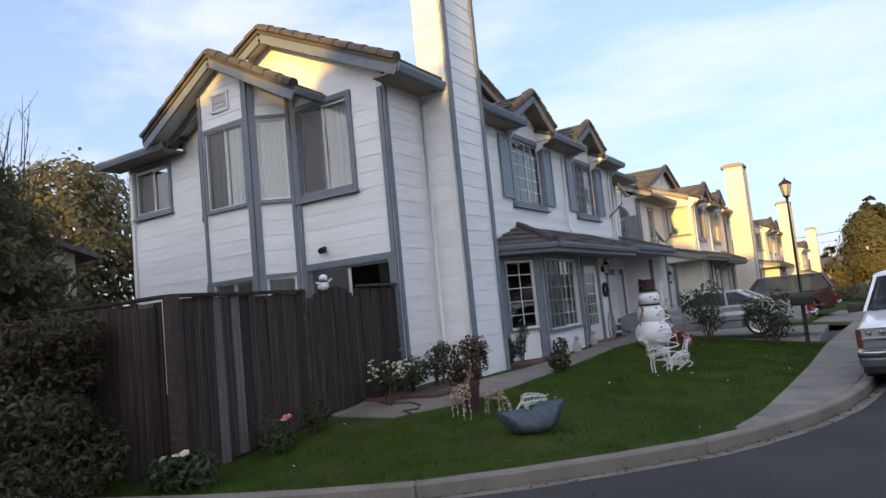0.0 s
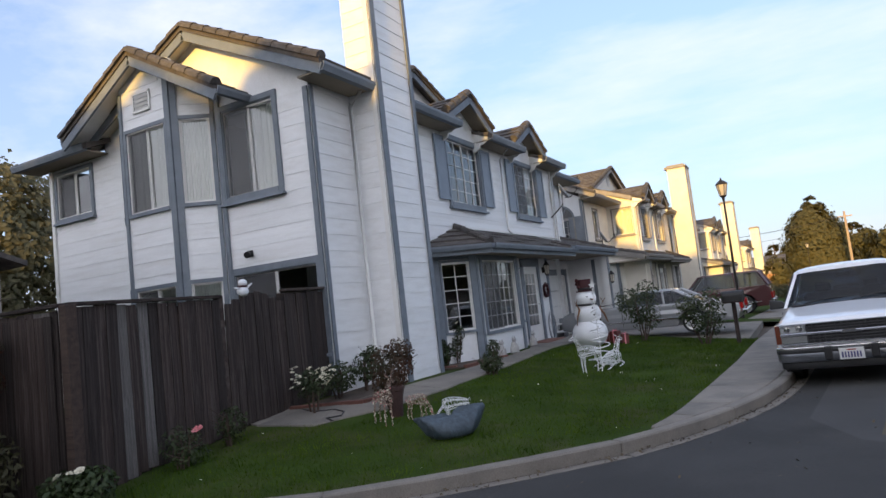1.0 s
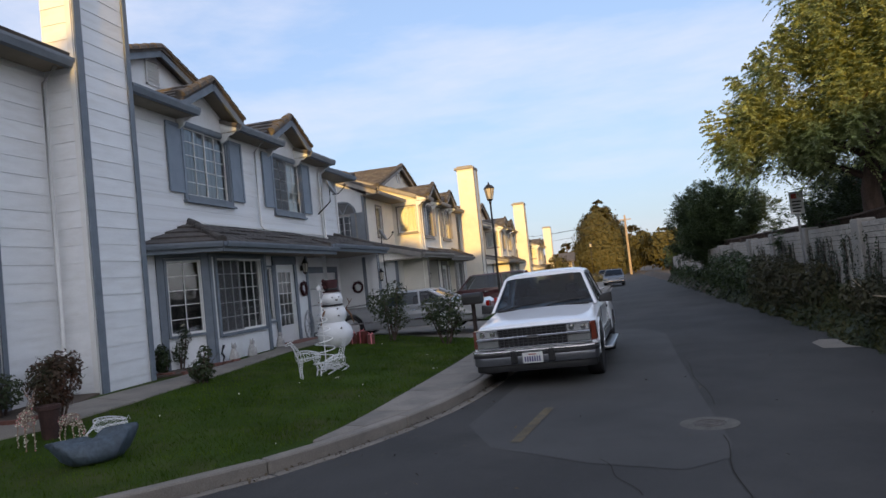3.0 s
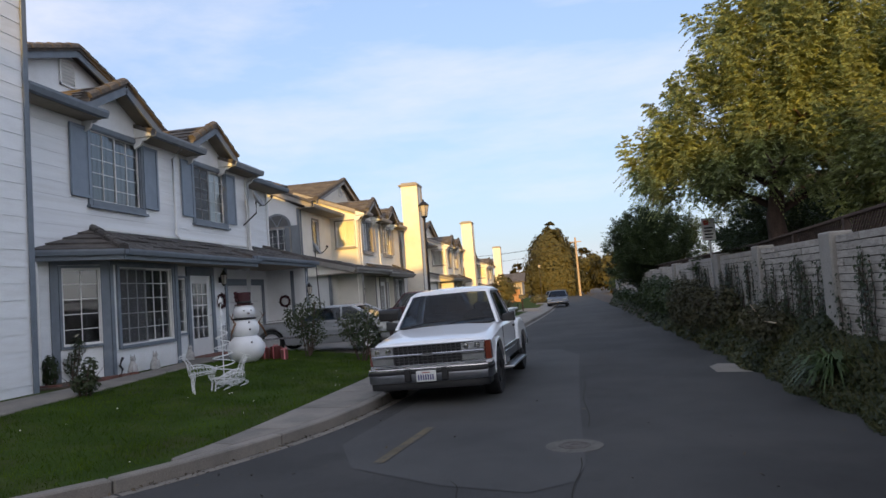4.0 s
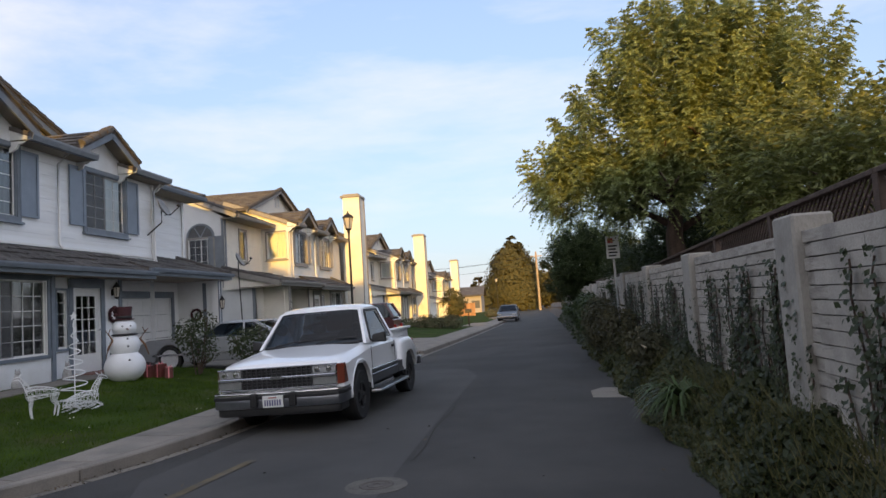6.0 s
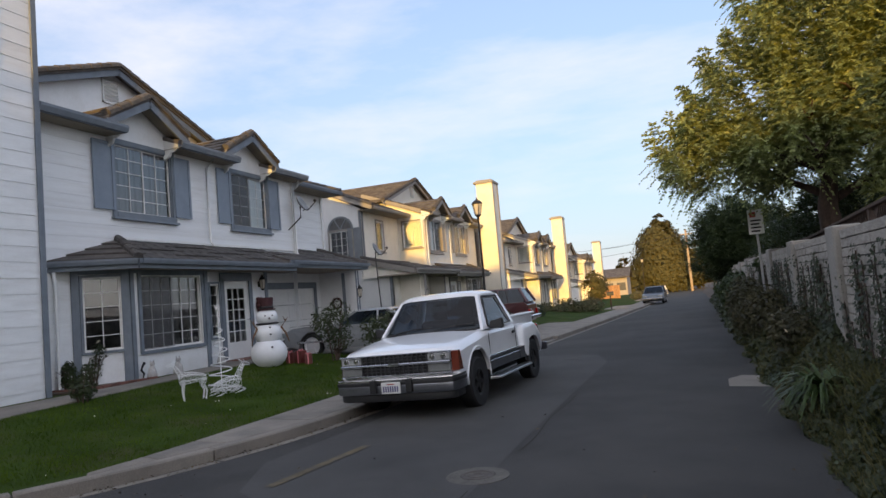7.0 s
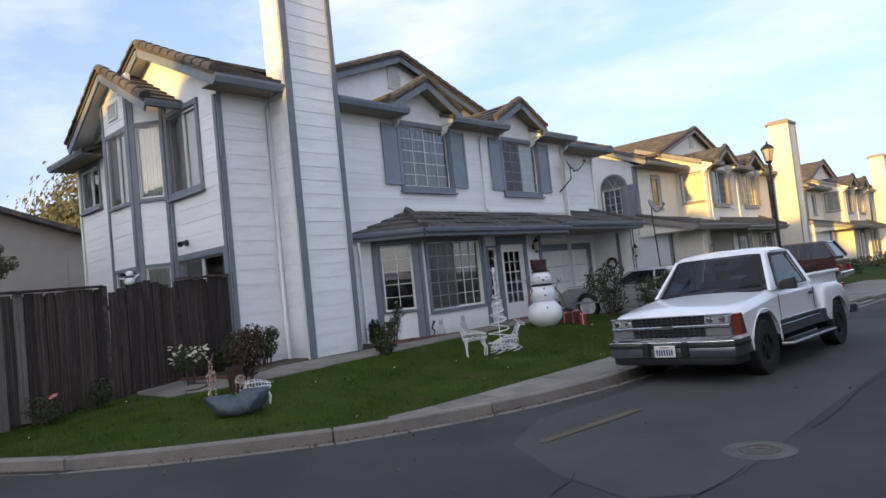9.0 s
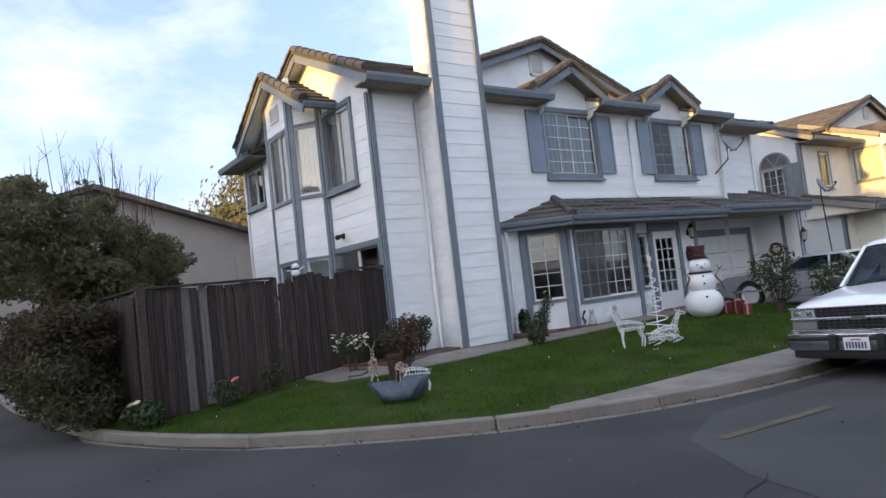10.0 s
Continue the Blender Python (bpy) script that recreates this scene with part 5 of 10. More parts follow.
# ---- wooden fence and gate ----
def picket_mesh(name, mat, seed):
    rng = random.Random(seed)
    bm = bmesh.new()
    vs = box(bm, -0.5, 0.5, 0, 1, 0, 1)
    for v in vs[4:]:
        v.co.z += rng.uniform(-0.006, 0.0)
    bmesh.ops.subdivide_edges(bm, edges=[e for e in bm.edges if abs(e.verts[0].co.z - e.verts[1].co.z) > 0.5], cuts=3)
    for v in bm.verts:
        v.co.x += rng.uniform(-0.03, 0.03)
        v.co.y += rng.uniform(-0.12, 0.12)
    return mesh_of(name, fixed(bm), mat)


M_POSTWOOD = material("brown_post_wood", (0.050, 0.031, 0.023), 0.85, spread=0.4, scale=2, fine=20, bump=0.7, stretch=(8, 8, 0.5))
PICKETS = [picket_mesh("fence_board", M_FENCE, k) for k in range(5)]
PALE = [picket_mesh("fence_board", M_FENCE_PALE, k) for k in range(2)]


def fence_run(root, a, b, z_top, top_of=None, pale=()):
    """Upright boards between two points with rails behind and a cap rail."""
    a, b = Vector((*a, 0)), Vector((*b, 0))
    d = b - a
    n = round(d.length / 0.145)
    ang = math.degrees(math.atan2(d.y, d.x))
    for i in range(n):
        p = a + d * ((i + 0.5) / n)
        z0 = float(lawn_z(p.x, p.y)) + random.uniform(0.0, 0.05)
        z1 = (top_of(p) if top_of else z_top) + random.uniform(-0.012, 0.012)
        me = random.choice(PALE) if i in pale else random.choice(PICKETS)
        m = pose(p.x, p.y, z0, random.uniform(-0.4, 0.4), random.uniform(-0.5, 0.5), ang) @ Matrix.Diagonal((0.138, 0.02, z1 - z0, 1))
        place("fence_board", me, root, root.matrix_world.inverted() @ m)
        q = a + d * ((i + 1.0) / n) + d.normalized().cross(Z) * -0.03
        m = pose(q.x, q.y, z0 - 0.02, 0, 0, ang) @ Matrix.Diagonal((0.13, 0.016, z1 - z0 - 0.03, 1))
        place("back_board", random.choice(PICKETS), root, root.matrix_world.inverted() @ m)


def timber(root, name, a, b, w, h, mat=None):
    """A sawn length from a to b."""
    a, b = Vector(a), Vector(b)
    d = b - a
    bm = bmesh.new()
    box(bm, 0, d.length, -w / 2, w / 2, -h / 2, h / 2)
    soften(bm, 0.006)
    ob = part(name, bm, mat or M_FENCE, root)
    ob.matrix_basis = root.matrix_world.inverted() @ Matrix.Translation(a) @ d.to_track_quat("X", "Z").to_matrix().to_4x4()
    return ob


fence = thing("fence", (-6.55, 6.0, 0.3), "weathered dark brown board fence with some paler boards", "fence")
fence_run(fence, (-6.52, 4.88), (-6.56, 7.05), 2.14, pale=(4, 6))
fence_run(fence, (-6.57, 8.35), (-6.60, 9.36), 2.19)
fence_run(fence, (-6.60, 4.82), (-12.5, 4.55), 2.12, pale=(1, 2, 9))
timber(fence, "fence_post", (-6.47, 4.84, 0.05), (-6.47, 4.84, 2.16), 0.13, 0.13, M_POSTWOOD)
timber(fence, "fence_post", (-6.62, 7.08, 0.2), (-6.62, 7.08, 2.18), 0.1, 0.1)
timber(fence, "fence_post", (-6.64, 8.36, 0.2), (-6.64, 8.36, 2.18), 0.1, 0.1)
for z in (0.75, 1.85):
    timber(fence, "fence_rail", (-6.585, 4.9, z), (-6.625, 7.05, z), 0.045, 0.09)
    timber(fence, "fence_rail", (-6.63, 8.4, z), (-6.655, 9.35, z), 0.045, 0.09)
timber(fence, "cap_rail", (-6.53, 4.85, 2.17), (-6.57, 7.05, 2.17), 0.13, 0.04)
timber(fence, "cap_rail", (-6.52, 4.83, 2.165), (-12.5, 4.55, 2.15), 0.13, 0.04)
timber(fence, "cap_rail", (-6.59, 8.35, 2.22), (-6.62, 9.37, 2.23), 0.13, 0.04)
gate = thing("fence_gate", (-6.58, 7.7, 0.35), "dark wooden garden gate with an arched top, closed", "gate")
fence_run(gate, (-6.565, 7.12), (-6.585, 8.32), 2.1, top_of=lambda p: 2.02 + 0.20 * math.cos((p.y - 7.72) / 0.62 * math.pi / 2))
for z in (0.8, 1.8):
    timber(gate, "gate_rail", (-6.61, 7.12, z), (-6.63, 8.32, z), 0.04, 0.09)

# ---- trees and shrubs ----
def branch_tree(root, base, height, spread, rng, trunk_r, name="trunk", mat=None, splits=7, start=0.35):
    """A tapered trunk with limbs, as one mesh; returns the limb ends."""
    bm = bmesh.new()
    base = Vector(base)
    lean = Vector((rng.uniform(-0.06, 0.06), rng.uniform(-0.06, 0.06), 1))
    pts = [base + lean * height * k / 5 + Vector((rng.uniform(-1, 1), rng.uniform(-1, 1), 0)) * trunk_r * 0.5 * (k > 0) for k in range(6)]
    tube(bm, pts, [trunk_r * (1.25 - 0.2 * k) for k in range(6)], 9)
    ends = []
    for k in range(splits):
        s = start + (0.95 - start) * k / splits
        i = min(4, int(s * 5))
        p = pts[i].lerp(pts[i + 1], s * 5 - i)
        a = 2.4 * k + rng.uniform(-0.4, 0.4)
        ln = spread * rng.uniform(0.6, 1.0) * (1.1 - 0.5 * s)
        way = Vector((math.cos(a), math.sin(a), rng.uniform(0.3, 0.8))).normalized()
        q = [p, p + way * ln * 0.5 + Vector((0, 0, 0.1 * ln)), p + way * ln + Vector((0, 0, 0.05 * ln))]
        r = trunk_r * (0.55 - 0.3 * s)
        tube(bm, q, [r, r * 0.6, r * 0.25], 6)
        ends.append(q[2])
        for j in range(3):
            b = a + rng.uniform(-1.2, 1.2)
            w2 = Vector((math.cos(b), math.sin(b), rng.uniform(-0.1, 0.9))).normalized()
            st = q[1].lerp(q[2], rng.uniform(0, 0.8))
            e = st + w2 * ln * rng.uniform(0.3, 0.6)
            tube(bm, [st, st.lerp(e, 0.5) + Vector((0, 0, 0.05)), e], [r * 0.45, r * 0.3, r * 0.1], 5)
            ends.append(e)
    part(name, fixed(bm), mat or M_BARK, root, smooth=True)
    return ends


def blob_points(blobs, n, rng, shell=0.55):
    """Points in a set of ellipsoids, thicker towards their skins: place and outward direction."""
    vol = np.array([b[3] * b[4] * b[5] for b in blobs]) ** 0.75
    pick = rng.choice(len(blobs), n, p=vol / vol.sum())
    d = rng.normal(size=(n, 3))
    d /= np.linalg.norm(d, axis=1, keepdims=True)
    r = (shell**3 + (1 - shell**3) * rng.random(n)) ** (1 / 3)
    b = np.array(blobs)[pick]
    return b[:, :3] + d * r[:, None] * b[:, 3:6], d


def lumpy(centre, radii, count, rng, size=(0.35, 0.55)):
    """Smaller ellipsoids spread over a large one, for an uneven outline with gaps."""
    out = []
    for k in range(count):
        d = rng.normal(size=3)
        d /= np.linalg.norm(d)
        r = rng.uniform(0.45, 0.95)
        s = rng.uniform(*size) * np.mean(radii)
        c = np.array(centre) + d * r * np.array(radii)
        out.append((*c, s * rng.uniform(0.8, 1.2), s * rng.uniform(0.8, 1.2), s * rng.uniform(0.55, 0.85)))
    return out


def sprigs(name, blobs, count, leaflets, length, leaf, rng, mat, parent, droop=0.6, slim=0.2, rise=None):
    """Feathery foliage: drooping sprigs with narrow leaflets in two rows."""
    tufts = max(40, count // 24)
    c, d = blob_points(blobs, tufts, rng, 0.6)
    pick = rng.integers(0, tufts, count)
    c, d = c[pick] + rng.normal(size=(count, 3)) * length * 0.42, d[pick] + rng.normal(size=(count, 3)) * 0.25
    way = d + rng.normal(size=d.shape) * 0.35
    way[:, 2] = way[:, 2] * 0.5 - droop * 0.4 if rise is None else way[:, 2] * 0.9 + rise
    way /= np.linalg.norm(way, axis=1, keepdims=True)
    side = np.cross(way, [0, 0, 1.0])
    side /= np.linalg.norm(side, axis=1, keepdims=True) + 1e-9
    ln = length * rng.uniform(0.6, 1.3, count)
    pts, tips = [], []
    for k in range(leaflets):
        s = (k // 2 + 0.5) / (leaflets / 2)
        sg = 1 if k % 2 else -1
        root = c + way * (ln * s)[:, None] - np.array([0, 0, 1.0]) * (droop * 0.35 * ln * s * s)[:, None]
        out = side * sg + way * 0.7 + rng.normal(size=way.shape) * 0.25
        out /= np.linalg.norm(out, axis=1, keepdims=True)
        pts.append(root)
        tips.append(root + out * (leaf * (1.15 - 0.6 * s)) * rng.uniform(0.7, 1.2, (count, 1)))
    a, b = np.concatenate(pts), np.concatenate(tips)
    mid = (a + b) / 2
    w = np.cross(b - a, rng.normal(size=a.shape))
    w /= np.linalg.norm(w, axis=1, keepdims=True) + 1e-9
    w *= leaf * slim
    v = np.stack([a, mid + w, b, mid - w], 1).reshape(-1, 3)
    k = np.arange(len(a))[:, None] * 4
    return from_arrays(name, v, (k + [0, 1, 2, 3]), mat, parent)


def shrub(name, at, blobs, count, leaf, mat, label, category="shrub", stems=5, seed=1, aspect=0.5, group=""):
    """Woody stems and leaves within a few ellipsoids given from the base."""
    rng = np.random.default_rng(seed)
    r2 = random.Random(seed)
    root = thing(name, at, label, category, group)
    bm = bmesh.new()
    for k in range(stems):
        b = blobs[k % len(blobs)]
        a = r2.uniform(0, 6.28)
        foot = Vector((0.06 * math.cos(a), 0.06 * math.sin(a), -0.05))
        tip = Vector((b[0] + 0.5 * b[3] * math.cos(a), b[1] + 0.5 * b[4] * math.sin(a), b[2] + 0.4 * b[5]))
        tube(bm, [foot, foot.lerp(tip, 0.5) + Vector((0.03 * math.cos(a), 0.03 * math.sin(a), 0.05)), tip], [0.018, 0.012, 0.005], 5)
        for j in range(3):
            s = foot.lerp(tip, r2.uniform(0.4, 0.9))
            tube(bm, [s, s + Vector((r2.uniform(-0.2, 0.2), r2.uniform(-0.2, 0.2), r2.uniform(0.05, 0.25)))], [0.007, 0.003], 4)
    part("stem", fixed(bm), M_BARK, root)
    c, d = blob_points(blobs, count, rng, 0.35)
    n = d + rng.normal(size=d.shape) * 0.6 + np.array([0, 0, 0.4])
    cards("foliage", c, n, leaf * rng.uniform(0.6, 1.3, count), mat, root, aspect, rng)
    return root


def blossoms(root, spots, size, mat, name="blossom"):
    """Small many-petalled flowers, each a mesh of its own."""
    bm = bmesh.new()
    for ring, (r, z, n) in enumerate(((1.0, 0.0, 6), (0.65, 0.3, 5), (0.3, 0.45, 4))):
        for k in range(n):
            a = 2 * math.pi * (k + 0.5 * ring) / n
            c, s = math.cos(a), math.sin(a)
            v = [bm.verts.new(p) for p in ((0, 0, z - 0.1), (r * (c - 0.45 * s), r * (s + 0.45 * c), z + 0.1), (r * 1.15 * c, r * 1.15 * s, z + 0.35), (r * (c + 0.45 * s), r * (s - 0.45 * c), z + 0.1))]
            bm.faces.new(v)
    me = mesh_of(name, bm, mat)
    for x, y, z in spots:
        place(name, me, root, pose(x, y, z, random.uniform(-40, 40), random.uniform(-40, 40), random.uniform(0, 360)) @ Matrix.Scale(size * random.uniform(0.8, 1.2), 4))


M_CREAM = material("cream_petal", (0.70, 0.66, 0.52), 0.6, spread=0.1, bump=0)
M_PINK = material("pink_petal", (0.72, 0.25, 0.27), 0.6, spread=0.1, bump=0)
M_REDLEAF = leaf_material("reddish_rose_leaf", (0.03, 0.035, 0.015), (0.12, 0.045, 0.03), 0.5, 0.2)
M_ROSELEAF = leaf_material("rose_leaf", (0.022, 0.038, 0.016), (0.07, 0.085, 0.035), 0.5, 0.2)

gz = lambda x, y: float(lawn_z(x, y))  # noqa: E731
# beds by the house
s = shrub("rose_bush", (-6.0, 8.15, gz(-6.0, 8.15)), [(0, 0, 0.42, 0.27, 0.27, 0.24), (0.05, -0.1, 0.5, 0.2, 0.2, 0.16)], 800, 0.026, M_ROSELEAF, "low bush thick with cream blossoms beside the path", "flowering shrub", seed=3)
rr = random.Random(5)
blossoms(s, [(0.34 * math.cos(a) * rr.uniform(0.5, 1), 0.34 * math.sin(a) * rr.uniform(0.5, 1), rr.uniform(0.4, 0.7)) for a in [rr.uniform(0, 6.28) for _ in range(60)]], 0.026, M_CREAM)
shrub("rose_bush", (-4.85, 8.55, gz(-4.85, 8.55)), [(0, 0, 0.6, 0.32, 0.34, 0.34), (0.1, 0.1, 0.8, 0.22, 0.22, 0.2), (-0.15, 0.1, 0.35, 0.25, 0.25, 0.25)], 2200, 0.029, M_REDLEAF, "dense rose bush with reddish young leaves", "shrub", seed=4)
shrub("rose_bush", (-6.15, 9.75, gz(-6.1, 9.8)), [(0, 0, 0.40, 0.24, 0.24, 0.28), (0.05, 0.1, 0.6, 0.16, 0.16, 0.16)], 800, 0.032, M_ROSELEAF, "dark green rose bush against the white wall", "shrub", seed=6)
shrub("rose_bush", (-6.2, 9.05, gz(-6.2, 9.1)), [(0, 0, 0.35, 0.3, 0.3, 0.25)], 600, 0.035, M_ROSELEAF, "low dark green bush beside the fence gate", "shrub", seed=7)
s = shrub("rose_bush", (-6.22, 13.15, gz(-6.2, 13.1)), [(0, 0, 0.35, 0.16, 0.18, 0.25), (0.05, 0.1, 0.65, 0.14, 0.14, 0.2)], 420, 0.035, M_ROSELEAF, "thin rose bush under the bay window with a pale bloom", "shrub", seed=8)
blossoms(s, [(0.05, 0.1, 0.88)], 0.05, M_CREAM)
shrub("strap_leaf_plant", (-6.2, 12.55, gz(-6.2, 12.5)), [(0, 0, 0.3, 0.16, 0.16, 0.28)], 380, 0.06, M_LEAF_DARK, "dark upright leafy plant in the bed", "plant", seed=9, aspect=0.25)
shrub("rose_bush", (-4.6, 11.4, gz(-4.6, 11.4)), [(0, 0, 0.22, 0.22, 0.22, 0.2), (0.05, 0.05, 0.45, 0.12, 0.12, 0.18)], 650, 0.035, M_ROSELEAF, "small dark rose bush beside the path", "shrub", seed=10)
# by the fence
s = shrub("rose_bush", (-6.2, 5.95, gz(-6.2, 5.9)), [(0, 0, 0.28, 0.22, 0.28, 0.24), (0.1, 0.05, 0.15, 0.22, 0.26, 0.12)], 420, 0.03, M_ROSELEAF, "sparse rose bush with one pink bloom by the fence", "shrub", seed=11)
blossoms(s, [(0.16, 0.12, 0.42)], 0.065, M_PINK)
shrub("rose_bush", (-6.2, 6.75, gz(-6.2, 6.8)), [(0, 0, 0.26, 0.18, 0.24, 0.22)], 320, 0.03, M_ROSELEAF, "low rose bush against the dark fence", "shrub", seed=12)
s = shrub("white_flower_plant", (-6.15, 4.75, gz(-6.2, 4.8)), [(0, 0, 0.22, 0.35, 0.25, 0.2), (-0.3, -0.1, 0.2, 0.25, 0.25, 0.18)], 700, 0.045, M_LEAF_DARK, "low green plant with a few white flowers at the fence post", "plant", seed=13)
blossoms(s, [(0.1, -0.15, 0.42), (0.02, -0.2, 0.4), (-0.2, -0.2, 0.36)], 0.04, M_CREAM)
# lawn edge by the driveway
for x, y, sd, h in ((-3.25, 17.65, 14, 1.3), (-1.75, 17.35, 15, 1.12)):
    s = shrub("rose_bush", (x, y, gz(x, y)), [(0, 0, 0.68 * h, 0.55, 0.55, 0.45), (0.25, -0.1, 0.95 * h, 0.32, 0.32, 0.28), (-0.3, 0.1, 0.8 * h, 0.34, 0.34, 0.34), (0.1, 0.1, 0.4 * h, 0.4, 0.4, 0.3)], 1250, 0.042, M_ROSELEAF,
              "open leggy rose bush at the edge of the driveway", "shrub", stems=8, seed=sd, group="rose bushes by the driveway")
    blossoms(s, [(0.2, 0.1, 1.15 * h), (0.3, -0.1, 1.0 * h)] if sd == 14 else [(0.1, 0.1, 1.08 * h), (-0.1, 0.2, 1.0 * h)], 0.05, M_CREAM if sd == 15 else M_REDLEAF)

# big hedge shrub at the corner of the fence
rng = np.random.default_rng(20)
hedge = thing("corner_shrub", (-8.0, 4.2, 0.15), "large dark shrub with drooping leaves at the fence corner", "shrub")
ends = branch_tree(hedge, (0, 0, 0), 1.5, 0.9, random.Random(3), 0.05, "stem", splits=6)
bl = lumpy((0.15, -0.1, 1.05), (1.25, 0.65, 1.0), 34, rng, (0.3, 0.5)) + lumpy((-1.7, -0.3, 1.05), (1.5, 0.8, 1.05), 26, rng, (0.3, 0.5)) + lumpy((-4.0, -0.4, 0.9), (1.8, 0.8, 1.0), 18, rng, (0.3, 0.5)) + [(0.9, -0.1, 0.4, 0.5, 0.5, 0.5), (0.3, -0.2, 0.35, 0.9, 0.7, 0.5), (-1.4, -0.4, 0.3, 1.0, 0.6, 0.5)]
c, d = blob_points(bl, 34000, rng, 0.45)
nd = d + rng.normal(size=d.shape) * 0.8
nd[:, 2] += 0.3
cards("foliage", c, nd, 0.042 * rng.uniform(0.6, 1.5, len(c)), M_LEAF_HEDGE, hedge, 0.38, rng)
c, d = blob_points([b for b in bl if b[2] > 1.1], 5200, rng, 0.75)
cards("red_foliage", c, d + rng.normal(size=d.shape) * 0.8, 0.038 * rng.uniform(0.6, 1.4, len(c)), M_LEAF_RED, hedge, 0.4, rng)

tall = thing("garden_tree", (-11.0, 5.5, 0.3), "thin-leaved garden tree with bare twigs behind the fence", "tree")
ends = branch_tree(tall, (0, 0, 0), 3.0, 1.6, random.Random(8), 0.07, "trunk", splits=9)
bl = lumpy((-0.4, -0.5, 3.1), (1.5, 0.9, 1.2), 46, rng, (0.18, 0.32)) + lumpy((1.2, -1.4, 3.15), (1.3, 0.7, 1.25), 40, rng, (0.18, 0.32)) + lumpy((-1.7, 0.1, 3.1), (1.3, 0.8, 0.9), 26, rng, (0.22, 0.36))
bl += lumpy((-2.6, 1.0, 3.0), (1.3, 0.8, 1.1), 34, rng, (0.2, 0.34)) + lumpy((-3.9, 1.5, 2.9), (1.3, 0.8, 1.0), 26, rng, (0.2, 0.34)) + lumpy((-1.2, -0.3, 4.1), (1.0, 0.6, 0.7), 14, rng, (0.16, 0.28))
bl += lumpy((1.7, -2.3, 3.3), (1.1, 0.8, 1.2), 26, rng, (0.22, 0.36)) + lumpy((-2.3, -2.1, 3.4), (2.2, 0.9, 1.6), 44, rng, (0.2, 0.34)) + lumpy((0.1, -0.9, 2.2), (2.0, 1.0, 0.7), 34, rng, (0.26, 0.4))
c, d = blob_points(bl, 42000, rng, 0.2)
cards("foliage", c, d + rng.normal(size=d.shape), 0.062 * rng.uniform(0.6, 1.4, len(c)), M_LEAF_GARDEN, tall, 0.45, rng)
bm = bmesh.new()
r3 = random.Random(4)
for k in range(70):
    p = Vector((r3.uniform(-2.2, 2.0), r3.uniform(-1.2, 0.1), r3.uniform(3.0, 4.2)))
    p.y -= 0.55 * p.x
    w = Vector((r3.uniform(-0.35, 0.45), r3.uniform(-0.2, 0.2), 1)).normalized()
    ln = r3.uniform(0.5, 1.5)
    tube(bm, [p, p + w * ln * 0.5 + Vector((0.03, 0, 0)), p + w * ln], [0.009, 0.006, 0.002], 4)
    for j in range(2):
        q = p + w * ln * r3.uniform(0.3, 0.8)
        tube(bm, [q, q + Vector((r3.uniform(-0.3, 0.3), r3.uniform(-0.2, 0.2), r3.uniform(0.15, 0.45)))], [0.005, 0.002], 4)
tagged(part("bare_twig", fixed(bm), M_BARK, tall), kind="stuff")
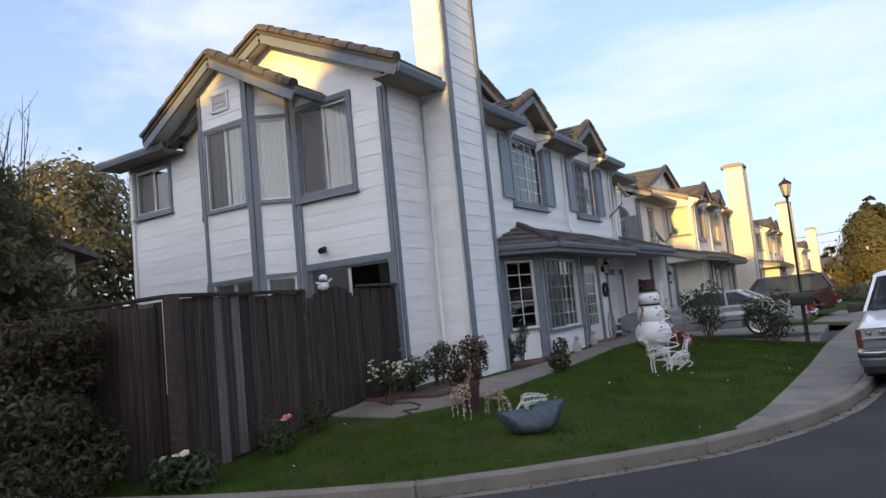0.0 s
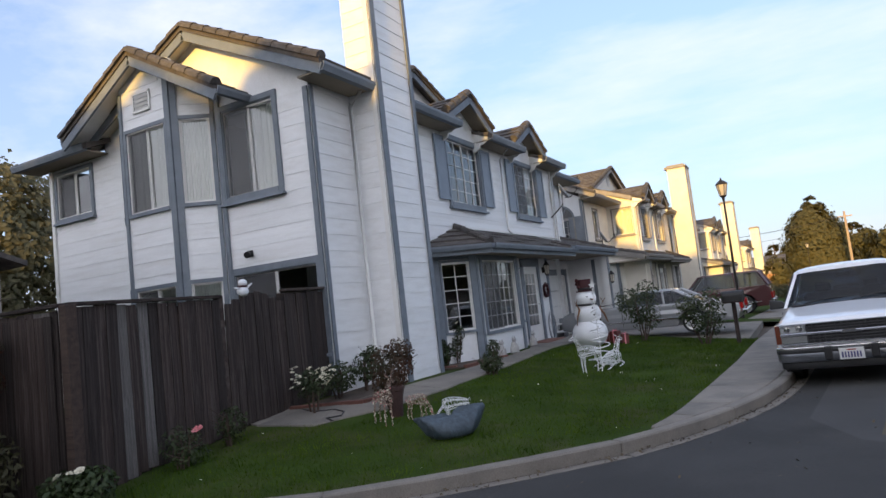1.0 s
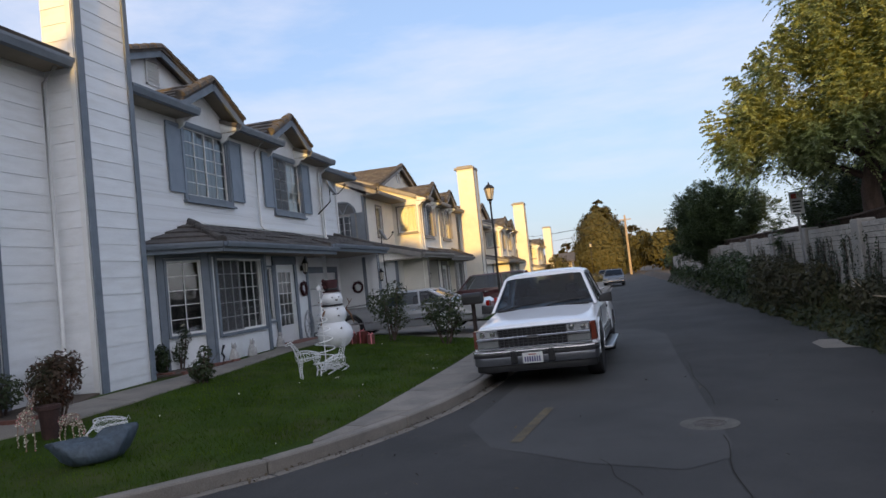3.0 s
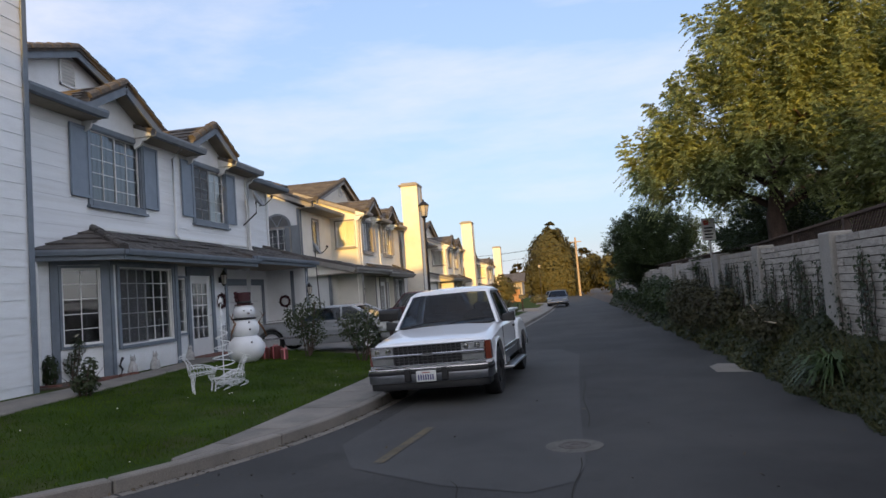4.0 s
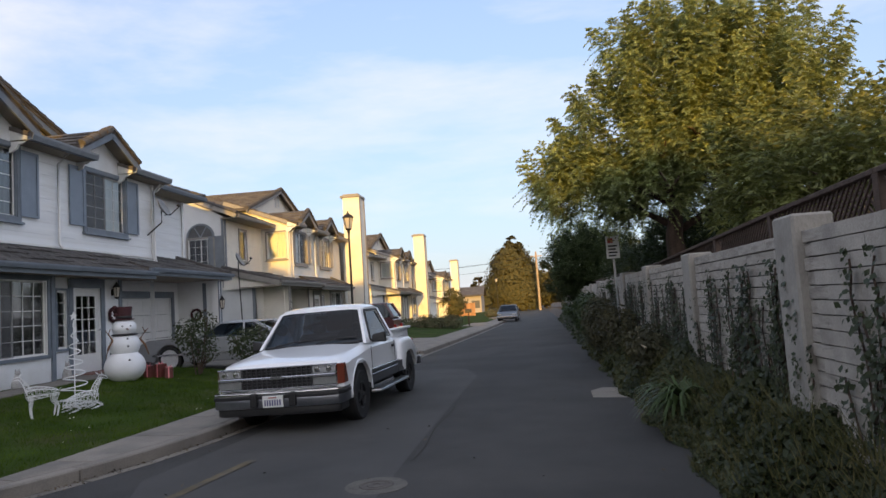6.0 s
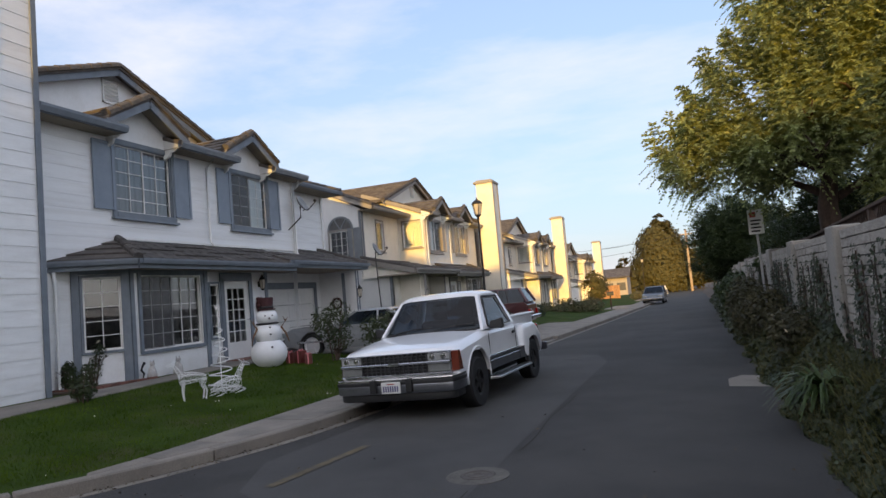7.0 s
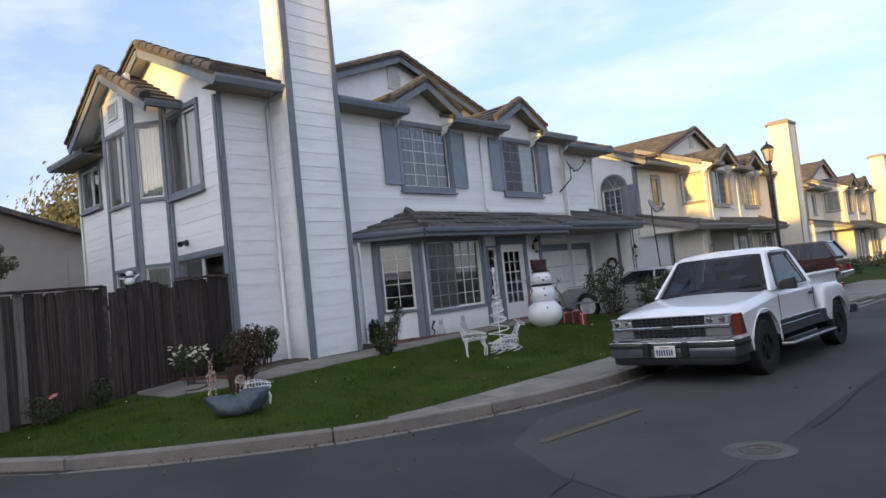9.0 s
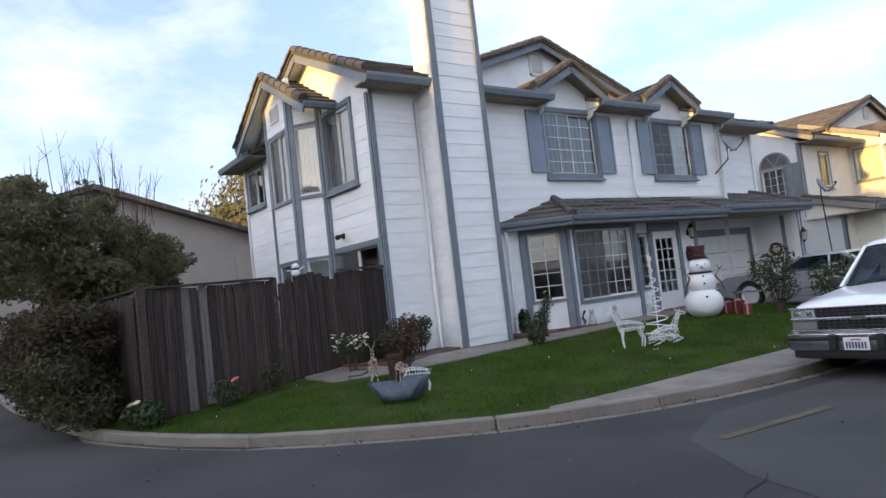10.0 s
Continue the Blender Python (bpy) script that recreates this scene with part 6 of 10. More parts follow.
# ---- street trees on the right, distant trees ----
def plumes(name, lobes, per_area, frond, leaflets, leaf, rng, mat, parent, rise=0.95, droop=0.55, slim=0.14):
    """Feathery crown: upright leaders grown out of lobes, each ringed by drooping fronds of narrow leaflets that shorten towards its tip."""
    axes = []
    for cx, cy, cz, rx, ry, rz in lobes:
        n = int(per_area * (rx * ry + ry * rz + rx * rz) / 3)
        d = rng.normal(size=(n, 3))
        d[:, 2] += 0.25
        d /= np.linalg.norm(d, axis=1, keepdims=True)
        start = np.array([cx, cy, cz]) + d * rng.uniform(0.25, 0.72, (n, 1)) * np.array([rx, ry, rz])
        way = d * np.array([1.0, 1.0, 0.8]) + np.array([0, 0, rise]) + rng.normal(size=(n, 3)) * 0.18
        way /= np.linalg.norm(way, axis=1, keepdims=True)
        axes.append(np.concatenate([start, way, rng.uniform(0.55, 1.0, (n, 1)) * (rx * ry * rz) ** (1 / 3) * 0.72], 1))
    ax = np.concatenate(axes)
    start, way, ln = ax[:, :3], ax[:, 3:6], ax[:, 6]
    side = np.cross(way, [0.31, 0.17, 0.93])
    side /= np.linalg.norm(side, axis=1, keepdims=True) + 1e-9
    over = np.cross(way, side)
    up, turn = np.array([0, 0, 1.0]), rng.uniform(0, 6.28, len(ln))
    roots, dirs, lens = [], [], []
    sp = 24
    for k in range(sp):
        t = (k + 0.8) / sp
        a = turn + 2.4 * k
        roots.append(start + way * (ln * t)[:, None] + up * (0.22 * ln * t * t)[:, None])
        out = side * np.cos(a)[:, None] + over * np.sin(a)[:, None] + way * (0.35 + 0.9 * t) + rng.normal(size=way.shape) * 0.15
        out /= np.linalg.norm(out, axis=1, keepdims=True)
        dirs.append(out)
        lens.append(frond * (1.25 - 0.95 * t) * rng.uniform(0.75, 1.25, len(ln)))
    c, w, sl = np.concatenate(roots), np.concatenate(dirs), np.concatenate(lens)
    sd = np.cross(w, up)
    sd /= np.linalg.norm(sd, axis=1, keepdims=True) + 1e-9
    pa, pb = [], []
    for k in range(leaflets):
        t = (k // 2 + 0.6) / (leaflets / 2)
        root = c + w * (sl * t)[:, None] - up * (droop * sl * t * t)[:, None]
        out = sd * (0.8 if k % 2 else -0.8) + w * 0.7 - up * (0.15 + droop * t) + rng.normal(size=w.shape) * 0.18
        out /= np.linalg.norm(out, axis=1, keepdims=True)
        pa.append(root)
        pb.append(root + out * leaf * (1.2 - 0.5 * t) * rng.uniform(0.7, 1.25, (len(c), 1)))
    p, q = np.concatenate(pa), np.concatenate(pb)
    v = np.cross(q - p, rng.normal(size=p.shape))
    v /= np.linalg.norm(v, axis=1, keepdims=True) + 1e-9
    v *= leaf * slim
    mid = p * 0.55 + q * 0.45
    pts = np.stack([p, mid + v, q, mid - v], 1).reshape(-1, 3)
    k = np.arange(len(p))[:, None] * 4
    return from_arrays(name, pts, k + [0, 1, 2, 3], mat, parent)


def big_tree(name, at, trunk_h, trunk_r, spread, blobs, count, leaf, mat, label, seed, sprig=0.65, leaflets=16, droop=1.3, lobes=None):
    rng = np.random.default_rng(seed)
    root = thing(name, at, label, "tree")
    branch_tree(root, (0, 0, -0.2), trunk_h, spread, random.Random(seed), trunk_r, "trunk", splits=11, start=0.62 if lobes else 0.3)
    if lobes:
        plumes("crown", lobes, count, sprig, leaflets, leaf, rng, mat, root)
    else:
        sprigs("crown", blobs, count, leaflets, sprig, leaf, rng, mat, root, droop, 0.12, 0.35)
    return root


rng = np.random.default_rng(31)
LOBES = [(0.5, 0.3, 4.25, 2.6, 2.7, 1.8), (0.1, 0.2, 6.05, 1.7, 1.7, 1.4), (-2.2, 0.0, 3.55, 1.2, 1.4, 1.0), (-1.4, 0.2, 5.05, 1.3, 1.4, 1.1), (2.0, 0.2, 5.75, 1.9, 1.8, 1.6), (1.5, 0.3, 6.95, 1.3, 1.3, 1.0), (-0.6, 0.2, 6.45, 1.0, 1.1, 0.9), (0.7, -0.4, 3.70, 2.7, 2.1, 0.8), (0.4, 0.3, 7.05, 1.2, 1.2, 0.9),
         (-2.0, -0.2, 3.40, 1.2, 1.3, 0.7), (-0.9, -0.6, 3.30, 1.4, 1.4, 0.7), (-2.4, 0.2, 4.05, 0.9, 1.0, 0.8), (0.3, -0.3, 4.25, 1.5, 1.5, 1.5), (-0.4, -0.5, 3.45, 1.5, 1.3, 1.0), (1.6, 0.4, 4.60, 1.8, 1.8, 1.3), (2.6, 0.0, 4.90, 1.4, 1.4, 1.2), (1.0, 0.2, 5.60, 1.5, 1.5, 1.2)]
big_tree("street_tree", (8.1, 17.2, 0.1), 4.6, 0.28, 2.2, None, 18, 0.10, M_LEAF_TREE, "large feathery-leaved tree, yellow-green in low sun", 31, sprig=0.44, leaflets=22, lobes=LOBES)
LOBES = [(0.2, 0, 2.95, 2.0, 2.0, 1.2), (-0.7, -0.4, 2.45, 1.3, 1.4, 0.8), (1.4, 0.4, 3.45, 1.6, 1.6, 1.0), (0.2, -0.3, 1.95, 1.8, 1.7, 0.7), (2.6, 0.2, 2.95, 1.6, 1.6, 1.2)]
big_tree("street_tree", (9.5, 13.9, 0.1), 3.4, 0.18, 1.6, None, 20, 0.13, M_LEAF_GOLD, "bushy yellowing tree behind the block wall", 33, sprig=0.34, leaflets=12, lobes=LOBES)
bl = lumpy((0.0, 0, 3.25), (2.3, 2.2, 1.9), 60, rng, (0.3, 0.46)) + lumpy((0, 0, 1.5), (1.6, 1.6, 0.9), 12, rng, (0.4, 0.6))
big_tree("dark_tree", (8.25, 37.4, -0.2), 3.4, 0.14, 1.6, bl, 22000, 0.13, M_LEAF_DARK, "rounded dark evergreen leaning over the wall", 35, 0.25, 8, 0.5)
bl = lumpy((-0.8, -0.5, 2.3), (2.6, 2.2, 1.2), 34, rng, (0.35, 0.5)) + lumpy((-1.9, -3.2, 2.5), (1.0, 1.2, 0.8), 12, rng, (0.4, 0.6))
big_tree("dark_tree", (10.5, 21.5, 0.0), 2.6, 0.12, 1.5, bl, 12000, 0.12, M_LEAF_DARK, "dark shrubby tree in shade behind the wall", 36, 0.25, 8, 0.5)


def distant_tree(name, at, profile, count, leaf, mat, label, seed, width_x=1.0):
    """A far tree: trunk and a crown of leaf clumps within a turned outline of (radius, height)."""
    rng = np.random.default_rng(seed)
    root = thing(name, at, label, "tree", "distant trees")
    bm = bmesh.new()
    top = profile[-1][1]
    tube(bm, [(0, 0, -0.5), (0, 0, top * 0.5), (0, 0, top * 0.95)], [top * 0.03, top * 0.02, 0.03], 7)
    for k in range(7):
        a = k * 2.4
        z = top * (0.2 + 0.1 * k)
        tube(bm, [(0, 0, z), (math.cos(a) * top * 0.12, math.sin(a) * top * 0.12, z + top * 0.06)], [top * 0.012, 0.03], 5)
    part("trunk", fixed(bm), M_BARK, root)
    zs = [p[1] for p in profile]
    rs = [p[0] for p in profile]
    n = max(60, count // 40)
    z = rng.uniform(zs[0], zs[-1], n * 3)
    r = np.interp(z, zs, rs)
    keep = rng.random(n * 3) < (r / max(rs)) ** 1.2
    z, r = z[keep][:n], r[keep][:n]
    a = rng.uniform(0, 2 * np.pi, len(z))
    rad = r * np.sqrt(rng.uniform(0.25, 1.1, len(z)))
    cen = np.stack([rad * np.cos(a) * width_x, rad * np.sin(a), z], 1)
    sz = np.clip(r * 0.3, 0.35, 1.5)
    per = count // len(z)
    pts = (cen[:, None] + rng.normal(size=(len(z), per, 3)) * sz[:, None, None] * np.array([0.5, 0.5, 0.4])).reshape(-1, 3)
    out = pts * np.array([1, 1, 0.2]) + rng.normal(size=pts.shape) * 0.5 * sz.mean()
    cards("crown", pts, out, leaf * rng.uniform(0.6, 1.4, len(pts)), mat, root, 0.6, rng)
    return root


distant_tree("conifer", (3.2, 150, -1.2), [(5.0, 0.8), (6.4, 3.0), (5.8, 6.5), (4.7, 9.4), (3.4, 12.2), (1.7, 14.6), (0.4, 16.4)], 20000, 0.36, M_CONIFER, "tall broad dark-gold conifer at the street's end", 41)
distant_tree("conifer", (10.5, 168, -1.2), [(4.0, 1.0), (5.0, 4.0), (4.0, 8.0), (1.0, 11.0)], 4200, 0.45, M_CONIFER, "lower spreading conifer beside the tall one", 42)
distant_tree("conifer", (-4.0, 140, -1.2), [(1.6, 0.5), (2.4, 2.5), (1.6, 5.0), (0.3, 8.5)], 2600, 0.35, M_CONIFER, "slender conifer beyond the far house", 43)
distant_tree("distant_tree", (17.5, 160, -1.2), [(4.5, 1.0), (6.0, 4.0), (5.0, 7.0), (1.0, 9.0)], 3600, 0.45, M_CONIFER, "rounded distant tree in evening light", 44)
distant_tree("distant_tree", (26.0, 150, -1.2), [(4.5, 1.0), (6.0, 4.0), (5.0, 7.0), (1.0, 8.5)], 3000, 0.45, M_CONIFER, "rounded distant tree in evening light", 45)
distant_tree("distant_tree", (11.5, 75, -0.8), [(1.5, 0.5), (2.6, 2.0), (2.2, 3.5), (0.6, 5.0)], 2600, 0.22, M_LEAF_DARK, "dark hedge tree along the far wall", 46)
distant_tree("distant_tree", (10.2, 55, -0.6), [(1.2, 0.5), (1.9, 1.8), (1.6, 3.2), (0.5, 4.2)], 2600, 0.18, M_LEAF_DARK, "dark hedge tree along the far wall", 47)
distant_tree("young_tree", (-1.4, 60, -0.5), [(0.4, 0.7), (1.0, 1.6), (1.0, 2.4), (0.3, 3.1)], 1500, 0.12, M_CONIFER, "small yellow-green front garden tree in sun", 48)
distant_tree("backyard_tree", (-26.0, 24, 0.0), [(2.0, 2.5), (3.6, 4.5), (3.6, 6.5), (1.2, 8.2)], 4200, 0.26, M_LEAF_TREE, "yellow-green tree in low sun behind the house", 49, 1.3)
distant_tree("backyard_tree", (-37.5, 16.5, 0.0), [(2.0, 1.5), (3.6, 3.5), (3.6, 6.0), (1.2, 8.2)], 4200, 0.26, M_LEAF_TREE, "yellow-green tree in low sun behind the house", 50, 1.3)
distant_tree("backyard_tree", (-34.5, 18.6, 0.0), [(2.6, 3.0), (4.2, 5.5), (4.0, 8.6), (1.6, 11.0)], 13000, 0.16, M_LEAF_GARDEN, "sunlit olive-green tree beyond the low house", 51, 1.2)

# an added belt of tall trees, out of view behind the way the camera came, whose shade lies over the street
rngb = np.random.default_rng(60)
k = 0
x = -66.0
while x < 46:
    # heights set where the shade's edge falls; the lower stretch lets sun through
    h = (10.4 if 6.8 < x < 22.6 else 12.05 if x < -2 else 12.5) + 0.25 * math.sin(k * 1.9)
    root = thing("shade_belt_tree", (x, -36 + 1.5 * math.sin(k * 2.3), -0.2), "stand-in evergreen added out of view to shade the street", "tree", "evergreen belt")
    bm = bmesh.new()
    tube(bm, [(0, 0, -0.3), (0, 0, h * 0.4), (0, 0, h * 0.8)], [0.3, 0.22, 0.08], 7)
    part("trunk", fixed(bm), M_BARK, root)
    # solid core added to stop sun passing between the leaves
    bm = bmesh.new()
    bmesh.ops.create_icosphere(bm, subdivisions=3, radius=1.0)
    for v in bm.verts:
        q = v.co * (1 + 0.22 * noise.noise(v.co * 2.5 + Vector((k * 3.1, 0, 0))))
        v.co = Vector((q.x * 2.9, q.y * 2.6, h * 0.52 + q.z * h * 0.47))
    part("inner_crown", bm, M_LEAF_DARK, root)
    c, d = blob_points([(0, 0, h * 0.52, 3.2, 2.9, h * 0.5)], 700, rngb, 0.9)
    cards("crown", c, d + rngb.normal(size=d.shape) * 0.6, 0.4 * rngb.uniform(0.6, 1.4, 700), M_LEAF_DARK, root, 0.6, rngb)
    x += 2.5
    k += 1

# ---- block wall, lattice fence, ivy bank, sign ----
def wall_x(y):
    return 6.63 + 0.032 * (y - 8.0)


M_POST = material("render_post", (0.30, 0.28, 0.25), 0.9, spread=0.12, scale=2, fine=60, bump=0.4, dirt=(0.2, 0.18, 0.16), dirt_amount=0.6, dirt_scale=2.2, stretch=(1, 1, 0.5))
M_JOINT = material("dark_mortar", (0.085, 0.078, 0.070), 0.95, spread=0.25, scale=4, fine=60, bump=0.4)
block_wall = tagged(new("wall_block"), "weathered pale concrete block wall with square piers", "wall", kind="structure")
bm = bmesh.new()
box(bm, -0.5, 0.5, -0.5, 0.5, -0.5, 0.5)
bmesh.ops.bevel(bm, geom=list(bm.edges), offset=0.035, segments=1, affect="EDGES")
BLOCK = mesh_of("block", fixed(bm), M_BLOCK)
rest = bmesh.new()
WT = 1.97
for r in range(19):
    z = WT - 0.105 * r - 0.0525
    if z < 0.3:
        break
    y = 2.0 - 0.2 * (r % 2)
    while y < 62.0:
        ln = 0.4
        x = wall_x(y)
        lift = drop(y)
        if 7.6 < y < 16.0 and z > 0.6:
            m = Matrix.Translation((x + 0.08 + random.uniform(-0.006, 0.006), y, z + lift)) @ Matrix.Diagonal((0.15 + random.uniform(-0.012, 0.012), ln - 0.016, 0.094, 1))
            place("block", BLOCK, block_wall, m)
        elif z > 0.1:
            j = random.uniform(-0.005, 0.005)
            box(rest, x + j, x + 0.15 + j, y - ln / 2 + 0.009, y + ln / 2 - 0.009, z + lift - 0.048, z + lift + 0.048)
        y += ln
tagged(part("block_rest", fixed(rest), M_BLOCK, block_wall), kind="stuff")
bm = bmesh.new()
for k in range(15):
    y0, y1 = 2.0 + 4 * k, 6.0 + 4 * k
    x0, x1 = wall_x(y0) + 0.03, wall_x(y1) + 0.03
    hexa(bm, ((x0, y0, -0.6), (x0 + 0.09, y0, -0.6), (x1 + 0.09, y1, -0.6), (x1, y1, -0.6)), ((x0, y0, WT - 0.02 + drop(y0)), (x0 + 0.09, y0, WT - 0.02 + drop(y0)), (x1 + 0.09, y1, WT - 0.02 + drop(y1)), (x1, y1, WT - 0.02 + drop(y1))))
part("wall_core", fixed(bm), M_JOINT, block_wall)
for k in range(15):
    y = 4.32 + 3.64 * k
    x = wall_x(y)
    h = 2.10 if k == 1 else 2.03
    bm = bmesh.new()
    box(bm, x - 0.07, x + 0.24, y - 0.2, y + 0.2, -0.6, h + drop(y))
    soften(bm, 0.02)
    part("pier", bm, M_POST, block_wall)

M_LATT = material("old_lattice_wood", (0.075, 0.05, 0.038), 0.9, spread=0.35, scale=4, fine=40, bump=0.4, stretch=(4, 0.6, 4))
lattice = thing("lattice_fence", (7.3, 14.0, 1.8), "old brown lattice-topped board fence behind the block wall", "fence")
y = 3.0
while y < 40.0:
    x0, x1 = wall_x(y) + 0.62, wall_x(y + 2.4) + 0.62
    d0, d1 = 0.02 - 0.026 * min(9.0, max(0.0, y - 8.6)), 0.02 - 0.026 * min(9.0, max(0.0, y - 6.2))
    timber(lattice, "fence_post", (x0, y, 0.2), (x0, y, 2.36 + d0), 0.09, 0.09, M_LATT)
    timber(lattice, "top_rail", (x0, y, 2.36 + d0), (x1, y + 2.4, 2.36 + d1), 0.1, 0.045, M_LATT)
    timber(lattice, "lower_rail", (x0, y, 2.0 + d0), (x1, y + 2.4, 2.0 + d1), 0.06, 0.06, M_LATT)
    bm = bmesh.new()
    n = 24
    for i in range(n):
        for sgn in (1, -1):
            ya = y + 0.05 + 2.3 * i / n
            yb = ya + sgn * 0.33
            if not y < yb < y + 2.4:
                continue
            a, b = Vector((wall_x(ya) + 0.62 + 0.006 * sgn, ya, 2.02 + d0)), Vector((wall_x(yb) + 0.62 + 0.006 * sgn, yb, 2.34 + d0))
            s = Vector((0, 0.014, 0))
            t = Vector((0.008, 0, 0))
            hexa(bm, (a - s - t, a + s - t, b + s - t, b - s - t), (a - s + t, a + s + t, b + s + t, b - s + t))
    ob = part("lattice_panel", fixed(bm), M_LATT, lattice)
    ob.matrix_basis = lattice.matrix_world.inverted()
    bm = bmesh.new()
    hexa(bm, ((x0 + 0.03, y + 0.05, 0.3), (x0 + 0.05, y + 0.05, 0.3), (x1 + 0.05, y + 2.35, 0.3), (x1 + 0.03, y + 2.35, 0.3)), ((x0 + 0.03, y + 0.05, 1.99 + d0), (x0 + 0.05, y + 0.05, 1.99 + d0), (x1 + 0.05, y + 2.35, 1.99 + d1), (x1 + 0.03, y + 2.35, 1.99 + d1)))
    ob = part("board_panel", fixed(bm), M_LATT, lattice)
    ob.matrix_basis = lattice.matrix_world.inverted()
    y += 2.4

# ivy-covered bank between the road and the wall
def road_edge(y):
    return float(np.interp(y, [p[1] for p in RIGHT], [p[0] for p in RIGHT])) + 0.06 * math.sin(2.1 * y) + 0.05 * math.sin(5.3 * y + 1)


bm = bmesh.new()
rows = []
for j in range(90):
    y = -4.0 + 0.8 * j if j < 60 else 44 + (j - 60) * 2.5
    e, w = road_edge(y), wall_x(y) + 0.02
    w = max(w, e + 0.6)
    row = []
    for i in range(8):
        u = i / 7
        x = e + (w - e) * u
        z = ROAD_Z + 0.01 + drop(y) + 0.58 * math.sin(u * math.pi / 2) ** 1.2 + 0.06 * noise.noise(Vector((x * 2, y * 1.3, 0))) * (u > 0)
        row.append(bm.verts.new((x, y, z)))
    rows.append(row)
for a, b in zip(rows, rows[1:]):
    for i in range(7):
        bm.faces.new((a[i], a[i + 1], b[i + 1], b[i]))
bank = tagged(part("bank", bm, M_SOIL, smooth=True), "earth bank overgrown with ivy along the wall", "bank", kind="structure")

rng = np.random.default_rng(70)
n = 42000
ys_ = np.concatenate([rng.uniform(2.0, 14.0, 31000), rng.uniform(14.0, 30.0, 8000), rng.uniform(30, 60, 3000)])
u = rng.random(n) ** 0.8
ed = np.array([road_edge(v) for v in ys_])
wx = np.maximum(wall_x(ys_), ed + 0.6)
xs_ = ed - 0.12 + (wx - ed + 0.1) * u
hump = 0.18 * np.sin(ys_ * 1.7) * np.sin(ys_ * 0.63 + 1) + 0.12 * np.sin(4.1 * ys_ + 3 * u)
zs_ = ROAD_Z - 0.010 * np.maximum(0, ys_ - 22) + 0.60 * np.sin(np.clip(u, 0, 1) * np.pi / 2) ** 1.2 + np.clip(hump, -0.04, 0.5) * u + rng.uniform(0.0, 0.16, n) * (0.25 + u)
nr = rng.normal(size=(n, 3)) * 0.55 + np.array([-0.55, -0.25, 0.75])
sz = np.where(ys_ < 14, rng.uniform(0.020, 0.047, n), rng.uniform(0.045, 0.085, n))
ivy = tagged(cards("ivy", np.stack([xs_, ys_, zs_], 1), nr, sz, M_IVY, None, 0.75, rng, 0.15), "dark green ivy covering the bank", "ivy", kind="stuff")
# upright stems and climbing strands on the wall
pts, nrm, szs = [], [], []
stems = []
r4 = random.Random(9)
for k in range(210):
    y = r4.uniform(7.8, 26.0)
    if k < 16:
        y = r4.uniform(5.0, 7.3)
    top = r4.choice([0.9, 1.0, 1.15, 1.3, 1.5, 1.65])
    x = wall_x(y) - 0.03
    p = Vector((x, y, 0.5))
    line = [p.copy()]
    while p.z < top:
        p = p + Vector((0, r4.uniform(-0.05, 0.05), 0.11))
        line.append(p.copy())
    stems.append(line)
    dens = 8
    for q in line:
        for _ in range(dens):
            wide = 0.032
            pts.append((q.x - abs(r4.gauss(0, 0.03)), q.y + r4.gauss(0, wide), q.z + r4.uniform(-0.07, 0.07)))
            nrm.append((-1, r4.uniform(-0.6, 0.4), r4.uniform(-0.2, 0.9)))
            szs.append(r4.uniform(0.016, 0.034))
climber = thing("climbing_ivy", (6.7, 12.0, 0.5), "ivy strands climbing the pale block wall", "ivy")
for line in stems:
    bm = bmesh.new()
    tube(bm, line, [0.008] * len(line), 4)
    part("ivy_stem", fixed(bm), M_BARK, climber).matrix_basis = climber.matrix_world.inverted()
for ob in (cards("ivy_leaf", pts, nrm, szs, M_IVY, climber, 0.75, rng, 0.15),):
    ob.matrix_basis = climber.matrix_world.inverted()
# strap-leaved clumps
def clump(name, at, count, length, label, seed, mat):
    r = random.Random(seed)
    root = thing(name, at, label, "plant", "strap-leaved clumps")
    bm = bmesh.new()
    for k in range(count):
        a = r.uniform(0, 6.28)
        ln = length * r.uniform(0.6, 1.1)
        rise = r.uniform(0.5, 1.1)
        c, s = math.cos(a), math.sin(a)
        prev = None
        for i in range(5):
            t = i / 4
            p = Vector((c * ln * t * 0.8, s * ln * t * 0.8, ln * (rise * t - 0.85 * t * t)))
            w = 0.022 * (1 - 0.8 * t)
            e = (bm.verts.new(p + Vector((-s * w, c * w, 0))), bm.verts.new(p + Vector((s * w, -c * w, 0))))
            if prev:
                bm.faces.new((prev[0], prev[1], e[1], e[0]))
            prev = e
    part("strap_leaf", bm, mat, root)
    return root


M_VERGE = leaf_material("verge_grass", (0.05, 0.06, 0.02), (0.17, 0.15, 0.07), 0.8, 0.2, 0.1)
M_STRAP = leaf_material("strap_leaf", (0.035, 0.065, 0.02), (0.08, 0.12, 0.04), 0.4, 0.2)
clump("agapanthus", (6.25, 10.55, 0.30), 170, 0.70, "clump of arching strap leaves on the bank", 1, M_STRAP)
clump("agapanthus", (6.3, 5.7, 0.25), 120, 0.55, "clump of arching strap leaves on the bank", 3, M_STRAP)
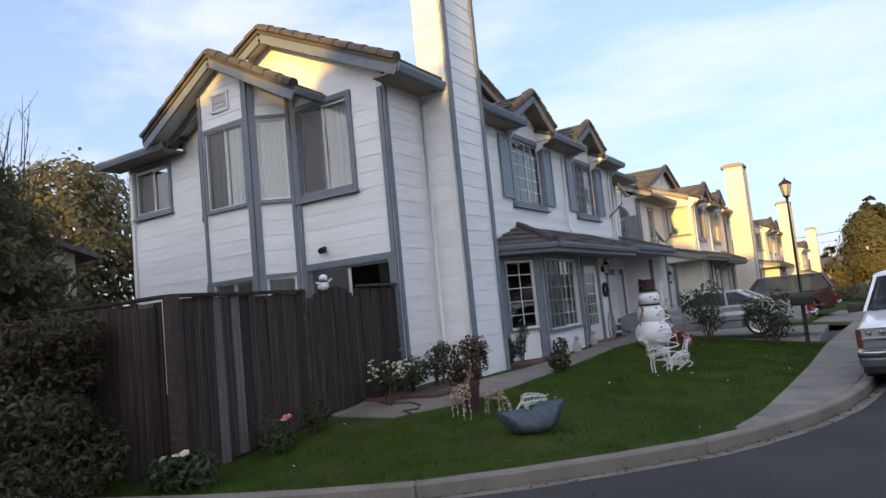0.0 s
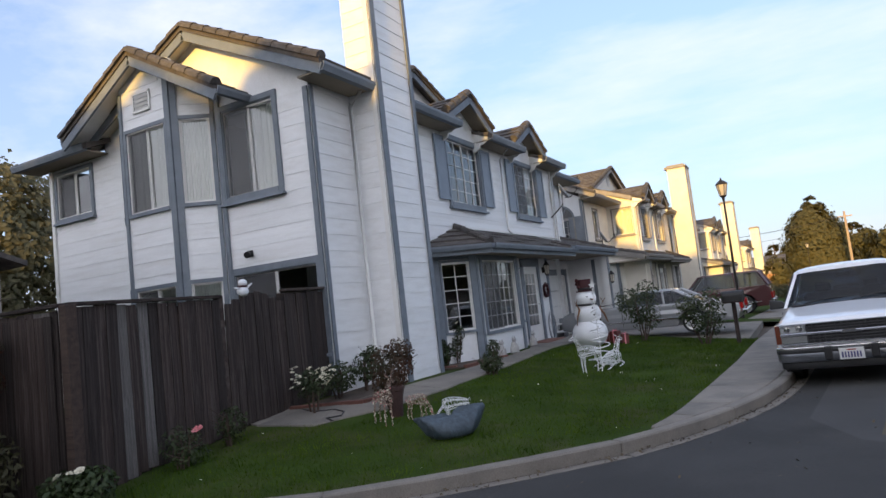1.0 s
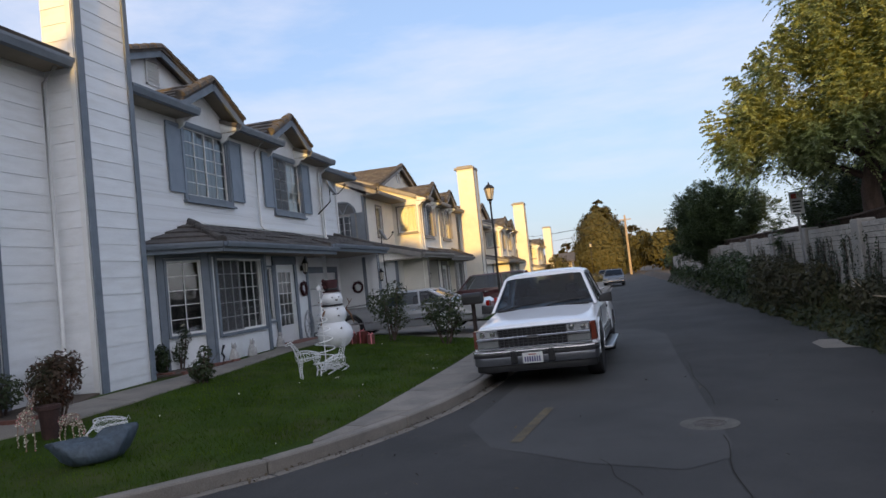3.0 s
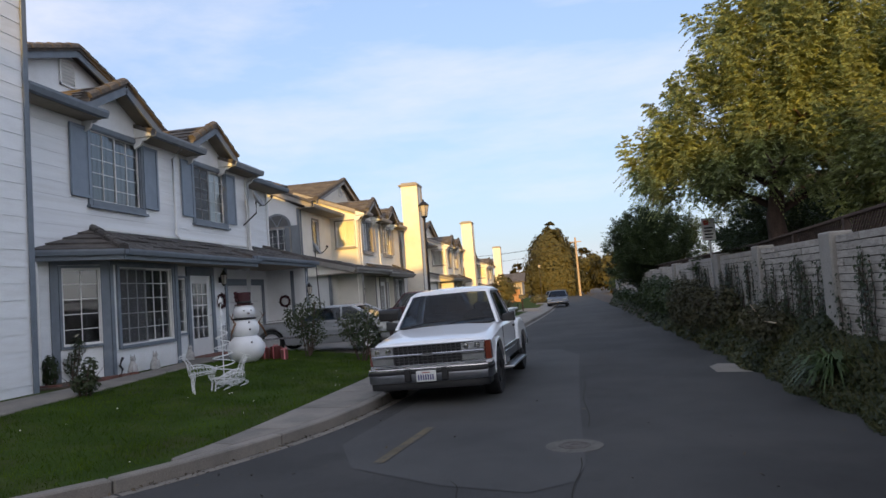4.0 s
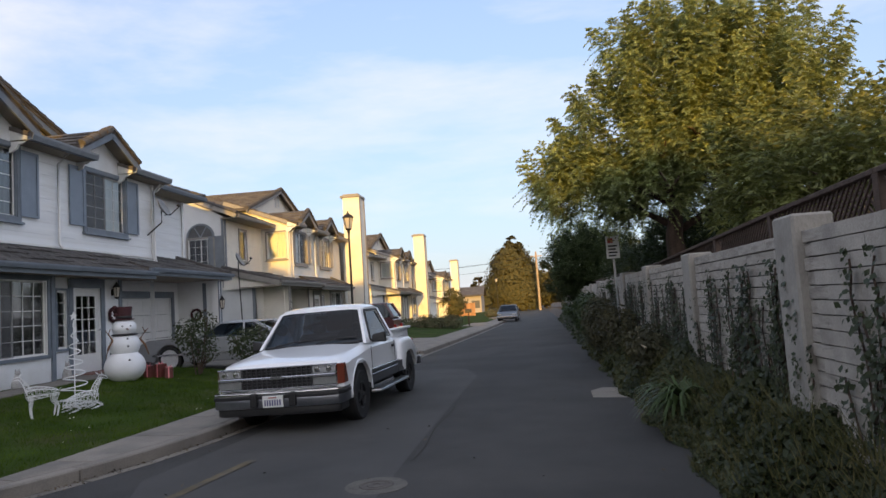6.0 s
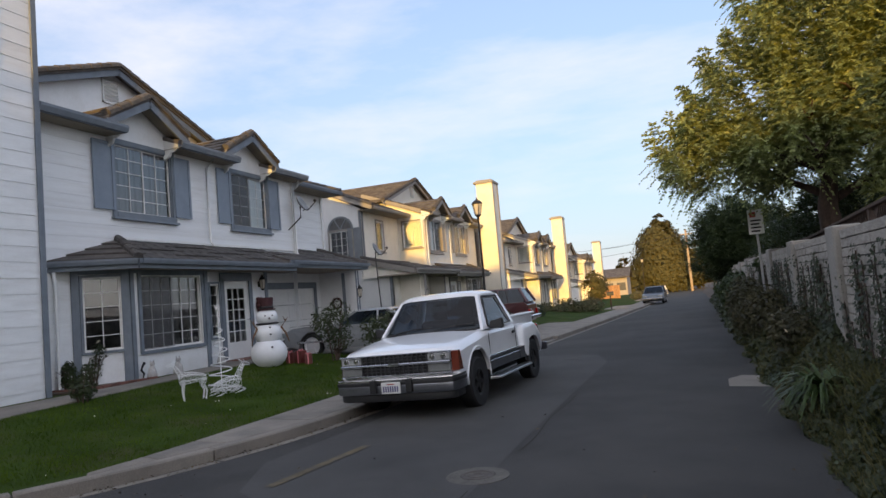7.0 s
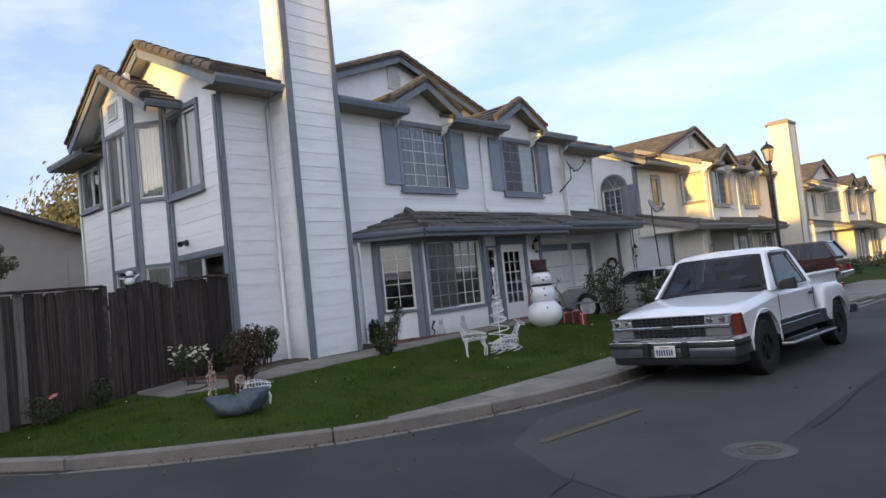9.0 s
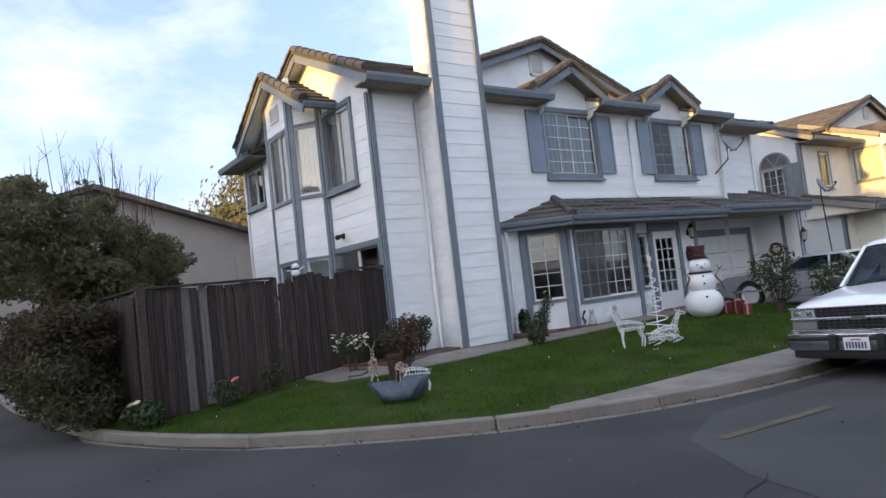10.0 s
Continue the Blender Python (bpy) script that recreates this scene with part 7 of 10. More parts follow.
# long grass and seedlings through the ivy, thickest at the road's edge
rng = np.random.default_rng(77)
n = 9000
gy = rng.uniform(4.0, 24.0, n)
gu = rng.random(n) ** 1.6
ge = np.array([road_edge(v) for v in gy])
gx = ge - 0.1 + (wall_x(gy) - ge) * gu
base = np.stack([gx, gy, ROAD_Z + 0.02 - 0.010 * np.maximum(0, gy - 22) + 0.60 * np.sin(gu * np.pi / 2) ** 1.2], 1)
gh = rng.uniform(0.06, 0.26, n) * (0.5 + gu)
a = rng.uniform(0, 6.28, n)
side = np.stack([np.cos(a), np.sin(a), 0 * a], 1) * 0.005
bend = rng.normal(size=(n, 3)) * gh[:, None] * 0.45 + np.array([-0.25, 0, 0]) * gh[:, None]
bend[:, 2] = gh
v = np.stack([base - side, base + side, base + bend], 1).reshape(-1, 3)
tagged(from_arrays("verge_grass", v, np.arange(len(v)).reshape(-1, 3), M_VERGE), "thin straggling grass along the edge of the bank", "grass", kind="stuff")
# taller shrubs in the verge
shrub("verge_shrub", (6.55, 13.9, 0.3), [(0, 0, 0.35, 0.3, 0.6, 0.4), (0, 0.8, 0.3, 0.3, 0.6, 0.35), (-0.1, -0.5, 0.3, 0.35, 0.5, 0.3)], 1500, 0.045, M_LEAF_HEDGE, "brownish straggling shrub on the verge", seed=71)
shrub("verge_shrub", (6.6, 17.5, 0.2), [(0, 0, 0.5, 0.45, 1.2, 0.6), (-0.1, 2.0, 0.55, 0.45, 1.2, 0.7), (0, 4.0, 0.55, 0.5, 1.4, 0.75)], 4200, 0.055, M_LEAF_HEDGE, "straggling dark shrubs along the verge", seed=72)
shrub("verge_shrub", (6.9, 25.0, 0.1), [(0, 0, 0.6, 0.5, 1.8, 0.8), (0.1, 3.5, 0.7, 0.55, 1.8, 0.9), (0.3, 7.5, 0.6, 0.55, 2.0, 0.9)], 5000, 0.07, M_LEAF_DARK, "low dark shrubs where the wall recedes", seed=73)
shrub("verge_shrub", (7.5, 38.0, -0.1), [(0, 0, 0.5, 0.5, 3.0, 0.5), (0.2, 6, 0.5, 0.5, 3.0, 0.6), (0.5, 12, 0.5, 0.6, 4.0, 0.6), (0.9, 20, 0.4, 0.6, 5.0, 0.6)], 3000, 0.11, M_LEAF_DARK, "low dark hedge along the far verge", seed=74)
bm = bmesh.new()
tube(bm, [(6.25, 12.6, 0.75), (6.35, 13.6, 0.72), (6.5, 14.8, 0.95)], [0.012, 0.012, 0.008], 5)
tagged(part("dry_stalk", fixed(bm), material("dry_stalk", (0.35, 0.27, 0.17), 0.8)), "long dry stalk leaning out of the verge", "stalk")
# traffic sign with unreadable rows
sign = thing("street_sign", (6.72, 18.24, 0.1), "small white street sign on a grey post", "sign", turn=0)
M_SIGNW = material("sign_white", (0.62, 0.62, 0.62), 0.4, spread=0.05, bump=0)
M_STEEL = material("galvanised_steel", (0.30, 0.31, 0.32), 0.45, 0.7, spread=0.15, bump=0.1)
bm = bmesh.new()
hexa(bm, ((-0.022, -0.02, -0.3), (0.022, -0.02, -0.3), (0.022, 0.02, -0.3), (-0.022, 0.02, -0.3)), ((-0.062, -0.02, 2.75), (-0.018, -0.02, 2.75), (-0.018, 0.02, 2.75), (-0.062, 0.02, 2.75)))
part("post", fixed(bm), M_STEEL, sign)
bm = bmesh.new()
box(bm, -0.19, 0.11, -0.030, -0.024, 2.26, 2.78)
soften(bm, 0.002)
plate = part("plate", bm, M_SIGNW, sign)
bm = bmesh.new()
box(bm, -0.15, -0.03, -0.035, -0.031, 2.62, 2.73)
part("sign_mark", bm, material("sign_red", (0.35, 0.05, 0.04), 0.5, bump=0), plate)
for k in range(4):
    bm = bmesh.new()
    box(bm, -0.14, 0.06 - 0.03 * (k % 2), -0.035, -0.031, 2.53 - 0.075 * k, 2.565 - 0.075 * k)
    part("text_bar", bm, M_BLACK, plate)

# ---- road marks ----
M_PATCH = material("old_patch", (0.0520, 0.0505, 0.0485), 0.9, spread=0.28, scale=0.7, fine=110, bump=0.5, dirt=(0.072, 0.069, 0.065), dirt_amount=0.7, dirt_scale=0.5)
M_YELLOW = material("worn_yellow_paint", (0.105, 0.080, 0.042), 0.85, spread=0.4, scale=6, fine=60, bump=0.3, dirt=(0.06, 0.058, 0.055), dirt_amount=1.0, dirt_scale=7)
M_IRON = material("cast_iron", (0.085, 0.075, 0.066), 0.85, 0.1, spread=0.3, scale=8, fine=60, bump=0.6)


def road_z(x, y):
    kx, rx = float(np.interp(y, KYS, KXS)), float(np.interp(y, [p[1] for p in RIGHT], [p[0] for p in RIGHT])) + 0.8
    return ROAD_Z + drop(y) + 0.035 * math.sin(math.pi * min(1, max(0, (x - kx) / (rx - kx))))


M_TAR = material("old_tar", (0.042, 0.039, 0.035), 0.95, spread=0.2, bump=0.2, spec=0.1)


def decal(name, mat, pts, lift, label, category, parent=None):
    """A thin layer laid on the road."""
    bm = bmesh.new()
    vs = [bm.verts.new((x, y, road_z(x, y) + lift)) for x, y in pts]
    f = bm.faces.new(vs)
    bmesh.ops.triangulate(bm, faces=[f])
    bmesh.ops.subdivide_edges(bm, edges=bm.edges[:], cuts=2)
    for v in bm.verts:
        v.co.z = road_z(v.co.x, v.co.y) + lift
    bmesh.ops.recalc_face_normals(bm, faces=bm.faces)
    if sum(f.normal.z for f in bm.faces) < 0:
        bmesh.ops.reverse_faces(bm, faces=bm.faces)
    return tagged(part(name, bm, mat, parent), label, category, kind="structure")


decal("road_patch", M_PATCH, [(0.35, 9.3), (0.8, 8.2), (1.8, 7.5), (2.6, 7.2), (3.0, 7.5), (3.1, 8.0), (3.15, 10.5), (3.25, 13.5), (3.4, 17.4), (3.05, 18.9), (2.4, 19.4), (1.2, 19.4), (0.9, 15.0), (0.65, 12.0)], 0.004, "paler strip of old asphalt along the parking side", "road patch")
decal("road_mark", M_YELLOW, [(0.98, 8.35), (1.10, 8.33), (1.34, 10.0), (1.22, 10.03)], 0.010, "worn yellow painted dash on the asphalt", "road mark")
decal("road_patch", M_CONCRETE, [(5.52, 13.5), (6.2, 13.35), (6.2, 14.5), (5.80, 14.65), (5.56, 14.25)], 0.008, "pale concrete patch at the road's edge", "road patch")
M_COLLAR = material("old_collar", (0.10, 0.092, 0.08), 0.9, spread=0.3, scale=6, fine=80, bump=0.4)
cover = thing("manhole_cover", (3.02, 8.74, road_z(3.02, 8.74)), "small round iron manhole cover set in a concrete collar", "manhole cover")
bm = bmesh.new()
lathe(bm, [(0.30, -0.05), (0.295, 0.004), (0.165, 0.008), (0.165, -0.05)], 28)
part("collar", bm, M_COLLAR, cover)
bm = bmesh.new()
lathe(bm, [(0.16, -0.04), (0.16, 0.008), (0.15, 0.012), (0.13, 0.012), (0.125, 0.006), (0.09, 0.006), (0.085, 0.011), (0.04, 0.011), (0.035, 0.006), (0.01, 0.006)], 28)
part("lid", bm, M_IRON, cover)
for x0, y0, x1, y1 in ((2.9, 6.0, 3.05, 8.25), (3.2, 9.6, 3.3, 13.2), (1.9, 7.6, 2.2, 6.6)):
    pts = []
    for i in range(9):
        u = i / 8
        w = 0.03 * math.sin(9 * u)
        pts.append((x0 + (x1 - x0) * u + w, y0 + (y1 - y0) * u))
    decal("tar_seam", M_TAR, pts + [(x + 0.012, y) for x, y in pts[::-1]], 0.007, "thin dark crack sealed in the road", "crack")
# litter and leaves in the gutter
rng = np.random.default_rng(81)
pts = []
for k in range(420):
    p, nn = kerb_at(rng.uniform(s_at(-8, 3.9), s_at(0.3, 13)))
    q = p - nn * abs(rng.normal(0.05, 0.12))
    pts.append((q.x, q.y, road_z(q.x, q.y) + 0.012 + rng.uniform(0, 0.012)))
for k in range(160):
    x, y = rng.uniform(-5, 6), rng.uniform(2.5, 14)
    if kerb_gap(x, y) < -0.2 and x < road_edge(y):
        pts.append((x, y, road_z(x, y) + 0.012))
nrm = rng.normal(size=(len(pts), 3)) * 0.3 + np.array([0, 0, 1])
tagged(cards("fallen_leaf", pts, nrm, rng.uniform(0.01, 0.03, len(pts)), leaf_material("dry_leaf", (0.03, 0.025, 0.02), (0.17, 0.13, 0.08), 0.8, 0), None, 0.6, rng), "dry leaves and grit lying in the gutter", "leaves", kind="stuff")

# ---- vehicles ----
M_LAMPGLASS = material("lamp_lens", (0.62, 0.63, 0.63), 0.12, 0.6, spread=0.05, bump=0, coat=1.0)
M_AMBER = material("amber_lens", (0.16, 0.038, 0.022), 0.2, spread=0.05, bump=0, coat=0.8)
M_REDLENS = material("red_lens", (0.30, 0.012, 0.01), 0.15, spread=0.05, bump=0, coat=0.8)
M_PLATE = material("plate_white", (0.65, 0.65, 0.63), 0.45, spread=0.03, bump=0)
M_NAVY = material("plate_ink", (0.05, 0.05, 0.16), 0.5, bump=0)
M_SEAT = material("seat_cloth", (0.10, 0.10, 0.11), 0.9, spread=0.2, bump=0.2)
M_ALLOY = material("alloy", (0.45, 0.45, 0.46), 0.3, 1.0, spread=0.05, bump=0)


def arch(yc, zc, r, y_from_rear, n=10):
    """Points of a wheel arch, walked from the rear edge over the top to the front edge or back."""
    a = [math.pi * k / n for k in range(n + 1)]
    pts = [(yc + r * math.cos(t), zc + r * math.sin(t)) for t in a]
    return pts if y_from_rear else pts[::-1]


def profile_solid(bm, pts, x0, x1, mat=0):
    prism(bm, [(x0, y, z) for y, z in pts], (x1 - x0, 0, 0), mat)


def wheel(root, x, y, r, width, rim_r, name="wheel", spokes=5, rim_mat=None, out=1):
    """Tyre with a rim and spokes; the axle runs along x, out is its outer side."""
    bm = bmesh.new()
    h = width / 2
    lathe(bm, [(rim_r, -h * 0.9), (r * 0.93, -h), (r * 0.985, -h * 0.8), (r, -h * 0.4), (r, h * 0.4), (r * 0.985, h * 0.8), (r * 0.93, h), (rim_r, h * 0.9)], 32, (0, 0, 0), "x")
    bmesh.ops.delete(bm, geom=[f for f in bm.faces if len(f.verts) > 4], context="FACES_ONLY")
    t = part(name, bm, M_TYRE, root, smooth=False)
    t.matrix_basis = pose(x, y, r)
    bm = bmesh.new()
    lathe(bm, [(rim_r * 0.99, h * 0.2 * out), (rim_r * 1.02, h * 0.95 * out), (rim_r * 0.9, h * 0.88 * out), (rim_r * 0.86, h * 0.45 * out), (0.09, h * 0.55 * out), (0.05, h * 0.8 * out), (0.01, h * 0.8 * out)], 28, (0, 0, 0), "x")
    for k in range(spokes):
        a = 2 * math.pi * k / spokes
        c, s = math.cos(a), math.sin(a)
        w = rim_r * 0.17
        p = lambda rad, off, d: (d * out, c * rad - s * off, s * rad + c * off)  # noqa: E731
        hexa(bm, (p(0.04, -w, h * 0.5), p(0.04, w, h * 0.5), p(rim_r * 0.93, w * 0.6, h * 0.55), p(rim_r * 0.93, -w * 0.6, h * 0.55)),
             (p(0.04, -w, h * 0.82), p(0.04, w, h * 0.82), p(rim_r * 0.93, w * 0.6, h * 0.8), p(rim_r * 0.93, -w * 0.6, h * 0.8)))
    rim = part("rim", fixed(bm), rim_mat or M_ALLOY, t)
    return t


def pane(root, pts, name="window_glass", mat=None):
    bm = bmesh.new()
    bm.faces.new([bm.verts.new(p) for p in pts])
    ob = part(name, bm, mat or M_CARGLASS, root)
    face = ob.data.polygons[0]
    if face.normal.dot(face.center - Vector((0, 2.4, 0.8))) < 0:
        ob.data.flip_normals()
    ob.visible_shadow = False
    return ob


def blk(root, name, x0, x1, y0, y1, z0, z1, mat, bev=0.01, label="", segments=1):
    bm = bmesh.new()
    box(bm, min(x0, x1), max(x0, x1), min(y0, y1), max(y0, y1), min(z0, z1), max(z0, z1))
    if bev:
        soften(bm, bev, 35, segments)
    return part(name, bm, mat, root, label)


def creased(ob, angle=32.0):
    """Smooth shading with the sharp edges kept."""
    ob.data.polygons.foreach_set("use_smooth", [True] * len(ob.data.polygons))
    ob.data.set_sharp_from_angle(angle=radians(angle))
    return ob


def pressed(pts, half, shape, slices=(1.0, 0.985, 0.95, 0.88, 0.7, 0.4, 0.0)):
    """A body shell: a side outline carried across the width, each slice reshaped by shape(u, y, z), u from -1 to 1."""
    bm = bmesh.new()
    us = [-u for u in slices] + [u for u in slices[::-1] if u]
    rings = []
    for u in us:
        rings.append([bm.verts.new((half * u + dx, y + dy, z + dz)) for y, z in pts for dx, dy, dz in (shape(u, y, z),)])
    n = len(pts)
    for p, q in zip(rings, rings[1:]):
        for i in range(n):
            bm.faces.new((p[i], p[(i + 1) % n], q[(i + 1) % n], q[i]))
    bm.faces.new(rings[0])
    bm.faces.new(rings[-1][::-1])
    return fixed(bm)


def framed(outer, inner, depth):
    """A flat frame between two quads, with a thickness along x."""
    bm = bmesh.new()
    layers = []
    for d in (0.0, -depth):
        layers.append([[bm.verts.new((x + (d if x > 0 else -d), y, z)) for x, y, z in quad] for quad in (outer, inner)])
    (o0, i0), (o1, i1) = layers
    for k in range(4):
        j = (k + 1) % 4
        bm.faces.new((o0[k], o0[j], i0[j], i0[k]))
        bm.faces.new((o1[k], i1[k], i1[j], o1[j]))
        bm.faces.new((o0[k], o1[k], o1[j], o0[j]))
        bm.faces.new((i0[k], i0[j], i1[j], i1[k]))
    return fixed(bm)


def bulged_pane(root, a, b, c, d, bulge, name, mat=None):
    """A curved pane between four corners (two feet, two heads), pushed along y in its middle."""
    bm = bmesh.new()
    a, b, c, d = (Vector(p) for p in (a, b, c, d))
    rows = []
    for j in range(5):
        v = j / 4
        rows.append([bm.verts.new(a.lerp(d, v).lerp(b.lerp(c, v), i / 12) + Vector((0, bulge * math.sin(math.pi * i / 12), 0))) for i in range(13)])
    for p, q in zip(rows, rows[1:]):
        for i in range(12):
            bm.faces.new((p[i], p[i + 1], q[i + 1], q[i]))
    ob = part(name, bm, mat or M_CARGLASS, root, smooth=True)
    if ob.data.polygons[0].normal.y * bulge < 0:
        ob.data.flip_normals()
    ob.visible_shadow = False
    return ob


def pickup(at, turn, lean):
    """A short-bed step-side pickup; local y runs from its nose to its tail."""
    T = thing("pickup_truck", at, "white step-side pickup truck with dark lower sides, parked at the kerb", "truck", turn=turn)
    T.matrix_world = pose(*at, 0, 0, turn) @ pose(0, 0, 0, 0, lean, 0)
    half = 0.968

    # nose, bonnet, wings and doors in one shell
    def shell(u, y, z):
        k = abs(u)
        dz = dy = dx = 0.0
        if z > 0.86:
            edge = max(0.0, (k - 0.80) / 0.2)
            dz = -0.105 * edge ** 2.2 * min(1.0, (z - 0.86) / 0.08) + 0.028 * (1 - k * k)
            if 0.15 < y < 1.45 and 0.55 < k < 0.8:
                dz -= 0.012
            dx = -0.018 * edge * (1 if u > 0 else -1) * min(1.0, (z - 0.86) / 0.1)
        if y < 0.4:
            dy = 0.10 * k ** 4 * (1 - y / 0.4)
        if z < 0.62:
            dx -= 0.022 * (0.62 - z) / 0.12 * (1 if u > 0 else -1) * (k > 0.97)
        return dx, dy, dz

    pts = [(0.06, 0.50), (0.03, 0.58), (0.015, 0.80), (0.02, 0.925), (0.05, 0.965), (0.14, 0.992), (0.45, 1.03), (0.95, 1.085), (1.34, 1.128), (1.42, 1.138), (2.2, 1.15), (2.96, 1.15), (2.99, 1.12), (2.99, 0.80), (2.98, 0.50), (1.40, 0.50)]
    pts += arch(0.905, 0.40, 0.495, True, 16)[1:-1] + [(0.40, 0.47), (0.12, 0.46)]
    body = creased(part("body", pressed(pts, half, shell), M_PAINT, T))
    # roof, crowned
    rz, rf, rr = 1.715, 1.80, 2.70

    def crown(u, y, z):
        k = abs(u)
        return 0, (0.10 * k ** 3 if y < 2.0 else -0.04 * k ** 3), (0.035 * (1 - k * k) if z > rz else 0.0) - 0.045 * max(0, (k - 0.75) / 0.25) ** 2

    creased(part("roof", pressed([(rf - 0.06, rz - 0.035), (rf - 0.02, rz + 0.005), (rf + 0.12, rz + 0.03), (rr - 0.12, rz + 0.035), (rr + 0.04, rz + 0.01), (rr + 0.09, rz - 0.04), (rr, rz - 0.045), (rf + 0.1, rz - 0.045)], 0.735, crown), M_PAINT, T), 40)
    for s in (-1, 1):
        outer = [(s * 0.925, 1.36, 1.125), (s * 0.925, 2.985, 1.14), (s * 0.725, rr + 0.07, rz - 0.03), (s * 0.715, rf + 0.02, rz - 0.03)]
        inner = [(s * 0.918, 1.60, 1.165), (s * 0.918, 2.745, 1.17), (s * 0.738, rr - 0.10, rz - 0.075), (s * 0.732, rf + 0.14, rz - 0.075)]
        part("cab_side", framed(outer, inner, 0.05), M_PAINT, T)
        pane(T, [(x - s * 0.012, y, z) for x, y, z in inner], "side_window")
        bm = bmesh.new()
        tube(bm, [(s * 0.928, 1.58, 1.16), (s * 0.742, rf + 0.12, rz - 0.065), (s * 0.745, rr - 0.09, rz - 0.062), (s * 0.925, 2.76, 1.165), (s * 0.928, 1.58, 1.16)], [0.020, 0.022, 0.018, 0.012, 0.012], 5)
        part("window_gasket", fixed(bm), M_BLACK, T)
        for y in (1.46, 2.86):
            blk(T, "door_seam", s * 0.963, s * 0.9695, y - 0.005, y + 0.005, 0.53, 1.06, M_BLACK, 0)
        blk(T, "door_handle", s * 0.965, s * 0.992, 2.66, 2.80, 0.955, 1.005, M_BLACK, 0.01)
        bm = bmesh.new()
        hexa(bm, ((s * 0.93, 1.60, 1.12), (s * 1.17, 1.60, 1.11), (s * 1.17, 1.71, 1.11), (s * 0.93, 1.73, 1.12)), ((s * 0.95, 1.62, 1.24), (s * 1.16, 1.61, 1.28), (s * 1.16, 1.70, 1.28), (s * 0.95, 1.71, 1.24)))
        soften(bm, 0.02, 30, 2)
        part("wing_mirror", bm, M_BLACK, T)
        # dark lower sides between two bright strips
        blk(T, "lower_panel", s * 0.955, s * 0.976, 1.41, 2.985, 0.48, 0.685, M_PAINT2, 0.006)
        blk(T, "side_moulding", s * 0.962, s * 0.985, 1.40, 2.985, 0.685, 0.705, M_CHROME, 0.004)
        blk(T, "side_moulding", s * 0.962, s * 0.984, 1.41, 2.985, 0.615, 0.626, M_CHROME, 0.003)
        bm = bmesh.new()
        tube(bm, [(s * 0.962, y, z) for y, z in arch(0.905, 0.40, 0.50, True, 18)], 0.017, 6)
        part("arch_lip", fixed(bm), M_PAINT, T, smooth=True)
        bm = bmesh.new()
        prism(bm, [(s * 0.55, y, z) for y, z in arch(0.905, 0.40, 0.492, True, 16)], (s * 0.36, 0, 0))
        part("wheel_well", fixed(bm), M_BLACK, T)
        # running board
        bm = bmesh.new()
        hexa(bm, ((s * 0.93, 1.42, 0.325), (s * 1.10, 1.46, 0.335), (s * 1.10, 3.28, 0.335), (s * 0.93, 3.32, 0.325)), ((s * 0.93, 1.42, 0.375), (s * 1.09, 1.46, 0.37), (s * 1.09, 3.28, 0.37), (s * 0.93, 3.32, 0.375)))
        soften(bm, 0.012, 35, 2)
        part("running_board", bm, M_ALLOY, T)

        # flared rear wing
        def flare(u, y, z, s=s):
            k = max(0.0, u * s)
            e = max(0.0, (k - 0.6) / 0.4)
            drop_top = -0.10 * e ** 2 * max(0.0, (z - 0.75) / 0.3)
            ends = 0.07 * e ** 2 * (1 if y < 3.6 else -1) * min(1.0, abs(y - 3.87) / 0.6)
            return (-s * 0.02 * e * (z > 0.9), ends, drop_top)

        wpts = [(3.22, 0.56), (3.24, 0.86), (3.32, 1.00), (3.46, 1.06), (4.10, 1.06), (4.32, 1.00), (4.46, 0.82), (4.50, 0.58), (4.40, 0.50)] + arch(3.875, 0.39, 0.465, True, 16)[1:-1] + [(3.34, 0.48)]
        wing = pressed(wpts, 0.145, flare, (1.0, 0.93, 0.8, 0.55, 0.2))
        for v in wing.verts:
            v.co.x += s * 0.85
        creased(part("rear_wing", wing, M_PAINT, T), 40)
        bm = bmesh.new()
        prism(bm, [(s * 0.60, y, z) for y, z in arch(3.875, 0.39, 0.460, True, 16)], (s * 0.33, 0, 0))
        part("wheel_well", fixed(bm), M_BLACK, T)
        bm = bmesh.new()
        profile_solid(bm, [(2.99, 0.48), (2.99, 0.68), (3.27, 0.68), (3.38, 0.48)], s * 0.90, s * 0.985)
        part("lower_panel", fixed(bm), M_PAINT2, T)
        bm = bmesh.new()
        box(bm, min(s * 0.66, s * 0.76), max(s * 0.66, s * 0.76), 3.03, 4.74, 0.60, 1.215)
        soften(bm, 0.02, 35, 2)
        part("bed_side", bm, M_PAINT, T)
        blk(T, "bed_rail", s * 0.635, s * 0.83, 3.02, 4.75, 1.205, 1.255, M_PAINT, 0.02, segments=2)
        blk(T, "tail_lamp", s * 0.76, s * 0.87, 4.64, 4.72, 0.72, 1.0, M_REDLENS, 0.015)
        # lamps in the nose
        hd = blk(T, "headlight", s * 0.535, s * 0.885, -0.015, 0.06, 0.815, 0.925, M_LAMPGLASS, 0.012)
        for k in (0.62, 0.79):
            bm = bmesh.new()
            lathe(bm, [(0.048, -0.012), (0.040, -0.022), (0.012, -0.026)], 14, (s * k, 0, 0.87), "y")
            part("bulb_bowl", bm, M_CHROME, hd)
        blk(T, "park_lamp", s * 0.535, s * 0.885, -0.010, 0.06, 0.655, 0.775, M_PARKLENS, 0.012)
        bm = bmesh.new()
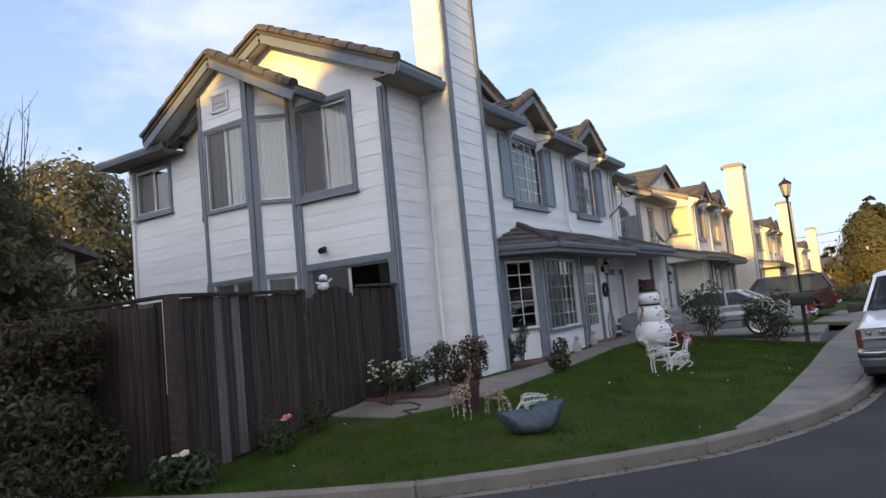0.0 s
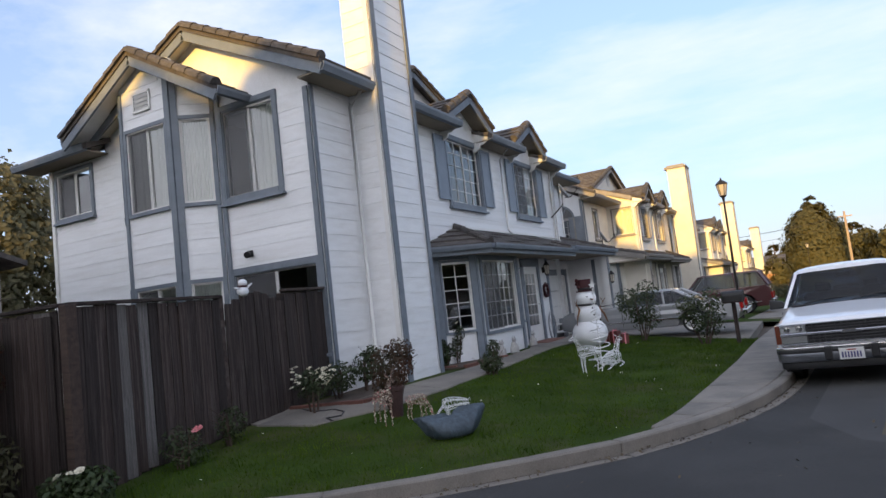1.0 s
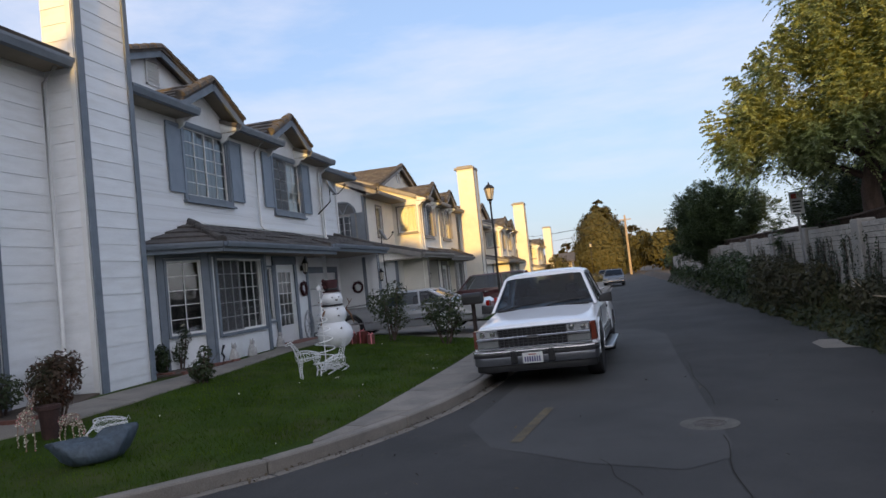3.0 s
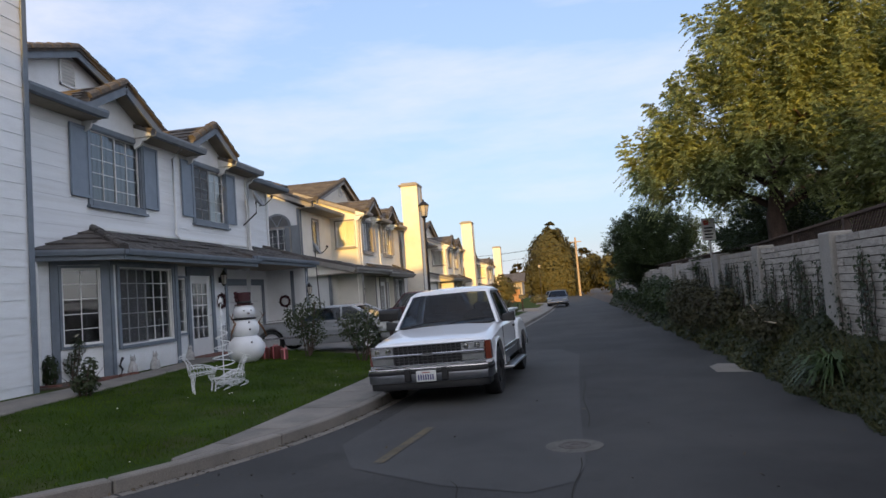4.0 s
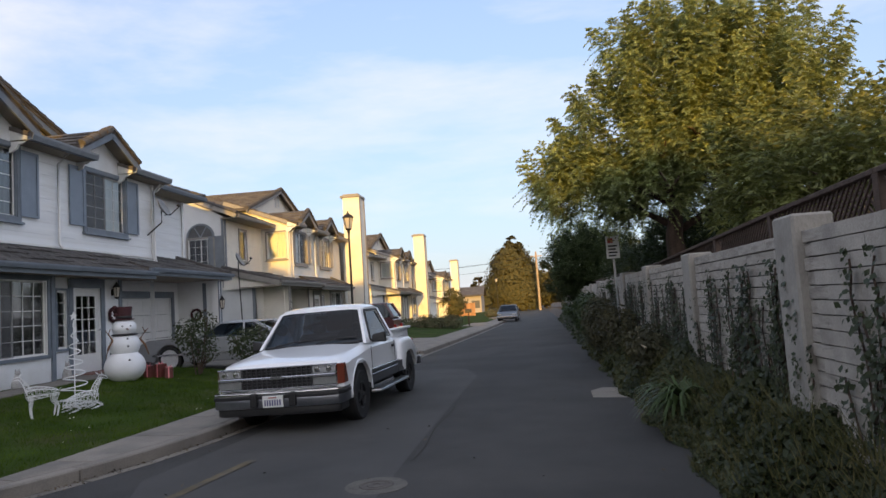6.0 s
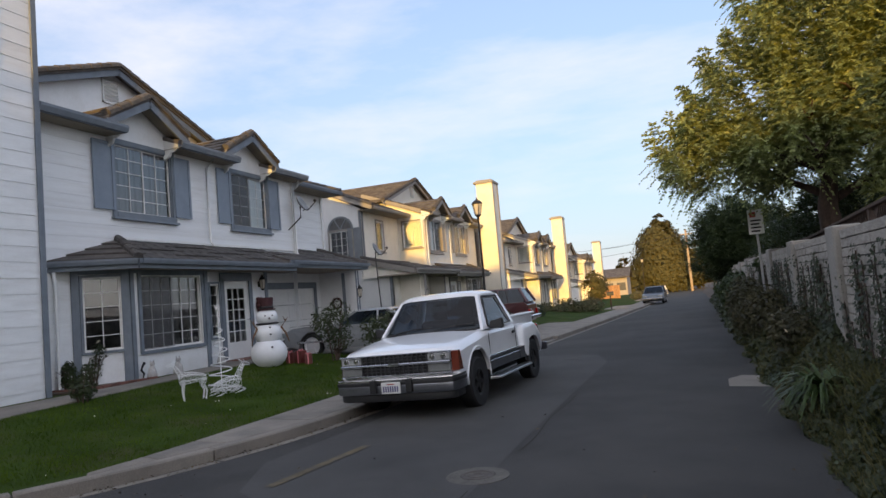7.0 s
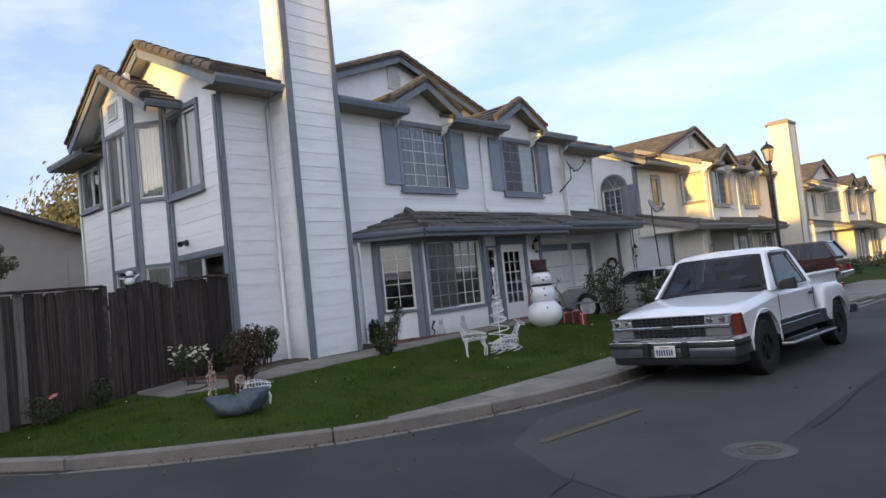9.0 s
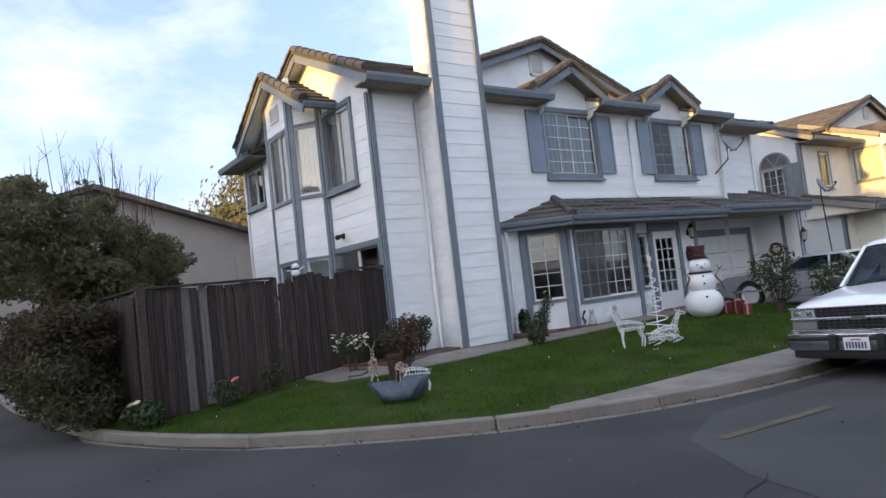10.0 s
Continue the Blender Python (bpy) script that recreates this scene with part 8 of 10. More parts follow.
        hexa(bm, ((s * 0.888, 0.03, 0.650), (s * 0.972, 0.10, 0.650), (s * 0.972, 0.27, 0.650), (s * 0.888, 0.20, 0.650)), ((s * 0.888, 0.03, 0.932), (s * 0.968, 0.11, 0.932), (s * 0.968, 0.20, 0.932), (s * 0.888, 0.18, 0.932)))
        soften(bm, 0.008, 30)
        part("turn_lamp", bm, M_AMBER, T)
        wheel(T, s * 0.835, 0.905, 0.375, 0.25, 0.20, spokes=5, out=s, rim_mat=M_BLACK)
        wheel(T, s * 0.845, 3.875, 0.375, 0.25, 0.20, spokes=5, out=s, rim_mat=M_BLACK)
    bulged_pane(T, (-0.88, 1.47, 1.125), (0.88, 1.47, 1.125), (0.70, rf + 0.045, rz - 0.035), (-0.70, rf + 0.045, rz - 0.035), -0.13, "windscreen")
    bulged_pane(T, (-0.84, 2.96, 1.15), (0.84, 2.96, 1.15), (0.66, rr + 0.05, rz - 0.06), (-0.66, rr + 0.05, rz - 0.06), 0.05, "rear_window")
    blk(T, "cowl_grille", -0.80, 0.80, 1.30, 1.44, 1.128, 1.158, M_BLACK, 0.01)
    blk(T, "bed_floor", -0.68, 0.68, 3.04, 4.72, 0.58, 0.66, M_PAINT2, 0)
    blk(T, "bed_front", -0.70, 0.70, 3.03, 3.08, 0.62, 1.215, M_PAINT, 0.01)
    blk(T, "tailgate", -0.70, 0.70, 4.71, 4.77, 0.62, 1.22, M_PAINT, 0.012)
    blk(T, "rear_bumper", -0.94, 0.94, 4.92, 5.06, 0.44, 0.60, M_PAINT2, 0.02)
    blk(T, "chassis", -0.5, 0.5, 0.25, 4.95, 0.26, 0.5, M_BLACK, 0.02)
    # grille: dark backing, bright bars, egg-crate mesh, badge
    blk(T, "grille_back", -0.54, 0.54, 0.002, 0.07, 0.645, 0.935, M_BLACK, 0)
    blk(T, "grille_bar", -0.89, 0.89, -0.045, 0.05, 0.778, 0.812, M_CHROME, 0.010)
    blk(T, "grille_surround", -0.90, 0.90, -0.032, 0.05, 0.928, 0.948, M_CHROME, 0.006)
    blk(T, "grille_surround", -0.90, 0.90, -0.032, 0.05, 0.632, 0.652, M_CHROME, 0.006)
    for z0, z1 in ((0.652, 0.778), (0.812, 0.928)):
        bm = bmesh.new()
        for i in range(15):
            x = -0.53 + 1.06 * i / 14
            box(bm, x - 0.006, x + 0.006, -0.024, 0.003, z0, z1)
        for j in (1, 2):
            z = z0 + (z1 - z0) * j / 3
            box(bm, -0.535, 0.535, -0.028, 0.002, z - 0.006, z + 0.006)
        part("grille_mesh", fixed(bm), M_GRILLE, T)
    bm = bmesh.new()
    hexa(bm, ((-0.09, -0.058, 0.770), (0.09, -0.058, 0.770), (0.09, -0.043, 0.770), (-0.09, -0.043, 0.770)), ((-0.06, -0.058, 0.822), (0.10, -0.058, 0.822), (0.10, -0.043, 0.822), (-0.06, -0.043, 0.822)))
    part("badge", fixed(bm), M_CHROME, T)

    # bumper in bands wrapping round to the wheels: bright lip, dark strip, chrome face coloured with its dark
    # reflection, dark skirt
    def band(name, grow, z0, z1, mat, bev):
        bm = bmesh.new()
        p = [(-0.965 - grow, 0.36), (-0.972 - grow, 0.02), (-0.93 - grow, -0.075 - grow), (-0.76, -0.14 - grow), (0.76, -0.14 - grow), (0.93 + grow, -0.075 - grow), (0.972 + grow, 0.02), (0.965 + grow, 0.36)]
        prism(bm, [(x, y, z0) for x, y in p], (0, 0, z1 - z0))
        if bev:
            soften(bm, bev, 35, 2)
        return creased(part(name, fixed(bm), mat, T), 30)

    band("bumper_lip", 0.004, 0.572, 0.608, M_CHROME, 0.010)
    band("rub_strip", 0.010, 0.520, 0.570, M_BLACK, 0.008)
    band("front_bumper", 0.0, 0.395, 0.520, M_BUMPER, 0.012)
    band("bumper_skirt", -0.035, 0.285, 0.392, M_BLACK, 0.02)
    for s in (-1, 1):
        blk(T, "overrider", s * 0.29 - 0.05, s * 0.29 + 0.05, -0.19, -0.10, 0.41, 0.605, M_BLACK, 0.02, segments=2)
    plate = blk(T, "number_plate", -0.155, 0.155, -0.175, -0.163, 0.405, 0.565, M_PLATE, 0.004)
    for i in range(7):
        blk(plate, "character_bar", -0.125 + i * 0.037, -0.105 + i * 0.037, -0.179, -0.174, 0.43, 0.51, M_NAVY, 0)
    blk(plate, "heading_bar", -0.06, 0.06, -0.179, -0.174, 0.532, 0.545, M_REDLENS, 0)
    # inside and wipers
    blk(T, "bench_seat", -0.70, 0.70, 2.45, 2.78, 0.6, 1.30, M_SEAT, 0.06)
    for s in (-1, 1):
        blk(T, "headrest", s * 0.38 - 0.13, s * 0.38 + 0.13, 2.66, 2.76, 1.28, 1.46, M_SEAT, 0.04)
    blk(T, "dashboard", -0.84, 0.84, 1.46, 1.80, 0.9, 1.15, M_BLACK, 0.03)
    bm = bmesh.new()
    lathe(bm, [(0.17, -0.012), (0.19, 0), (0.17, 0.012), (0.155, 0)], 20, (0, 0, 0), "y")
    ob = part("steering_wheel", bm, M_BLACK, T)
    ob.matrix_basis = pose(0.38, 1.98, 1.19, -25)
    blk(T, "rear_view_mirror", -0.11, 0.11, 1.90, 1.93, 1.55, 1.61, M_BLACK, 0.01)
    for x0, x1, lift in ((-0.62, 0.0, 0.0), (0.08, 0.72, 0.01)):
        bm = bmesh.new()
        tube(bm, [(x0, 1.33, 1.165), ((x0 + x1) / 2, 1.375 + 0.03 * abs(x0 + x1), 1.215 + lift), (x1, 1.40 + 0.1 * abs(x1), 1.225 + lift)], 0.010, 5)
        part("wiper", fixed(bm), M_BLACK, T)
    return T


M_PARKLENS = material("dull_park_lens", (0.19, 0.195, 0.19), 0.3, 0.1, spread=0.1, bump=0, coat=0.5)
M_GRILLE = material("grille_grey", (0.050, 0.050, 0.054), 0.45, 0.3, spread=0.1, bump=0)
# chrome with the dark road reflection mixed into its base colour
M_BUMPER = material("dark_reflecting_chrome", (0.22, 0.23, 0.26), 0.28, 0.9, spread=0.1, bump=0)
pickup((0.985, 11.70, ROAD_Z - 0.004), -4.3, -1.2)


def saloon(name, at, turn, label, paint, length=5.1, width=1.84, h_belt=0.92, h_roof=1.36, cab=(1.75, 2.35, 3.35, 4.05), wheels=(0.98, 3.85), r=0.33, rim=0.23,
           rim_mat=None, boxy=False, group="", cover=None):
    """A car; local y runs from its nose to its tail. cab: foot and head of windscreen, head and foot of rear window."""
    C = thing(name, at, label, "car", group, turn)
    w = width / 2
    f = wheels
    bm = bmesh.new()
    tail = h_belt - (0.0 if boxy else 0.04)
    pts = [(0.0, 0.35), (-0.02, 0.55), (0.06, 0.78), (0.35, 0.86), (cab[0], h_belt), (cab[3], h_belt), (length - 0.15, tail), (length, tail - 0.12), (length + 0.02, 0.5), (length - 0.08, 0.28), (f[1] + 0.40, 0.26)]
    pts += arch(f[1], r, r + 0.06, True)[1:-1] + [(f[1] - 0.42, 0.22), (f[0] + 0.42, 0.22)] + arch(f[0], r, r + 0.06, True)[1:-1] + [(f[0] - 0.42, 0.25)]
    profile_solid(bm, pts, -w, w)
    soften(bm, 0.05, 40, 2)
    for v in bm.verts:
        k = (v.co.x / w) ** 2
        if v.co.z > h_belt - 0.2:
            v.co.z += 0.03 * (1 - k)
            v.co.x *= 0.975
        if v.co.y < 0.15:
            v.co.y += 0.08 * k
        if v.co.y > length - 0.2:
            v.co.y -= 0.06 * k
    part("body", bm, paint, C)
    rw = w * 0.74
    bm = bmesh.new()
    hexa(bm, ((-rw, cab[1] - 0.05, h_roof - 0.05), (rw, cab[1] - 0.05, h_roof - 0.05), (rw, cab[2] + 0.05, h_roof - 0.05), (-rw, cab[2] + 0.05, h_roof - 0.05)),
         ((-rw + 0.08, cab[1] + 0.1, h_roof + 0.01), (rw - 0.08, cab[1] + 0.1, h_roof + 0.01), (rw - 0.08, cab[2] - 0.08, h_roof + 0.01), (-rw + 0.08, cab[2] - 0.08, h_roof + 0.01)))
    soften(bm, 0.03, 15, 2)
    part("roof", bm, paint, C)
    for s in (-1, 1):
        b = w * 0.93
        for (y0, z0), (y1, z1), rad in (((cab[0], h_belt), (cab[1], h_roof - 0.03), 0.035), ((cab[3], h_belt), (cab[2], h_roof - 0.03), 0.06), (((cab[1] + cab[2]) / 2 + 0.25, h_belt), ((cab[1] + cab[2]) / 2 + 0.2, h_roof - 0.03), 0.03)):
            bm = bmesh.new()
            tube(bm, [(s * b, y0, z0), (s * rw, y1, z1)], rad, 6)
            part("pillar", fixed(bm), paint, C)
    b = w * 0.91
    pane(C, [(-b, cab[0], h_belt + 0.02), (b, cab[0], h_belt + 0.02), (rw, cab[1], h_roof - 0.04), (-rw, cab[1], h_roof - 0.04)], "windscreen")
    pane(C, [(-b, cab[3], h_belt + 0.02), (b, cab[3], h_belt + 0.02), (rw, cab[2], h_roof - 0.04), (-rw, cab[2], h_roof - 0.04)], "rear_window")
    for s in (-1, 1):
        pane(C, [(s * b, cab[0] + 0.08, h_belt), (s * b, cab[3] - 0.05, h_belt), (s * rw, cab[2], h_roof - 0.05), (s * rw, cab[1] + 0.04, h_roof - 0.05)], "side_window")
        blk(C, "side_moulding", s * (w - 0.004), s * (w + 0.012), 0.5, length - 0.4, 0.42, 0.47, M_CHROME, 0.004)
        blk(C, "headlight", s * (w - 0.42), s * (w - 0.08), -0.03, 0.05, 0.6, 0.74, M_LAMPGLASS, 0.01)
        blk(C, "tail_lamp", s * (w - 0.36), s * (w - 0.03), length - 0.06, length + 0.035, 0.56, 0.78, M_REDLENS, 0.01)
        blk(C, "door_seam", s * (w - 0.003), s * (w + 0.002), cab[0] + 0.15, cab[0] + 0.162, 0.32, h_belt - 0.04, M_BLACK, 0)
        blk(C, "door_handle", s * (w - 0.01), s * (w + 0.018), cab[0] + 1.1, cab[0] + 1.25, h_belt - 0.17, h_belt - 0.13, M_CHROME, 0.004)
        for y in wheels:
            wheel(C, s * (w - 0.13), y, r, 0.22, rim, out=s, rim_mat=rim_mat or M_ALLOY)
        blk(C, "seat", s * 0.4 - 0.25, s * 0.4 + 0.25, cab[1] + 0.5, cab[1] + 0.72, 0.5, 1.1, M_SEAT, 0.05)
    blk(C, "front_bumper", -w, w, -0.10, 0.03, 0.38, 0.55, M_CHROME, 0.03)
    blk(C, "rear_bumper", -w, w, length - 0.02, length + 0.11, 0.38, 0.54, M_CHROME, 0.03)
    blk(C, "dashboard", -w * 0.85, w * 0.85, cab[0] - 0.1, cab[0] + 0.35, 0.7, h_belt, M_BLACK, 0.02)
    if cover:
        bm = bmesh.new()
        bmesh.ops.create_grid(bm, x_segments=10, y_segments=8, size=1)
        for v in bm.verts:
            x, y = v.co.x * w * 0.98, 0.25 + (v.co.y + 1) * 0.55
            v.co = Vector((x, y, 0.86 + 0.05 * y + 0.035 + 0.02 * noise.noise(Vector((x * 4, y * 4, 1)))))
        part("nose_cover", bm, M_BLACK, C, "black cloth cover over the nose")
    return C


M_STAR = material("bright_alloy", (0.75, 0.75, 0.76), 0.3, 0.5, spread=0.05, bump=0, coat=0.5)
M_SILVER = material("silver_paint", (0.33, 0.34, 0.35), 0.32, 0.5, spread=0.03, bump=0, coat=0.6)
M_REDPAINT = material("dark_red_paint", (0.055, 0.007, 0.010), 0.3, 0.1, spread=0.03, bump=0, coat=0.8)
M_GREYPAINT = material("grey_paint", (0.085, 0.10, 0.12), 0.3, 0.4, spread=0.03, bump=0, coat=0.8)
saloon("coupe", (-6.15, 20.75, 0.20), -90.0, "silver two-door coupe with chrome star wheels parked on the driveway", M_SILVER, cover=True, rim_mat=M_STAR, rim=0.25, h_belt=0.86, h_roof=1.26)
saloon("sport_utility_car", (-5.2, 30.3, 0.05), -90.0, "dark red sport utility car parked tail to the street", M_REDPAINT, length=4.5, width=1.8, h_belt=1.08, h_roof=1.68,
       cab=(1.35, 1.85, 4.1, 4.42), wheels=(0.85, 3.5), r=0.36, boxy=True)
saloon("saloon_car", (3.15, 60.5, ROAD_Z + drop(60.5) + 0.02), -3.0, "grey saloon car standing in the street", M_GREYPAINT, length=4.6, width=1.78, h_roof=1.45, cab=(1.35, 2.05, 3.2, 3.9), wheels=(0.9, 3.6))
saloon("saloon_car", (2.6, 88.0, ROAD_Z + drop(88)), -3.0, "dark car parked along the far kerb", M_PAINT2, length=4.6, width=1.78, h_roof=1.45, cab=(1.35, 2.05, 3.2, 3.9), wheels=(0.9, 3.6), group="cars along the far kerb")
saloon("saloon_car", (2.9, 96.0, ROAD_Z + drop(96)), -3.0, "pale car parked along the far kerb", M_PAINT, length=4.6, width=1.78, h_roof=1.45, cab=(1.35, 2.05, 3.2, 3.9), wheels=(0.9, 3.6), group="cars along the far kerb")

# ---- neighbouring and distant things ----
M_BEIGE = material("beige_render", (0.36, 0.32, 0.28), 0.85, spread=0.08, scale=1.5, fine=50, bump=0.2)
nb = thing("neighbour_house", (-26, 7.0, 0.2), "low beige house with a shallow dark roof beyond the garden", "house")
bm = bmesh.new()
prism(bm, [(-22, 0.6, 0), (-22, 12.4, 0), (-22, 12.4, 4.75), (-22, 6.5, 6.65), (-22, 0.6, 4.75)], (-12, 0, 0))
ob = part("wall", fixed(bm), M_BEIGE, nb)
ob.matrix_basis = nb.matrix_world.inverted()
for s in (-1, 1):
    bm = bmesh.new()
    hexa(bm, ((-21.5, 6.5 + s * 6.5, 4.55), (-34.5, 6.5 + s * 6.5, 4.55), (-34.5, 6.5, 6.65), (-21.5, 6.5, 6.65)), ((-21.5, 6.5 + s * 6.5, 4.72), (-34.5, 6.5 + s * 6.5, 4.72), (-34.5, 6.5, 6.85), (-21.5, 6.5, 6.85)))
    ob = part("roof", fixed(bm), M_ROOF, nb)
    ob.matrix_basis = nb.matrix_world.inverted()
bm = bmesh.new()
box(bm, -21.99, -21.95, 11.5, 12.3, 1.9, 4.0)
ob = part("door_panel", bm, M_BEIGE, nb)
ob.matrix_basis = nb.matrix_world.inverted()

# street lamps
M_BRONZE = material("dark_bronze", (0.03, 0.027, 0.025), 0.5, 0.5, spread=0.2, bump=0.1)
M_FROST = material("frosted_lamp_glass", (0.55, 0.50, 0.42), 0.25, spread=0.05, bump=0)


def street_lamp(at, height):
    L = thing("street_lamp", at, "dark post-top street lamp with a lantern head", "street lamp", "street lamps")
    bm = bmesh.new()
    h = height - 0.75
    lathe(bm, [(0.11, -0.3), (0.11, 0.25), (0.085, 0.4), (0.055, 0.9), (0.045, 1.0), (0.042, h * 0.6), (0.034, h - 0.1), (0.05, h - 0.05), (0.05, h), (0.03, h + 0.02)], 12)
    part("pole", bm, M_BRONZE, L)
    bm = bmesh.new()
    lathe(bm, [(0.03, h), (0.10, h + 0.05), (0.12, h + 0.08), (0.11, h + 0.10)], 8)
    for k in range(6):
        a = math.pi * k / 3
        tube(bm, [(0.11 * math.cos(a), 0.11 * math.sin(a), h + 0.09), (0.19 * math.cos(a), 0.19 * math.sin(a), h + 0.50)], 0.010, 5)
    lathe(bm, [(0.215, h + 0.50), (0.20, h + 0.54), (0.12, h + 0.62), (0.05, h + 0.66), (0.02, h + 0.70), (0.03, h + 0.73), (0.005, h + 0.76)], 12)
    part("lantern", fixed(bm), M_BRONZE, L)
    bm = bmesh.new()
    lathe(bm, [(0.10, h + 0.10), (0.18, h + 0.49), (0.01, h + 0.495)], 6)
    part("globe", bm, M_FROST, L)
    return L


street_lamp((-1.67, 26.45, -0.05), 5.25)
street_lamp((1.2, 96.0, -0.75), 5.4)


# letter boxes
def letter_box(at, label, twin):
    B = thing("letter_box", at, label, "letter box", "letter boxes")
    bm = bmesh.new()
    box(bm, -0.045, 0.045, -0.045, 0.045, -0.3, 1.0)
    soften(bm, 0.008)
    part("post", bm, M_FENCE, B)
    for k in range(2 if twin else 1):
        y0 = -0.21 + 0.22 * k if twin else -0.1
        bm = bmesh.new()
        prof = [(y0, 1.0), (y0 + 0.2, 1.0), (y0 + 0.2, 1.14)] + [(y0 + 0.1 + 0.1 * math.cos(math.pi * i / 6), 1.14 + 0.1 * math.sin(math.pi * i / 6)) for i in range(1, 6)] + [(y0, 1.14)]
        prism(bm, [(-0.24, y, z) for y, z in prof], (0.48, 0, 0))
        part("box", fixed(bm), M_BLACK, B)
    bm = bmesh.new()
    box(bm, -0.22, 0.22, -0.22, 0.22, 0.96, 1.0)
    part("shelf", bm, M_FENCE, B)


letter_box((-1.04, 17.6, float(lawn_z(-1.04, 17.6))), "dark twin letter box on a brown wooden post", True)
letter_box((0.6, 51.0, drop(51) + 0.05), "dark letter box on a post beside the far kerb", False)

# sunlit board fence, low house and hedges down the street
M_WARM = material("cedar_board", (0.36, 0.19, 0.09), 0.8, spread=0.25, scale=3, fine=30, bump=0.3, stretch=(6, 6, 0.5), per_object=0.15)
ff = thing("cedar_fence", (-2.9, 84.0, drop(84) - 0.3), "new cedar board fence glowing in low sun", "fence")
bm = bmesh.new()
box(bm, -0.5, 0.5, 0, 1, 0, 1)
CEDAR = mesh_of("cedar_board", bm, M_WARM)
for i in range(24):
    place("fence_board", CEDAR, ff, pose(-1.8 + i * 0.15, 0, -0.2) @ Matrix.Diagonal((0.145, 0.02, 2.4 + 0.02 * math.sin(i * 3), 1)))
bm = bmesh.new()
box(bm, -1.9, 1.85, -0.02, 0.06, 2.16, 2.22)
part("cap_rail", bm, M_WARM, ff)
fh = thing("far_house", (-6.0, 118, drop(118)), "low pale house with a flat brown roof at the street's end", "house")
bm = bmesh.new()
box(bm, -3.6, 3.6, 0, 9, -0.3, 3.4)
part("wall", bm, M_BEIGE, fh)
bm = bmesh.new()
prism(bm, [(-4.1, -0.6, 3.3), (4.1, -0.6, 3.3), (4.1, 4.5, 4.8), (-4.1, 4.5, 4.8)], (0, 0, 0.2))
prism(bm, [(-4.1, 9.6, 3.3), (4.1, 9.6, 3.3), (4.1, 4.5, 4.8), (-4.1, 4.5, 4.8)], (0, 0, 0.2))
part("roof", fixed(bm), M_ROOF, fh)
# windows are plain dark blocks with the indoor shade in their colour
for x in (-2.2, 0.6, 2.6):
    blk(fh, "window", x - 0.7, x + 0.7, -0.05, 0.02, 1.2, 2.5, M_ROOMSHADE, 0.01)
shrub("garden_hedge", (-1.6, 45.5, drop(45)), [(0, 0, 0.55, 1.1, 0.9, 0.6), (1.3, 1.0, 0.5, 0.9, 0.9, 0.55), (-1.6, 0.5, 0.5, 1.0, 0.9, 0.5)], 1900, 0.09, M_LEAF_GARDEN, "rounded olive-green garden hedge in sun", "hedge", seed=91)
shrub("garden_hedge", (-2.6, 39.0, drop(39)), [(0, 0, 0.5, 0.8, 0.7, 0.55), (-1.4, 0.3, 0.5, 0.7, 0.7, 0.5)], 1300, 0.08, M_LEAF_DARK, "dark clipped garden hedge in front of the houses", "hedge", seed=92)
shrub("garden_hedge", (1.3, 80.0, drop(80)), [(0, 0, 0.5, 1.2, 1.2, 0.6)], 900, 0.10, M_LEAF_GARDEN, "small hedge before the cedar fence", "hedge", seed=93)

# power pole and its wires
pole = thing("power_pole", (8.2, 140.0, -1.2), "tall bare wooden power pole at the street's end", "power pole")
M_POLE = material("pole_wood", (0.36, 0.27, 0.18), 0.85, spread=0.2, scale=2, fine=20, bump=0.2)
bm = bmesh.new()
tube(bm, [(0, 0, -1), (-0.05, 0, 6), (-0.1, 0, 11.9)], [0.26, 0.22, 0.17], 9)
part("pole", fixed(bm), M_POLE, pole)
blk(pole, "crossarm", -1.2, 1.1, -0.08, 0.08, 10.9, 11.1, M_POLE, 0.02)
bm = bmesh.new()
for z, dy in ((11.1, -1.0), (11.1, 1.0), (9.6, 0)):
    pts = [(dy * 0.9 - 40 * u, -2 * u, z - 5 * u * (1 - u) - 0.5 * u) for u in (0, 0.2, 0.4, 0.6, 0.8, 1.0)]
    tube(bm, pts, 0.025, 4)
part("wire", fixed(bm), M_BLACK, pole)
# house roof behind the right-hand trees
rh = thing("roofed_house", (16.0, 26.0, 0.0), "brown roofed house behind the lattice fence", "house")
bm = bmesh.new()
box(bm, -5, 6, -5, 6, -0.2, 2.9)
part("wall", bm, M_BEIGE, rh)
bm = bmesh.new()
prism(bm, [(-4.1, -4.1, 2.85), (6.6, -4.1, 2.85), (6.6, 0.5, 4.6), (-4.1, 0.5, 4.6)], (0, 0, 0.18))
prism(bm, [(-4.1, 6.6, 2.85), (6.6, 6.6, 2.85), (6.6, 0.5, 4.6), (-4.1, 0.5, 4.6)], (0, 0, 0.18))
part("roof", fixed(bm), material("clay_roof", (0.26, 0.13, 0.08), 0.85, spread=0.25, scale=2, fine=20, bump=0.3), rh)

# ---- garden decorations and small fittings ----
M_SNOW = material("white_fabric", (0.76, 0.77, 0.79), 0.65, spread=0.05, scale=5, fine=60, bump=0.2)
M_WINE = material("wine_red_felt", (0.045, 0.009, 0.011), 0.8, spread=0.2, bump=0.2)
M_GIFT = material("red_gift_paper", (0.12, 0.028, 0.024), 0.5, spread=0.15, bump=0.1)
M_TWIG = material("twig_brown", (0.20, 0.10, 0.05), 0.8, spread=0.2)
M_WIRE = material("white_wire", (0.78, 0.78, 0.78), 0.4, spread=0.04, bump=0)
